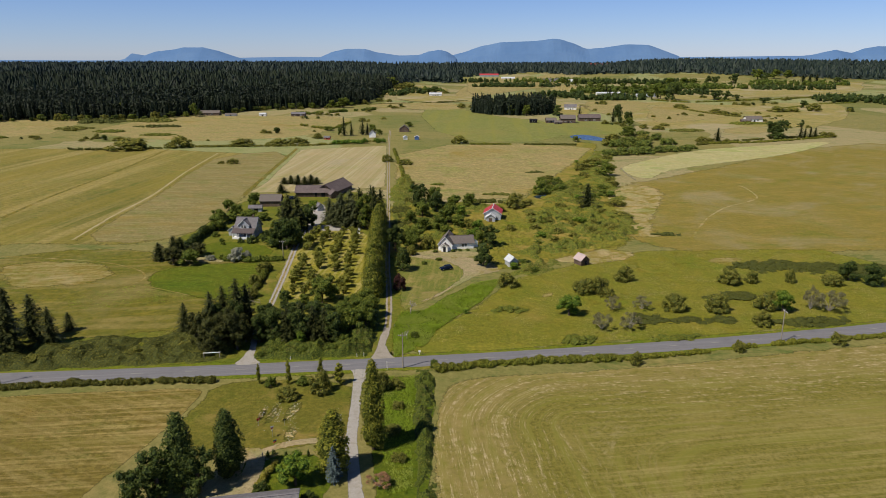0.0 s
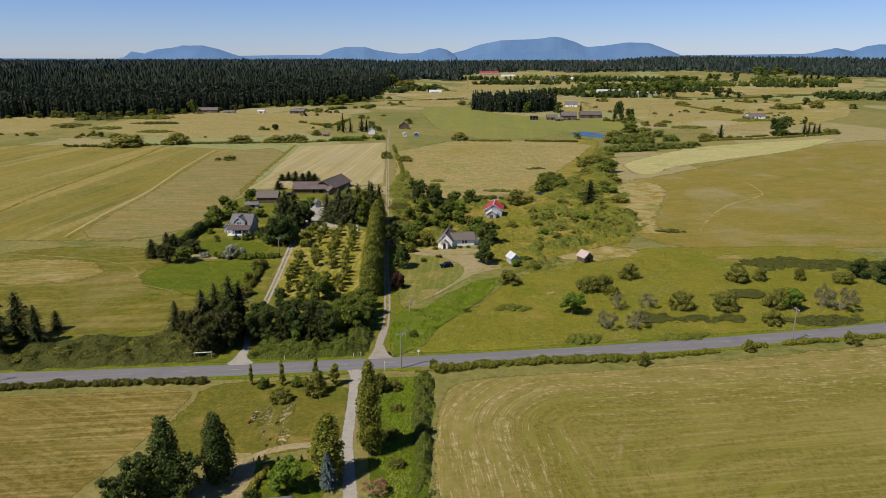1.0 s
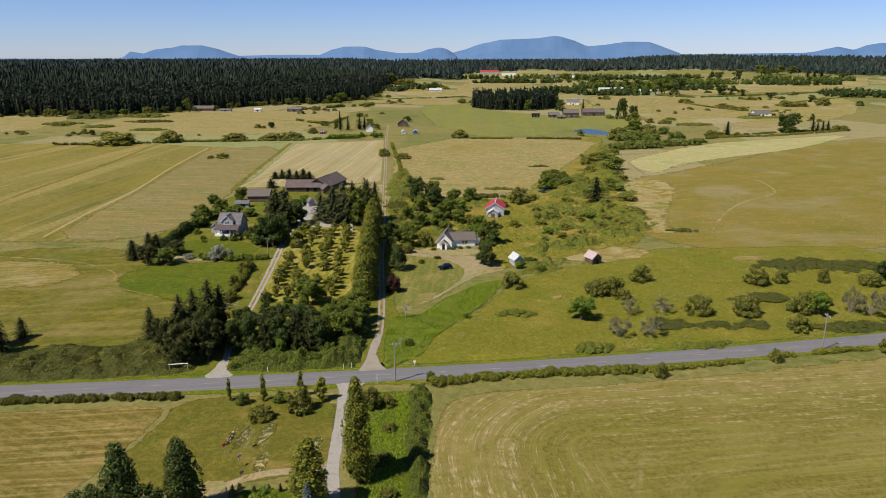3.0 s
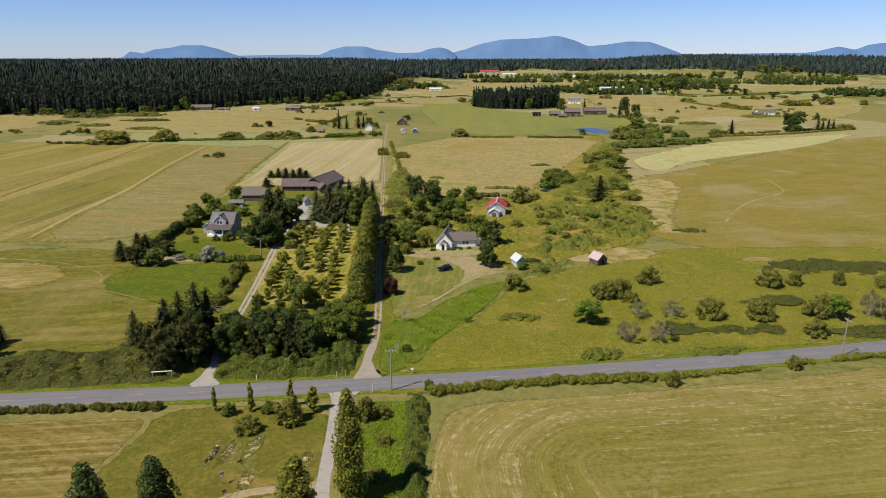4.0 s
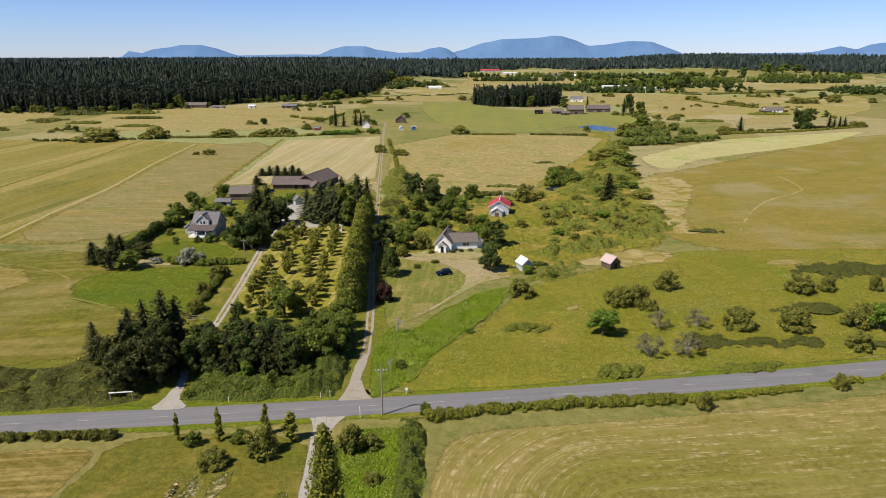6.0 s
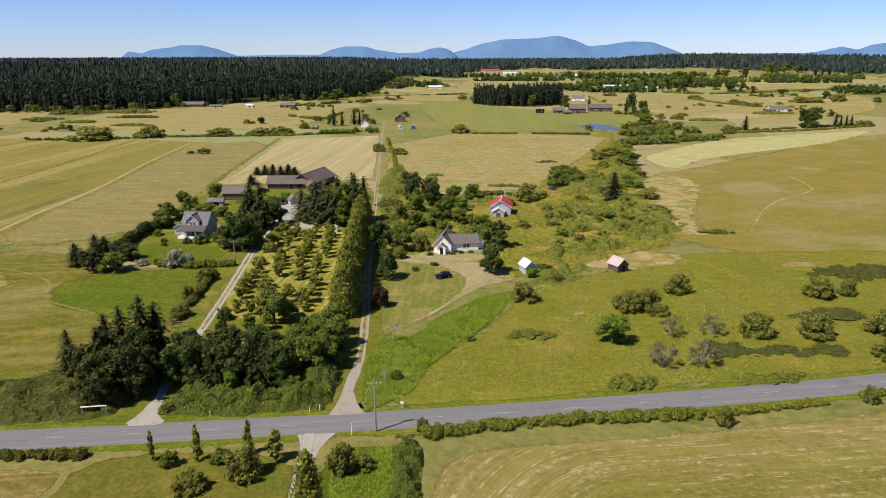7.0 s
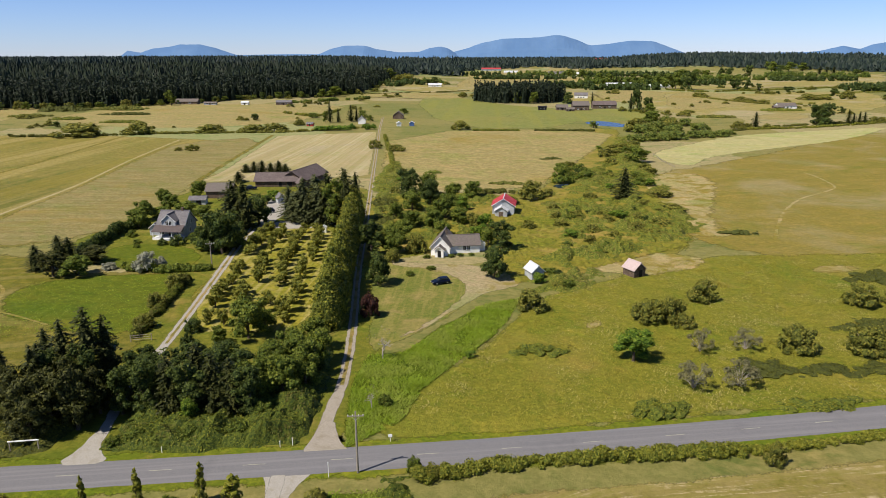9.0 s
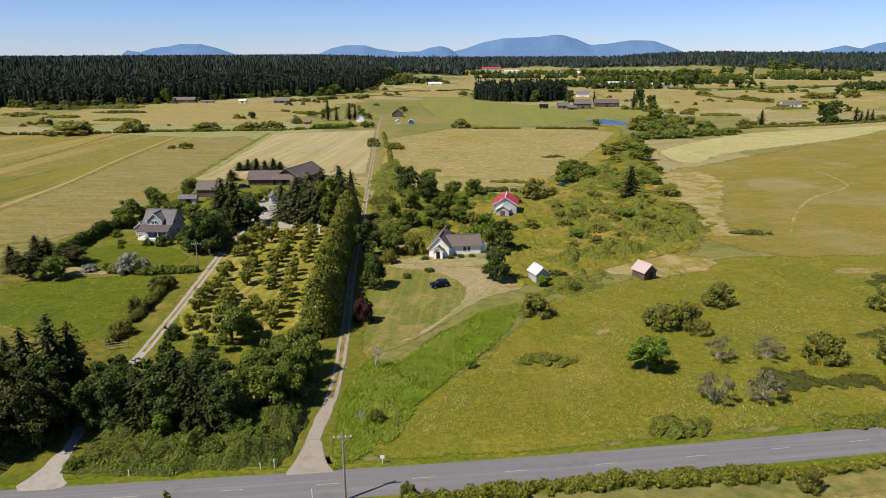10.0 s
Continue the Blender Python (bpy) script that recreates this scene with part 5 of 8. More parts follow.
def thicket(name, centre, rx, ry, height, material, count, size, label, seed=0, turn=0.0, category="scrub"):
    """A low spread of brambles or bracken over an uneven patch."""
    rng = np.random.default_rng(seed)
    lobes = []
    n = int(min(150, max(14, rx * ry * 1.6)))
    ca, sa = math.cos(radians(turn)), math.sin(radians(turn))
    for _ in range(n):
        a, q = rng.uniform(0, math.tau), math.sqrt(rng.uniform(0, 1))
        q *= 0.75 + 0.75 * noise.noise(Vector((math.cos(a) * 2, math.sin(a) * 2, seed * 1.3)))
        x, y = math.cos(a) * q * rx, math.sin(a) * q * ry
        tall = height * (1 - 0.5 * q * q) * rng.uniform(0.75, 1.12)
        r = 0.95 * math.sqrt(math.pi * rx * ry / n) * rng.uniform(0.75, 1.2)
        lobes.append((centre[0] + ca * x - sa * y, centre[1] + sa * x + ca * y, tall - height * 0.75, r))
    squash = min(1.0, height * 0.8 / (0.95 * math.sqrt(math.pi * rx * ry / n)))
    v, f = leafy(lobes, int(count * 1.5), size, rng, core=0.93, hide=False, squash=squash)
    return tagged(new(name, mesh_of(name, v, f, M[material])), label, category, kind="stuff")


# south of the road
for kx, row in (("poplar", (-12.5, 121.0, 2.7, 19.3)), ("poplar", (-19.0, 113.0, 3.3, 13.2))):
    plant(kx, *row, variant=0 if row[3] > 15 else 0)
plant("spruce", -18.6, 110.2, 1.9, 7.3)
plants("dark_poplar", [(-44.8, 108.0, 3.3, 15.5), (-38.0, 112.5, 3.1, 13.5)])
plants("deep", [(-48.2, 105.5, 3.6, 9.5), (-41.5, 107.0, 3.0, 9.0), (-51, 103, 3.0, 7.0)])
plant("lime", -25.2, 109.0, 3.3, 6.0, 1)
plant("rosy", -10.4, 108.8, 2.5, 3.0)
hedge("ornamental_grass", [(-31.4, 108.5), (-31.0, 112.5), (-30.6, 116.0)], 1.4, 1.5, "tuft", 150, 0.14, "straw coloured ornamental grass along the garden edge", "grass", seed=8, kind="stuff")
plants("garden_cone", [(-32.4, 118.2, 0.4, 1.3), (-31.5, 119.0, 0.5, 1.0), (-28.9, 118.2, 0.4, 1.1), (-26.7, 118.7, 0.4, 1.0), (-24.7, 118.2, 0.4, 1.5)])
plants("cone", [(-41.9, 148.4, 0.6, 5.2), (-35.0, 148.3, 0.8, 6.3), (-27.7, 150.1, 0.8, 6.1), (-23.2, 148.3, 1.5, 5.4)])
plants("bush", [(-38.9, 147.1, 1.7, 2.8), (-31.6, 148.3, 2.2, 2.2)], grow=1.0)
plants("scrub", [(-33.7, 141.1, 2.7, 3.2), (-26.9, 144.2, 3.1, 5.8), (-13.1, 145.6, 2.6, 5.6)])
plants("dark_bush", [(-31, 107.5, 1.6, 2.0), (-22, 104.5, 1.8, 2.2), (-28.5, 103.5, 1.5, 1.8)])
hedge("hedgerow", [(-104.9, 144.9), (-88.2, 147.3), (-69.2, 148.7), (-53.0, 149.3)], 2.2, 1.7, "bramble_dark", 260, 0.14, "dark rough hedgerow on the field side of the road", seed=3)
hedge("hedgerow", [(-0.6, 154.7), (6.9, 156.8), (15.7, 158.4), (28.5, 160.1), (45.3, 161.2)], 3.0, 2.0, "bramble", 330, 0.15, "thick green bramble hedgerow along the road", seed=4)
hedge("hedgerow", [(45.3, 161.2), (61.6, 164.1), (80.8, 169.0), (107.5, 173.5)] + [(150, 181)], 2.0, 1.3, "bramble", 220, 0.14, "low thin hedgerow along the road", seed=5, gaps=0.35)
plants("bush", [(-1.2, 156.6, 1.4, 2.8)])
plants("scrub", [(-9.6, 146.5, 2.0, 2.6), (-8.8, 137, 1.7, 1.8), (-9.4, 126.5, 2.2, 2.4), (-7.4, 117, 1.8, 2.0), (-13.6, 150.5, 1.6, 1.8)], group="ditch bushes")
plants("scrub", [(48.3, 158.6, 1.7, 4.0), (76.9, 165.9, 1.6, 3.6), (105.2, 170.8, 2.4, 3.7), (1.3, 155.7, 1.4, 2.4)])

# north-west of the road
plants("fir", [(-102.9, 171.6, 2.6, 10.7), (-102.6, 180.2, 1.8, 5.8), (-108.2, 173.1, 3.5, 13.8), (-110.6, 165.9, 4.3, 13.0)], grow=1.35)
plants("fir", [(-118, 178, 5, 14), (-122, 168, 4.8, 12)])
plants("pine", [(-56.5, 167.9, 3.5, 10.1), (-52.6, 167.9, 3.2, 10.7), (-58.8, 166.0, 3.1, 9.5), (-51.6, 172.7, 2.2, 8.3)], grow=1.1)
plants("fir", [(-60.2, 171.1, 2.0, 12.8), (-58.2, 176.2, 2.3, 14.9), (-54.7, 177.3, 2.6, 16.7), (-52.6, 178.8, 2.1, 14.9)], group="fir trees beside the driveway", grow=1.9)
plants("deep", [(-59.5, 173.1, 2.6, 10.8), (-54.8, 173.9, 2.8, 11.4), (-54.5, 182.2, 2.3, 9.8)])
plants("fir", [(-69.5, 177.7, 3.0, 9.5), (-63.0, 179.5, 4.0, 12.0), (-60.6, 173.5, 4.0, 12.0)])
plants("pine", [(-62.8, 169.5, 3.6, 9.5), (-55.6, 170.8, 3.4, 10.5), (-57.5, 164.2, 2.8, 7.5)])
plants("bush", [(-45.2, 163.4, 1.5, 1.8), (-42.4, 164.6, 2.0, 2.4), (-38.8, 163.6, 1.6, 2.0), (-34.6, 165.0, 2.2, 2.6), (-31.0, 164.4, 1.7, 2.2), (-27.4, 166.0, 2.2, 2.8), (-23.2, 166.6, 2.0, 2.6), (-20.0, 168.0, 1.7, 2.2)], group="bank bushes")
plants("scrub", [(-70, 163.5, 2.4, 2.0), (-78, 164.5, 2.8, 2.2), (-86, 162.5, 2.6, 2.0), (-94, 163.0, 3.0, 2.4), (-66, 168.0, 2.4, 2.4), (-101, 160.5, 2.8, 2.2), (-61, 164.0, 2.0, 2.0)], group="bank bushes")
plants("deep", [(-44.2, 172.6, 2.9, 9.2), (-37.2, 172.0, 3.0, 9.4), (-27.9, 172.4, 2.9, 8.4), (-42.2, 178.0, 3.2, 8.8), (-34.2, 178.6, 3.2, 9.0), (-30.4, 178.2, 3.0, 8.6), (-45.4, 177.6, 2.6, 8.2)], group="dark trees of the thicket")
plants("fir", [(-40.6, 173.0, 2.6, 10.0), (-33.6, 173.0, 2.7, 10.4), (-30.6, 172.6, 2.5, 9.8), (-38.0, 178.6, 2.6, 9.6)], group="dark trees of the thicket", grow=1.3)
plants("oak", [(-27.4, 176.4, 3.6, 7.8), (-23.6, 177.2, 3.8, 7.8), (-20.6, 180.6, 3.3, 7.4), (-26.6, 183.0, 3.8, 7.8), (-22.4, 185.4, 3.8, 7.8), (-20.2, 190.6, 3.2, 7.0), (-24.6, 190.4, 3.6, 7.0), (-22.0, 196.8, 3.3, 6.5), (-28.2, 189.6, 3.0, 5.6)], group="green trees of the thicket")
plants("lime", [(-36.4, 169.6, 1.7, 4.2)])
plants("deep", [(-48.0, 172.6, 2.5, 8.0), (-48.4, 177.6, 2.6, 8.6), (-47.6, 182.6, 2.4, 7.4), (-40.0, 184.0, 3.0, 7.6), (-35.0, 185.0, 3.0, 7.2)], group="dark trees of the thicket")
plants("bush", [(-25.6, 171.0, 2.2, 3.4), (-21.4, 173.6, 2.0, 3.0), (-19.2, 177.0, 1.6, 2.4)])
# cypress hedge along the lane
for i in range(27):
    y = 208 + i * 3.7
    plant("hedge_tree", -21.4 - 0.066 * (y - 208) + 0.5 * math.sin(i * 2.1), y, 3.7 + 0.3 * math.sin(i * 1.7), 12.0 + 0.7 * math.sin(i * 2.9), i, group="cypress hedge along the lane")
# orchard
rng_o = np.random.default_rng(5)
for c in range(4):
    for i in range(19):
        if rng_o.uniform() < 0.12:
            continue
        y = 210 + i * 4.25 + rng_o.uniform(-1.6, 1.6)
        plant("apple", -31.0 - c * 5.6 - 0.075 * (y - 210) + rng_o.uniform(-1.1, 1.1), y, rng_o.uniform(1.6, 2.7), rng_o.uniform(2.6, 4.2), i + c, group="orchard fruit trees")
plants("oak", [(-36.4, 202.7, 4.4, 9.0), (-41.5, 200.0, 2.0, 3.7), (-34.1, 206.8, 2.7, 4.9)])
plants("dark_bush", [(-48.7, 206.2, 2.1, 3.7), (-46.9, 198.4, 1.7, 3.3)])
# round the houses
plants("cedar", [(-62.0, 291.5, 6.0, 17.0), (-66.5, 295.0, 6.0, 16.0), (-69.5, 300.5, 5.0, 12.0)])
plants("deep", [(-59.4, 299.0, 5.3, 10.4), (-60.8, 263.9, 5.5, 12.6), (-63.8, 265.2, 4.6, 10.0), (-59.4, 271.9, 3.8, 7.5)])
plants("cedar", [(-35.8, 297.9, 5.8, 18.4), (-29.4, 296.1, 4.9, 19.5), (-27.2, 303.1, 4.2, 17.2), (-31.5, 304.5, 4.6, 18.5)])
plants("oak", [(-32.5, 296.2, 5.1, 15.9)])
plants("grey_fir", [(-44.2, 299.7, 5.8, 15.7), (-40.4, 301.4, 5.2, 17.0), (-38.8, 297.9, 5.2, 13.2), (-46.5, 303.3, 4.7, 10.9)])
plants("grey_fir", [(-50.4, 305.1, 4.7, 12.3), (-47.7, 301.5, 4.2, 10.9), (-42.9, 298.0, 4.1, 10.5)])
plants("dark_bush", [(-76.8, 273.2, 2.6, 3.9), (-81.7, 273.2, 1.9, 2.3), (-71.1, 274.3, 2.6, 5.8)])
plants("oak", [(-97.2, 293.4, 4.1, 6.6), (-96.6, 309.0, 4.3, 3.6), (-89.7, 315.0, 5.2, 4.5), (-82.0, 312.3, 3.1, 3.5), (-65.8, 268.3, 5.0, 4.5), (-62.8, 271.2, 3.4, 4.9), (-57.9, 268.2, 3.3, 6.1)])
plant("silver", -75.6, 247.7, 3.6, 6.1)
plants("silver", [(-72.4, 249.5, 2.0, 4.1), (-86.0, 248.7, 2.1, 2.3)])
plants("fir", [(-104.7, 247.9, 3.0, 7.2), (-100.5, 251.7, 3.3, 8.8), (-98.1, 252.6, 3.3, 8.1)], grow=1.35)
plants("pine", [(-97.3, 242.4, 4.0, 6.7), (-93.6, 255.1, 5.0, 4.9)])
plants("oak", [(-91.5, 243.3, 4.7, 5.6)])
hedge("garden_hedge", [(-99.3, 260.3), (-100.5, 274.6), (-100.2, 287.7), (-97.1, 296.3)], 5.0, 4.2, "leaf_deep", 260, 0.28, "overgrown dark hedge at the field edge", seed=12)
hedge("garden_hedge", [(-81.7, 248.6), (-70.9, 246.7), (-64.2, 247.6), (-59.6, 248.5)], 3.5, 2.6, "leaf", 180, 0.26, "green garden hedge below the lawn", seed=13)
hedge("drive_scrub", [(-62.2, 238.7), (-60.9, 223.5), (-59.9, 212.2), (-59.4, 205.1)], 5.0, 2.2, "bank", 300, 0.19, "rough scrub bank beside the driveway", seed=14, gaps=0.4)
plants("scrub", [(-62.6, 234.6, 3.1, 4.3), (-61.6, 220.1, 2.6, 4.3), (-59.6, 207.8, 2.4, 4.0)])
plants("fir", [(-93.3, 405.2, 2.8, 4.0), (-89.3, 405.2, 2.8, 5.3), (-84.4, 401.8, 3.0, 6.3), (-80.5, 401.7, 2.7, 5.3), (-77.3, 404.9, 3.0, 5.8), (-74.1, 404.9, 2.7, 4.2), (-89.1, 378.0, 3.1, 4.9)], group="small firs behind the barn", grow=1.35)
plants("lime", [(-63.0, 336.6, 3.3, 4.3), (-65.1, 332.6, 2.2, 3.4)])
# east of the lane
plants("deep", [(-13.4, 235.3, 3.7, 8.6), (-17.8, 261.6, 3.5, 10.2), (-11.3, 341.9, 5.0, 11.7), (-2.8, 330.4, 5.3, 10.2)])
plants("oak", [(2.9, 304.6, 4.8, 9.1), (-1.1, 290.9, 4.2, 7.3), (-10.1, 275.0, 4.6, 7.0), (-13.1, 264.8, 3.2, 7.3), (13.7, 341.6, 3.8, 6.7)])
plants("scrub", [(-5.2, 264.7, 3.5, 6.4), (13.2, 292.4, 2.8, 5.7), (-11.6, 255.4, 2.6, 4.4)])
plants("deep", [(15.4, 240.7, 4.2, 8.9), (19.3, 267.3, 3.7, 8.9)])
plants("oak", [(15.6, 271.2, 3.1, 6.0), (8.0, 298.3, 3.7, 5.6)])
plants("purple", [(-13.3, 214.4, 2.5, 6.3)])
plants("scrub", [(22.4, 218.8, 4.1, 5.2), (36.6, 340.1, 6.9, 8.6)])
plants("lime", [(7.5, 193.4, 1.3, 1.3)])
plants("bare", [(-8.7, 192.9, 3.6, 6.4), (-8.8, 173.8, 2.0, 4.3)])
plants("cedar", [(71.8, 336.2, 6.2, 12.9)])
plants("bush", [(54.3, 373.6, 5.9, 9.8), (102.1, 432.1, 7.1, 7.4), (66.2, 380.7, 5.5, 5.9), (-6.0, 242.9, 1.4, 1.5)])
plants("scrub", [(91.2, 453.4, 5.4, 6.5), (98.5, 396.0, 4.1, 4.5)])
plants("bush", [(-0.8, 248.0, 1.6, 1.2), (-6.7, 175.4, 1.5, 2.2)])
plants("bush", [(-2.2, 258.6, 1.3, 1.2), (4.6, 259.6, 1.2, 1.1), (7.2, 260.6, 1.2, 1.0), (10.4, 261.2, 1.1, 0.9), (-5.0, 264, 1.8, 2.2)], group="garden bushes by the cottage")
plants("oak", [(-9, 318, 4.2, 8), (-4, 347, 4.4, 9), (6, 335, 4.0, 7.5), (-12, 262, 3.4, 6.5), (-8, 292, 3.6, 6), (2, 283, 3.0, 5), (-14, 306, 3.2, 6)])
plants("lime", [(9, 318, 3.4, 5.5), (16, 292, 3.0, 5), (13, 277, 2.8, 4.6)])
plants("scrub", [(-17, 352, 3.0, 3.5), (-15, 318, 2.6, 3.0), (30, 292, 3.0, 3.2), (12, 305, 2.6, 3.0), (28, 330, 3.2, 3.6), (44, 345, 3.6, 3.4)])
# garden of the farmhouse
plants("bush", [(-90, 275, 1.4, 1.6), (-88, 270, 1.2, 1.3), (-75, 280, 1.8, 2.2), (-72.5, 287, 2.2, 3.0), (-95, 283, 2.0, 2.6), (-97, 296, 3.0, 4.2), (-74, 300, 2.4, 3.2), (-84, 312, 2.6, 3.0), (-77, 322, 2.4, 2.8), (-70, 312, 2.8, 4.0)], group="garden bushes by the farmhouse")
plants("oak", [(-100, 305, 4.2, 7.0), (-97, 320, 3.6, 6.0), (-104, 332, 3.6, 6.0), (-76, 334, 3.4, 5.5), (-95, 345, 3.8, 6.5)])
# pasture shrubs
plants("scrub", [(61.5, 224.2, 3.9, 5.9), (50.5, 211.1, 3.6, 6.8), (45.5, 211.1, 3.9, 6.1), (96.2, 220.7, 4.2, 6.3), (103.7, 221.7, 2.5, 5.1), (116.8, 221.7, 2.0, 5.4), (129.4, 219.4, 4.1, 4.6)], group="pasture shrubs")
plants("scrub", [(69.9, 196.1, 4.1, 6.0), (82.2, 195.2, 4.2, 6.3), (97.7, 196.8, 4.0, 6.8), (90.8, 184.3, 3.3, 4.7), (52.3, 208.6, 2.9, 3.1)], group="pasture shrubs")
plants("lime", [(101.5, 194.7, 3.7, 6.4), (37.6, 191.7, 3.9, 6.1)], group="green pasture trees")
plants("grey_bush", [(110.8, 196.8, 2.3, 7.5), (115.7, 195.0, 4.5, 7.5), (60.4, 197.0, 2.9, 4.4), (53.0, 181.8, 3.3, 5.3), (51.4, 196.2, 2.6, 4.7), (45.0, 181.1, 3.0, 5.6)], group="grey pasture bushes")
plants("deep", [(137.8, 224.3, 4.0, 6.9), (142.4, 219.3, 4.2, 7.1)])
for i, (x, y, rx, ry, mt, h) in enumerate([(59.5, 188.6, 6.0, 4.6, "bracken", 0.6), (70.5, 187.5, 6.5, 3.2, "bracken", 0.6), (81, 188, 6, 3.4, "bracken", 0.6), (93, 207.5, 10, 5, "bracken", 0.9),
                                           (105, 186, 14, 4, "bracken", 0.8), (118, 240, 16, 7, "bracken", 0.9), (134, 238, 18, 7, "bracken", 0.9), (150, 236, 14, 7, "bracken", 0.9),
                                           (37, 173, 6, 3, "bramble", 1.4), (64, 175, 8, 2.5, "bramble", 0.9), (21, 196, 5, 3, "bramble", 1.0)]):
    thicket("scrub_patch", (x, y), rx, ry, h, mt, int(rx * ry * 42), 0.15, "low dark bracken patch in the pasture" if mt == "bracken" else "low green bramble patch in the pasture", seed=100 + i, turn=8)

# ---- grass tufts ----
def inside(x, y, ring):
    hit_ = False
    for (xa, ya), (xb, yb) in zip(ring, ring[1:] + ring[:1]):
        if (ya > y) != (yb > y) and x < (xb - xa) * (y - ya) / (yb - ya) + xa:
            hit_ = not hit_
    return hit_


def relief(name, ring, step, amp, material, label, seed):
    """Uneven long grass: a finely folded sheet that sinks to the ground at its edge."""
    xs, ys = [p[0] for p in ring], [p[1] for p in ring]
    nx, ny = int((max(xs) - min(xs)) / step) + 1, int((max(ys) - min(ys)) / step) + 1
    ids, verts, faces = {}, [], []
    edge = [(Vector((*a, 0)), Vector((*b, 0))) for a, b in zip(ring, ring[1:] + ring[:1])]
    for j in range(ny):
        for i in range(nx):
            x, y = min(xs) + i * step, min(ys) + j * step
            if not inside(x, y, ring):
                continue
            p = Vector((x, y, seed))
            far = 9.0
            for a, b in edge:
                d = b - a
                t = max(0, min(1, (Vector((x, y, 0)) - a).dot(d) / d.length_squared))
                far = min(far, (Vector((x, y, 0)) - a - d * t).length)
            z = 0.55 + 0.5 * noise.noise(p * 0.22) + 0.55 * noise.noise(p * 0.62) + 0.5 * noise.noise(p * 1.35) + 0.3 * noise.noise(p * 2.6)
            ids[i, j] = len(verts)
            verts.append((x + 0.2 * step * noise.noise(p * 3.1), y + 0.2 * step * noise.noise(p * 2.7 + Vector((5, 0, 0))), 0.036 + amp * max(0.0, z) * min(1, far / 2.0)))
    for (i, j), a in ids.items():
        q = (ids.get((i + 1, j)), ids.get((i + 1, j + 1)), ids.get((i, j + 1)))
        if None not in q:
            faces.append((a, *q))
    return tagged(new(name, mesh_of(name, verts, faces, M[material])), label, "grass", kind="stuff")


relief("wet_grass", [(20, 235), (45, 250), (75, 270), (85, 320), (95, 440), (70, 400), (45, 345), (30, 320), (5, 345), (-24, 352), (-16, 290), (15, 275)], 0.75, 0.6, "wet_grass", "rough rushes and long grass round the scrub", 4)


def tufts(name, ring, per_m2, size, tall, material, label, seed, lump=0.25, gaps=0.35):
    """Standing grass: bent upright tufts, thicker in some places than in others."""
    rng = np.random.default_rng(seed)
    R = np.array(ring, float)
    span = R.max(axis=0) - R.min(axis=0)
    p = R.min(axis=0) + rng.uniform(0, 1, (int(span[0] * span[1] * per_m2), 2)) * span
    hit = np.zeros(len(p), bool)
    for (xa, ya), (xb, yb) in zip(R, np.roll(R, -1, axis=0)):
        if ya != yb:
            hit ^= ((ya > p[:, 1]) != (yb > p[:, 1])) & (p[:, 0] < (xb - xa) * (p[:, 1] - ya) / (yb - ya) + xa)
    p = p[hit]
    thick = np.array([noise.noise(Vector((x * lump, y * lump, seed))) + 0.6 * noise.noise(Vector((x * lump * 3.1, y * lump * 3.1, seed + 9))) for x, y in p])
    keep = rng.uniform(-gaps - 0.5, 1.0 - gaps, len(p)) < thick
    p, thick = p[keep], thick[keep]
    m = len(p)
    a = rng.uniform(0, math.tau, m)
    side = np.stack([np.cos(a), np.sin(a), rng.normal(0, 0.15, m)], axis=1) * (size * rng.uniform(0.6, 1.4, (m, 1)))
    grown = (tall * (0.8 + 0.45 * np.clip(thick, -0.5, 0.8)) * rng.uniform(0.6, 1.3, m))[:, None]
    over = np.stack([-np.sin(a), np.cos(a), np.zeros(m)], axis=1) * rng.uniform(0.5, 1.3, (m, 1)) * grown
    c = np.concatenate([p, np.full((m, 1), 0.02)], axis=1)
    tip = c + over + np.array([0, 0, 0.62]) * grown
    v = np.stack([c - side, c + side, tip], axis=1).reshape(-1, 3)
    faces = np.arange(3 * m).reshape(-1, 3).tolist()
    return tagged(new(name, mesh_of(name, v, faces, M[material])), label, "grass", kind="stuff")


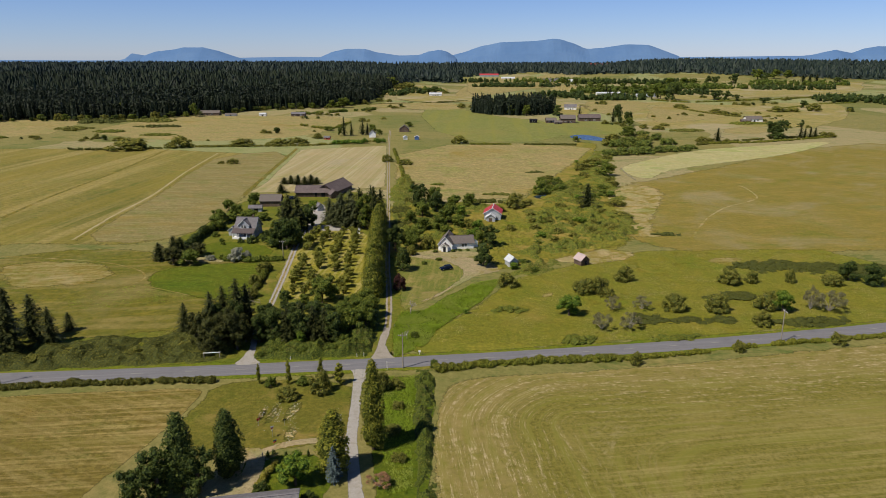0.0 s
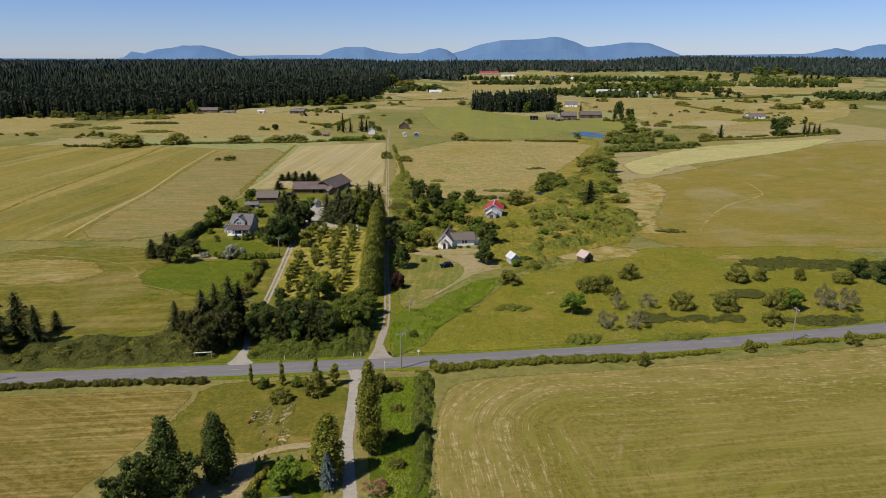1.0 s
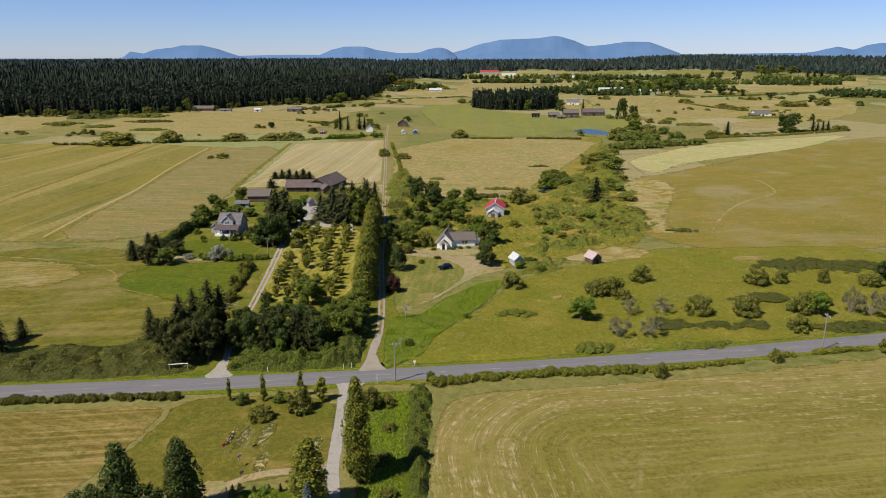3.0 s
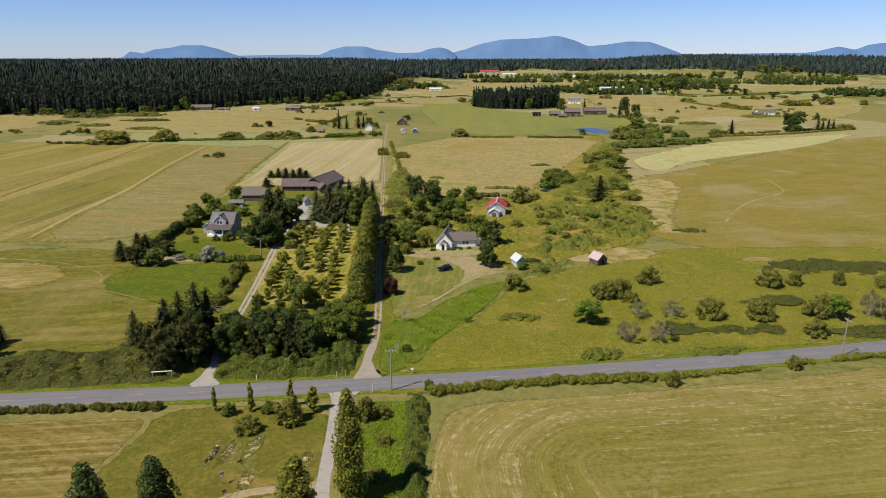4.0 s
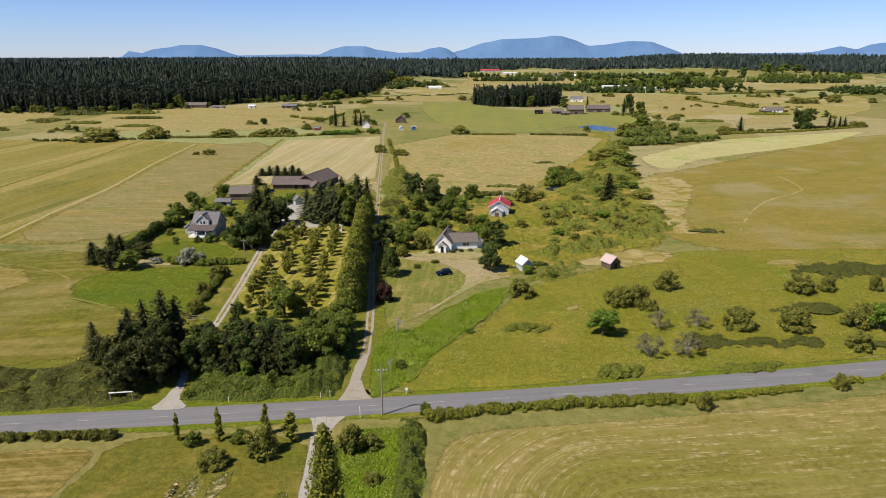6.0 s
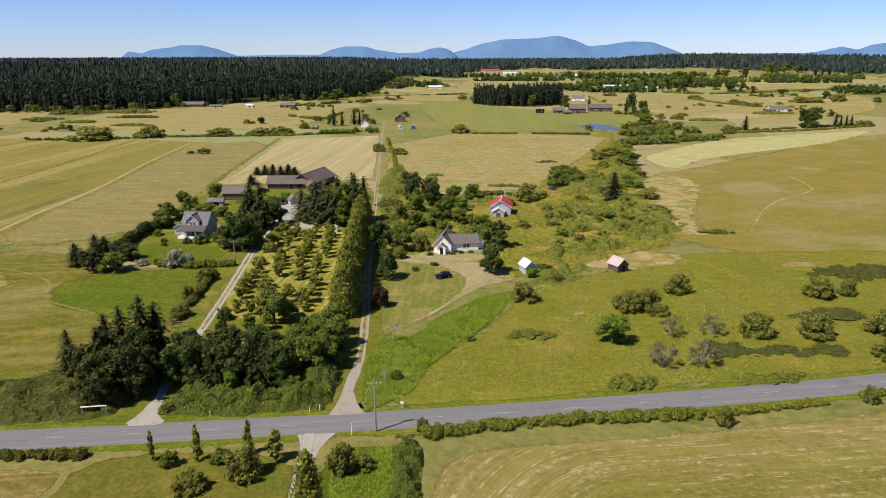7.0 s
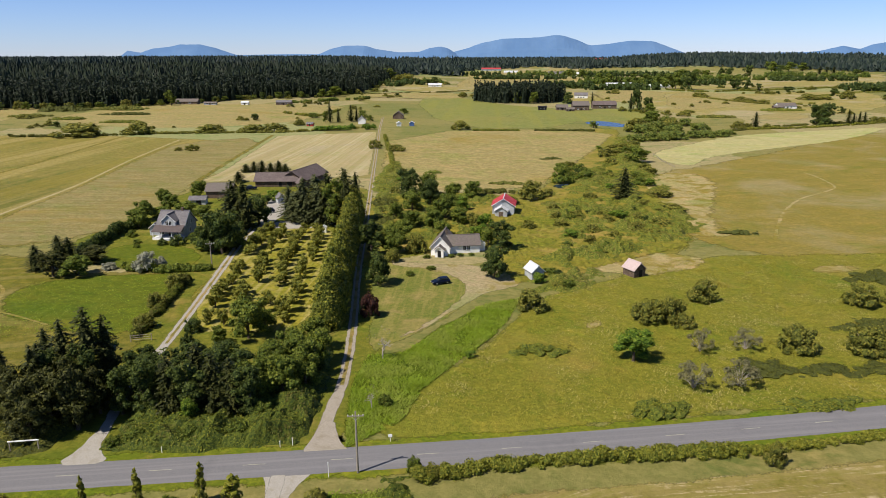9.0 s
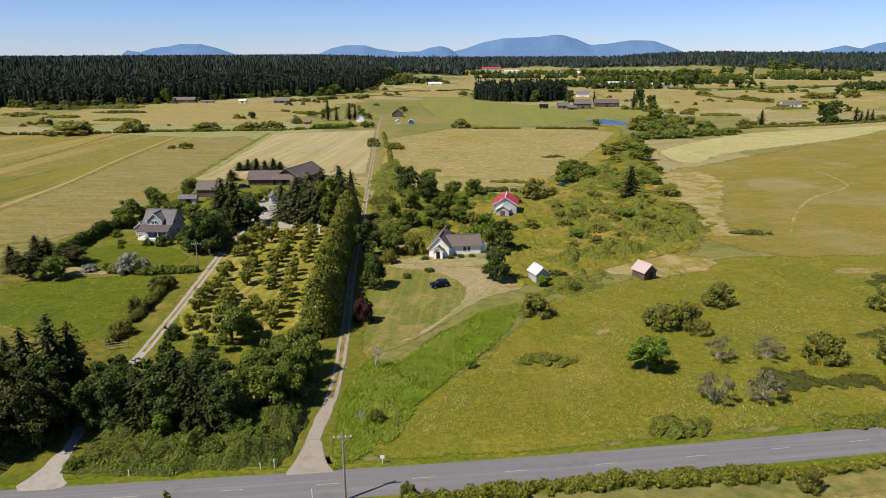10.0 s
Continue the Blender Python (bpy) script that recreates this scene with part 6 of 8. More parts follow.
def brush(name, ring, step, tall, low, per_m2, size, material, label, seed, category="scrub", lump=0.3, fade=3.0, bias=0.45):
    """A tangle of brambles, rushes or long grass: leaf clumps over an uneven cover that thins out at a wandering edge."""
    rng = np.random.default_rng(seed)
    xs, ys = [p[0] for p in ring], [p[1] for p in ring]
    edge = [(np.array(a), np.array(b)) for a, b in zip(ring, ring[1:] + ring[:1])]

    def cover(x, y):
        if not inside(x, y, ring):
            return -1.0
        q = np.array((x, y))
        far = 99.0
        for a, b in edge:
            d = b - a
            t = max(0.0, min(1.0, float((q - a) @ d) / float(d @ d)))
            far = min(far, math.hypot(*(q - a - d * t)))
        p = Vector((x, y, seed * 1.7))
        far += fade * (0.7 * noise.noise(p * 0.16) + 0.35 * noise.noise(p * 0.5) - 0.55)
        if far <= 0:
            return -0.15
        k = bias + 0.6 * noise.noise(p * lump * 0.4) + 0.85 * noise.noise(p * lump) + 0.4 * noise.noise(p * lump * 2.7)
        z = low + (tall - low) * max(-0.3, min(1.3, k))
        return -0.15 if z <= 0 else z * min(1.0, far / fade) ** 0.7

    ids, verts = {}, []
    for j in range(int((max(ys) - min(ys)) / step) + 2):
        for i in range(int((max(xs) - min(xs)) / step) + 2):
            x, y = min(xs) + i * step, min(ys) + j * step
            z = cover(x, y)
            if z > -0.5:
                ids[i, j] = len(verts)
                verts.append((x + rng.normal(0, 0.12 * step), y + rng.normal(0, 0.12 * step), 0.03 + z * rng.uniform(0.75, 1.0)))
    quads = [(a, ids[i + 1, j], ids[i + 1, j + 1], ids[i, j + 1]) for (i, j), a in ids.items() if (i + 1, j) in ids and (i, j + 1) in ids and (i + 1, j + 1) in ids]
    v = np.array(verts)
    q = np.array(quads)
    count = int(len(q) * step * step * per_m2)
    pick = q[rng.integers(0, len(q), count)]
    w = rng.dirichlet((1, 1, 1, 1), count)
    c = (v[pick] * w[:, :, None]).sum(axis=1)
    nrm = np.cross(v[pick[:, 1]] - v[pick[:, 0]], v[pick[:, 3]] - v[pick[:, 0]])
    nrm /= np.linalg.norm(nrm, axis=1, keepdims=True) + 1e-9
    c[:, 2] += size * rng.uniform(0.0, 0.9, count) * np.minimum(1, c[:, 2] / (0.3 * tall + 0.01))
    grown = c[:, 2] > 0.06
    lv, lf = cards(c[grown], nrm[grown], size, rng, 0.5)
    faces = Leaves(lf.tolist())
    faces.count_leaves = len(faces)
    faces += [[int(k) + len(lv) for k in f] for f in quads]
    return tagged(new(name, mesh_of(name, np.concatenate([lv, v]), faces, M[material])), label, category, kind="stuff")


# brambles along the road and the ditch
brush("bramble_bank", [(-47.0, 161.6), (-40, 160.6), (-30, 161.2), (-17.8, 162.6), (-16.2, 170), (-15.9, 178), (-16.4, 190), (-19.5, 202), (-27, 200), (-30, 182), (-47, 180), (-47.6, 170)], 0.7, 2.9, 0.4, 12, 0.18, "bank", "broad bank of green brambles under the trees", 11, fade=2.0, bias=0.55)
brush("bramble_bank", [(-130, 150.5), (-100, 154.4), (-70, 157.4), (-52.4, 160.4), (-51.6, 170), (-54, 186), (-70, 184), (-78, 177), (-100, 173.5), (-130, 169)], 0.8, 2.2, 0.35, 10, 0.18, "bramble_dark", "broad low bank of green and brown brambles above the road", 12, fade=2.4, bias=0.5)
brush("ditch_scrub", [(-6.0, 156.0), (-0.9, 156.4), (-0.2, 142), (-0.7, 128), (0.4, 114), (1.0, 60), (-4.6, 60), (-4.4, 112), (-5.6, 130), (-6.4, 144)], 0.5, 2.3, -0.2, 18, 0.14, "bank", "tangled bramble scrub along the field ditch", 13, fade=1.6, lump=0.42, bias=0.42)
# the wet scrub behind the sheds and along the creek
brush("bramble_thicket", [(18, 229), (27, 226), (37, 229), (46, 241), (46, 249), (62, 262), (80, 276), (92, 298), (92, 322), (80, 340), (64, 345), (48, 338), (36, 330), (31, 306), (36, 292), (32, 270), (24, 256), (30, 246), (22, 240)], 0.7, 2.6, -0.35, 11, 0.17, "brush", "tangled green bramble and rush thicket", 15, lump=0.24, fade=6.0, bias=0.42)
brush("orchard_undergrowth", [(-20, 272), (-10, 270), (-6, 276), (12, 274), (20, 282), (18, 300), (14, 318), (26, 332), (24, 350), (-2, 352), (-26, 352), (-24, 312)], 0.8, 1.6, -0.4, 8, 0.19, "brush", "rough green undergrowth beneath old fruit trees", 16)
brush("creek_scrub", [(44, 340), (66, 344), (84, 338), (100, 362), (104, 400), (112, 440), (128, 500), (140, 545), (120, 552), (98, 490), (84, 440), (66, 400), (50, 368)], 1.1, 2.6, -0.7, 5, 0.28, "brush", "green scrub along the creek", 17, lump=0.15, fade=6.0, bias=0.35)
brush("lane_undergrowth", [(-30, 356), (-19.5, 350), (-13, 372), (-16, 400), (-20, 440), (-26, 440), (-30, 400)], 1.2, 2.0, 0.3, 4, 0.26, "brush", "rough scrub beside the farm lane", 18)
for i, (x, y, rx, ry) in enumerate(((-17.5, 302, 4.5, 10), (-20, 330, 4.5, 12), (-8, 352, 10, 4), (22, 352, 12, 3))):
    thicket("scrub_patch", (x, y), rx, ry, 1.6, "bramble_dark", int(rx * ry * 45), 0.2, "low dark bramble patch beside the farm lane", seed=130 + i)
# long grass of the pasture
tufts("pasture_grass", [(-4, 172.5), (30, 170.5), (80, 178.5), (135, 191), (150, 262), (105, 262), (66, 256), (46, 243), (24, 224), (10, 197)], 11.0, 0.075, 0.42, "tuft", "long uneven golden green pasture grass", 19)
tufts("meadow_grass", [(-124, 178), (-109.6, 175.4), (-95.4, 171.6), (-80.2, 174.6), (-72.9, 183.8), (-60.9, 197.2), (-55.4, 189.4), (-57.1, 173.8), (-71.4, 171.6), (-92.4, 165.9), (-124, 162)], 14.0, 0.08, 0.5, "tuft", "long straw coloured grass above the bramble bank", 20)
tufts("meadow_grass", [(-100.9, 240.5), (-62.8, 247.4), (-59.9, 227.2), (-61.6, 199.7), (-80.8, 205.0), (-110, 195), (-118, 205), (-98.7, 222.4)], 5.0, 0.07, 0.3, "lush_tuft", "green meadow grass below the farmhouse", 23)
tufts("lane_grass", [(-6.4, 193.7), (0.2, 203.7), (10.6, 220.3), (20.8, 226.5), (16.3, 211.8), (11.8, 202.1), (7.4, 194.8), (3.4, 188.3), (-1.0, 180.5), (-3.8, 169.9), (-11.4, 162.6), (-12.4, 172.2), (-12.9, 182.4), (-11.5, 194.9), (-10.0, 194.9)], 55.0, 0.085, 0.75, "lush_tuft", "long lush green grass and nettles beside the lane", 14, gaps=0.5)
tufts("ditch_grass", [(-15, 152), (-5, 153), (-5.5, 130), (-4.4, 108), (-9, 106), (-11, 122), (-14, 140)], 40.0, 0.08, 0.5, "lush_tuft", "rank green grass along the ditch", 24)
rng_b = np.random.default_rng(21)
for cx, cy, sx, sy, n, big in ((58, 300, 17, 20, 24, 2.6), (32, 240, 6, 7, 6, 2.0), (78, 380, 14, 22, 12, 3.2), (104, 460, 10, 34, 10, 3.6), (0, 322, 12, 18, 9, 2.2), (-18, 385, 3, 22, 6, 2.2), (42, 268, 8, 8, 6, 2.2)):
    for i in range(n):
        r = big * rng_b.uniform(0.55, 1.25)
        plant(("scrub", "bush", "scrub", "dark_bush")[i % 4] if i % 7 else "lime", cx + rng_b.uniform(-1, 1) * sx, cy + rng_b.uniform(-1, 1) * sy, r, r * rng_b.uniform(0.75, 1.25), i, group="bushes of the wet scrub")


# ---- woods ----
def firs(name, places, material, label, layers, sides, seed, category="forest"):
    """Many firs in one wood: each a stack of ragged cones."""
    rng = np.random.default_rng(seed)
    verts, faces = [], []
    for x, y, z, h, r in places:
        lean = rng.normal(0, 0.02, 2)
        thin = rng.uniform(0.45, 0.75)
        for k in range(layers):
            f0 = 0.10 + 0.70 * (k + rng.uniform(-0.25, 0.25)) / layers
            top = min(1.0, f0 + 0.70 / layers * 1.35 + 0.05) if k < layers - 1 else 1.0
            rr = r * (1 - max(f0, 0.0)) ** thin * rng.uniform(0.7, 1.25)
            off = rng.normal(0, 0.12 * r, 2)
            a0, at = rng.uniform(0, math.tau), len(verts)
            verts.append((x + lean[0] * h * top + 0.5 * off[0], y + lean[1] * h * top + 0.5 * off[1], z + h * top))
            for s in range(sides):
                a = a0 + s * math.tau / sides
                q = rr * (1.2 if s % 2 else 0.62) * rng.uniform(0.7, 1.3)
                verts.append((x + off[0] + lean[0] * h * f0 + math.cos(a) * q, y + off[1] + lean[1] * h * f0 + math.sin(a) * q, z + h * (f0 - (0.05 if s % 2 else -0.03)) + rng.normal(0, 0.35)))
            faces += [(at, at + 1 + s, at + 1 + (s + 1) % sides) for s in range(sides)]
    return tagged(new(name, mesh_of(name, verts, faces, M[material])), label, category, kind="stuff")


def tufted_firs(name, places, material, label, clumps, seed, size=1.1):
    """Many firs in one wood: each a tapering inside, coloured dark for its shade, hung with ragged clumps of needles.
    """
    rng = np.random.default_rng(seed)
    P = np.array(places)
    m = len(P)
    x, y, z, h, r = (np.repeat(P[:, k], clumps) for k in range(5))
    f = rng.uniform(0.0, 1.0, m * clumps) ** 0.8
    a = rng.uniform(0, math.tau, m * clumps)
    wide = r * ((1 - f) ** 0.62 * (0.8 + 0.3 * np.sin(9 * f + 3 * a)) + 0.05) * rng.uniform(0.55, 1.1, m * clumps)
    c = np.stack([x + np.cos(a) * wide, y + np.sin(a) * wide, z + h * (0.12 + 0.86 * f)], axis=1)
    n = np.stack([np.cos(a), np.sin(a), np.full(len(a), 0.9)], axis=1)
    v, faces = cards(c, n, size, rng, 0.5)
    faces = Leaves(faces.tolist())
    faces.count_leaves = len(faces)
    ring = np.arange(6) * math.tau / 6
    cone = np.concatenate([np.stack([np.cos(ring), np.sin(ring), np.zeros(6)], axis=1), [[0, 0, 1]]])
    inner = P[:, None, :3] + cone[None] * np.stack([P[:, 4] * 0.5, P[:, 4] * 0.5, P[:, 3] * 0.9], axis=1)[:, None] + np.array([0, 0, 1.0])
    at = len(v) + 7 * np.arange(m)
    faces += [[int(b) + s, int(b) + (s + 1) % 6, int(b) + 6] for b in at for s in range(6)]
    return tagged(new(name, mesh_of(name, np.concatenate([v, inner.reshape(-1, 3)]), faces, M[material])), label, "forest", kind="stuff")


def scatter(region, spacing, seed, h, r, wobble=0.42, keep=1.0):
    """Tree places on a loose grid inside a region, given as a test on (x, y)."""
    rng = np.random.default_rng(seed)
    x0, x1, y0, y1, test = region
    out = []
    for y in np.arange(y0, y1, spacing):
        for x in np.arange(x0, x1, spacing):
            px, py = x + rng.normal(0, wobble * spacing), y + rng.normal(0, wobble * spacing)
            if rng.uniform() < keep and test(px, py):
                tall = h * rng.uniform(0.78, 1.12) * (1 + 0.14 * noise.noise(Vector((px * 0.02, py * 0.02, seed))))
                out.append((px, py, terrain(px, py) - 0.3, tall, r * rng.uniform(0.75, 1.25)))
    return out


EDGE_X = (-900, -464, -403, -355, -310, -241, -165, -119, -100, -60)
EDGE_Y = (760, 815, 822, 828, 880, 975, 1000, 1085, 1500, 1750)


def wood_edge(x):
    return float(np.interp(x, EDGE_X, EDGE_Y)) + 10 * noise.noise(Vector((x * 0.03, 2, 0)))


def view_wide(x, y):
    return abs(x) < 0.70 * y + 60


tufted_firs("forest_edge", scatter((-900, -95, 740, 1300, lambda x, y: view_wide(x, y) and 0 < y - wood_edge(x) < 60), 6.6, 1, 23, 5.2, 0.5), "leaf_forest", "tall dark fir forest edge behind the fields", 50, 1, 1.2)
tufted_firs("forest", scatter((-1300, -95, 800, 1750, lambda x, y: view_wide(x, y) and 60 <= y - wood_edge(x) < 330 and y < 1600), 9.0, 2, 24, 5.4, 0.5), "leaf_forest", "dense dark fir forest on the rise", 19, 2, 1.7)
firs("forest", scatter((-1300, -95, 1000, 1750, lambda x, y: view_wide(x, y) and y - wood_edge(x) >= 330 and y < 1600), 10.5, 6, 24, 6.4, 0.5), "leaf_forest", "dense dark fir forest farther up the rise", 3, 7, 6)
firs("forest", scatter((-1900, 40, 1600, 2700, lambda x, y: view_wide(x, y) and y > wood_edge(x) + 90), 15.0, 3, 25, 8.0), "leaf_far_haze", "dense dark fir forest towards the skyline", 3, 6, 3)


rng_e = np.random.default_rng(15)
for i in range(64):
    x = -640 + i * 8.4 + rng_e.uniform(-5, 5)
    y = wood_edge(x) - rng_e.uniform(2, 16)
    if view_wide(x, y):
        r = rng_e.uniform(3.0, 7.0)
        plant(("far_green", "far_bush", "far_scrub")[i % 3], x, y, r, r * rng_e.uniform(0.8, 1.5), i, terrain(x, y), group="bushes at the forest edge")


def far_edge(x):
    return float(np.interp(x, (-400, 0, 300, 700, 1100, 1500, 2200), (2050, 2150, 2450, 2150, 1950, 1800, 1700))) + 60 * noise.noise(Vector((x * 0.006, 5, 0)))


firs("far_forest", scatter((-150, 2200, 1650, 2950, lambda x, y: view_wide(x, y) and 0 < y - far_edge(x) < 620), 14.0, 4, 20, 8.0), "leaf_far_haze", "far dark woods along the skyline", 2, 6, 4)
sheet("forest_ground", [(-1500, 900), (-640, 830), (-350, 850), (-150, 1080), (-110, 1500), (-80, 2000), (-700, 2300), (-1900, 2300)], 0.6, M["forest_floor_shade"], "forest floor with the shade of the firs in its dark colour", "ground", ragged=2, step=60)
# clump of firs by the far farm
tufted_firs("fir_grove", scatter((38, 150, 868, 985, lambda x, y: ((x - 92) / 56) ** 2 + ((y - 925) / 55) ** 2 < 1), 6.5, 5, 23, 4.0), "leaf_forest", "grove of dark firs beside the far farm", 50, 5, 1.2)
# scattered far woods
for i, (x, y, rx, ry, h, n) in enumerate([(280, 1180, 60, 30, 14, 60), (360, 1400, 110, 60, 16, 160), (205, 1250, 45, 40, 15, 55), (430, 1330, 70, 45, 16, 80), (560, 1550, 120, 50, 16, 130), (740, 1500, 90, 40, 16, 70), (180, 1650, 120, 40, 15, 90),
                                          (300, 1900, 160, 60, 18, 120), (-60, 1350, 25, 30, 14, 24), (-95, 1280, 30, 25, 14, 26), (-20, 1420, 18, 12, 12, 12), (640, 1120, 50, 40, 16, 60), (690, 1060, 40, 60, 17, 60), (850, 1700, 120, 60, 18, 110), (60, 1900, 90, 30, 16, 60), (480, 1800, 150, 50, 18, 140)]):
    rng_w = np.random.default_rng(300 + i)
    spots = []
    for _ in range(n):
        a, q = rng_w.uniform(0, math.tau), math.sqrt(rng_w.uniform(0, 1))
        px, py = x + math.cos(a) * q * rx, y + math.sin(a) * q * ry
        spots.append((px, py, terrain(px, py) - 0.3, h * rng_w.uniform(0.45, 0.95), 5.6 * rng_w.uniform(0.7, 1.5)))
    lobes = []
    for px, py, pz, tall, wide in spots:
        if rng_w.uniform() < 0.25:
            lobes += [(px, py, pz + tall * f, wide * 0.55 * (1.15 - f)) for f in (0.25, 0.5, 0.75, 1.0)]
        else:
            lobes += [(px + rng_w.normal(0, 0.35 * wide), py + rng_w.normal(0, 0.35 * wide), pz + tall * f, wide * rng_w.uniform(0.4, 0.62)) for f in (0.2, 0.42, 0.5, 0.68)]
    v, f = leafy(lobes, 6 * len(lobes), 1.1, rng_w, core=0.86, hide=False, floor_z=-50)
    tagged(new("far_grove", mesh_of("far_grove", v, f, M[("leaf_deep", "leaf", "leaf_deep")[i % 3]])), "far grove of mixed rounded trees", "trees", kind="stuff")
plants("creek_willow", [(126, 523, 7, 6.5), (136, 525, 7.5, 7), (146, 528, 8, 7.5), (156, 531, 7.5, 7), (144, 568, 9, 9), (157, 579, 9, 9.5), (164, 568, 8.5, 9), (168, 540, 7, 6), (179, 543, 7.5, 6.5), (190, 546, 7, 5.5), (190, 586, 8, 7.5), (189, 619, 8, 7), (186, 651, 7, 7), (172, 652, 8, 8), (150, 600, 8, 8), (174, 600, 8, 7.5), (200, 560, 6, 4.5)], group="willows beside the pond")
plants("bush", [(59, 405, 5, 5.0), (68, 408, 4.5, 4.0), (67, 378, 6, 5.2), (60, 388, 4, 3.4), (88, 429, 3.6, 3.6), (80, 362, 4.5, 3.0)], group="creek bushes")
plants("scrub", [(88, 426, 4.5, 4.4), (107, 480, 6, 5), (98.6, 404, 3.6, 4.6), (88, 344, 6, 3.8), (97, 462, 5, 4), (64, 418, 5, 3.2), (118, 500, 5, 4), (110, 452, 3.6, 3.2), (74, 296, 5.4, 2.8), (68, 284, 4.6, 2.6), (84, 318, 6.5, 3.2), (76, 326, 5, 2.6), (50, 288, 3.4, 2.8), (55, 281, 3.0, 2.4), (48, 307, 3.8, 2.6), (69, 306, 4.2, 2.4), (41, 295, 2.8, 2.6), (59, 339, 4, 2.8)], group="creek bushes")
# hedgerows and bushes of the middle distance
hedge("field_hedge", [(-301.6, 557.6), (-266.2, 556.5), (-238.2, 562.7), (-207.2, 572.5)], 7, 2.0, "bracken", 46, 0.5, "long dark hedgerow between fields", seed=21)
hedge("field_hedge", [(-207.2, 572.5), (-176.2, 575.2), (-113.4, 580.8), (-91.1, 591.7), (-56.1, 611.2)], 6, 2.2, "leaf_olive", 46, 0.5, "long green hedgerow between fields", seed=22)
hedge("field_hedge", [(24.2, 588.0), (56.9, 587.0)], 5, 1.8, "bramble", 30, 0.5, "low hedge beyond the dry pasture", seed=23)
hedge("field_hedge", [(69.1, 586.6), (110.8, 581.4)], 4, 1.8, "bracken", 30, 0.5, "low dark hedge beyond the dry pasture", seed=24)
hedge("field_hedge", [(221.0, 589.6), (275.4, 600.1), (349.0, 633.1)], 6, 2.0, "bramble", 30, 0.5, "low hedge along the pale field", seed=25)
for i, (pts, wide, tall, mt) in enumerate((
        ([(342, 1156), (383, 1105), (461, 1132), (559, 1177), (753, 1281)], 8, 3.0, "bramble"),
        ([(325, 985), (340, 896), (367, 840), (411, 855)], 7, 2.4, "leaf_olive"),
        ([(474, 977), (558, 1050), (635, 1089)], 7, 2.2, "bramble"),
        ([(213, 581), (282, 620), (363, 645)], 5, 1.8, "bramble_dark"),
        ([(-93, 590), (-72, 593), (-50, 600)], 5, 5.0, "leaf_lime"),
        ([(-155, 755), (-115, 716), (-104, 781)], 8, 2.6, "bramble"),
        ([(-113, 1055), (-68, 1081), (-20, 1095), (39, 1141)], 6, 2.6, "bramble_dark"),
        ([(-186, 892), (-162, 900), (-128, 940), (-95, 960)], 12, 5.0, "leaf"))):
    hedge("field_hedge", pts, wide, tall, mt, 14, 0.65, "long uneven hedgerow across far farmland", seed=40 + i, gaps=0.3)
hedge("lane_hedge", [(-39.7, 560.2), (-32.2, 498.5), (-26.5, 450.6), (-22.3, 403.9)], 4, 2.0, "bramble", 30, 0.4, "scrub along the farm lane", seed=26, gaps=0.45)
plants("scrub", [(-254.3, 559.6, 17.8, 11.0), (-217.3, 572.8, 13.2, 11.3), (-168.7, 582.5, 13.0, 6.4), (-139.0, 585.4, 10.7, 6.8), (-123.5, 588.8, 10.7, 7.3), (-39.6, 490.8, 4.7, 5.9), (-25.5, 480.3, 6.6, 4.5), (14.2, 596.4, 8.4, 8.2), (140.8, 580.4, 10.6, 11.1), (168.3, 591.3, 8.8, 10.1), (-146.9, 483.3, 4.6, 4.5), (-155.2, 483.5, 2.8, 2.3), (-375.2, 707.9, 12.0, 3.5), (-287.6, 619.0, 7.5, 4.3)])
plants("bush", [(173.0, 649.3, 9.7, 9.0), (-35.6, 737.2, 5.4, 5.2), (115.8, 605.4, 4.0, 5.0), (-115.3, 697.6, 6.2, 4.4), (-465.9, 882.6, 15.2, 13.8), (-430.1, 920.2, 19.3, 13.1)])
plants("far_bush", [(374, 1154, 13.6, 27.4), (454, 1166, 14.8, 16.1), (461, 1148, 6.8, 15.9), (470, 1131, 4.8, 10.4), (494, 1083, 9.1, 8.3), (505, 987, 7.4, 10.5), (299, 620, 12.3, 16.1), (295, 624, 8.4, 13.5), (141, 868, 8.6, 13.0), (191, 762, 7.4, 20.3), (200, 762, 6.2, 13.5), (-15, 1341, 12.6, 14.5), (-28, 1316, 6.7, 11.2), (1004, 1808, 15.6, 14.2), (846, 1868, 14.6, 23.5), (650, 1695, 11.7, 21.3), (705, 1729, 13.4, 27.1), (646, 1735, 12.0, 21.8)])
plants("far_fir", [(190, 783, 4.2, 16.3), (170, 875, 2.9, 13.1), (240, 608, 4.8, 11.8), (-93, 655, 4.2, 18.1), (-86, 655, 3.1, 12.4), (-76, 660, 4.7, 14.4), (-72, 665, 3.7, 11.6), (324, 632, 3.5, 11.9), (333, 632, 3.5, 10.1), (326, 628, 3.5, 9.1), (340, 637, 3.5, 9.2), (55, 1125, 4.3, 12.1), (62, 1079, 4.5, 13.2), (290, 1232, 6.3, 20.9), (313, 1360, 5.8, 21.1), (942, 1862, 9.7, 20.5), (959, 1861, 9.7, 17.6), (977, 1860, 9.7, 20.5)])
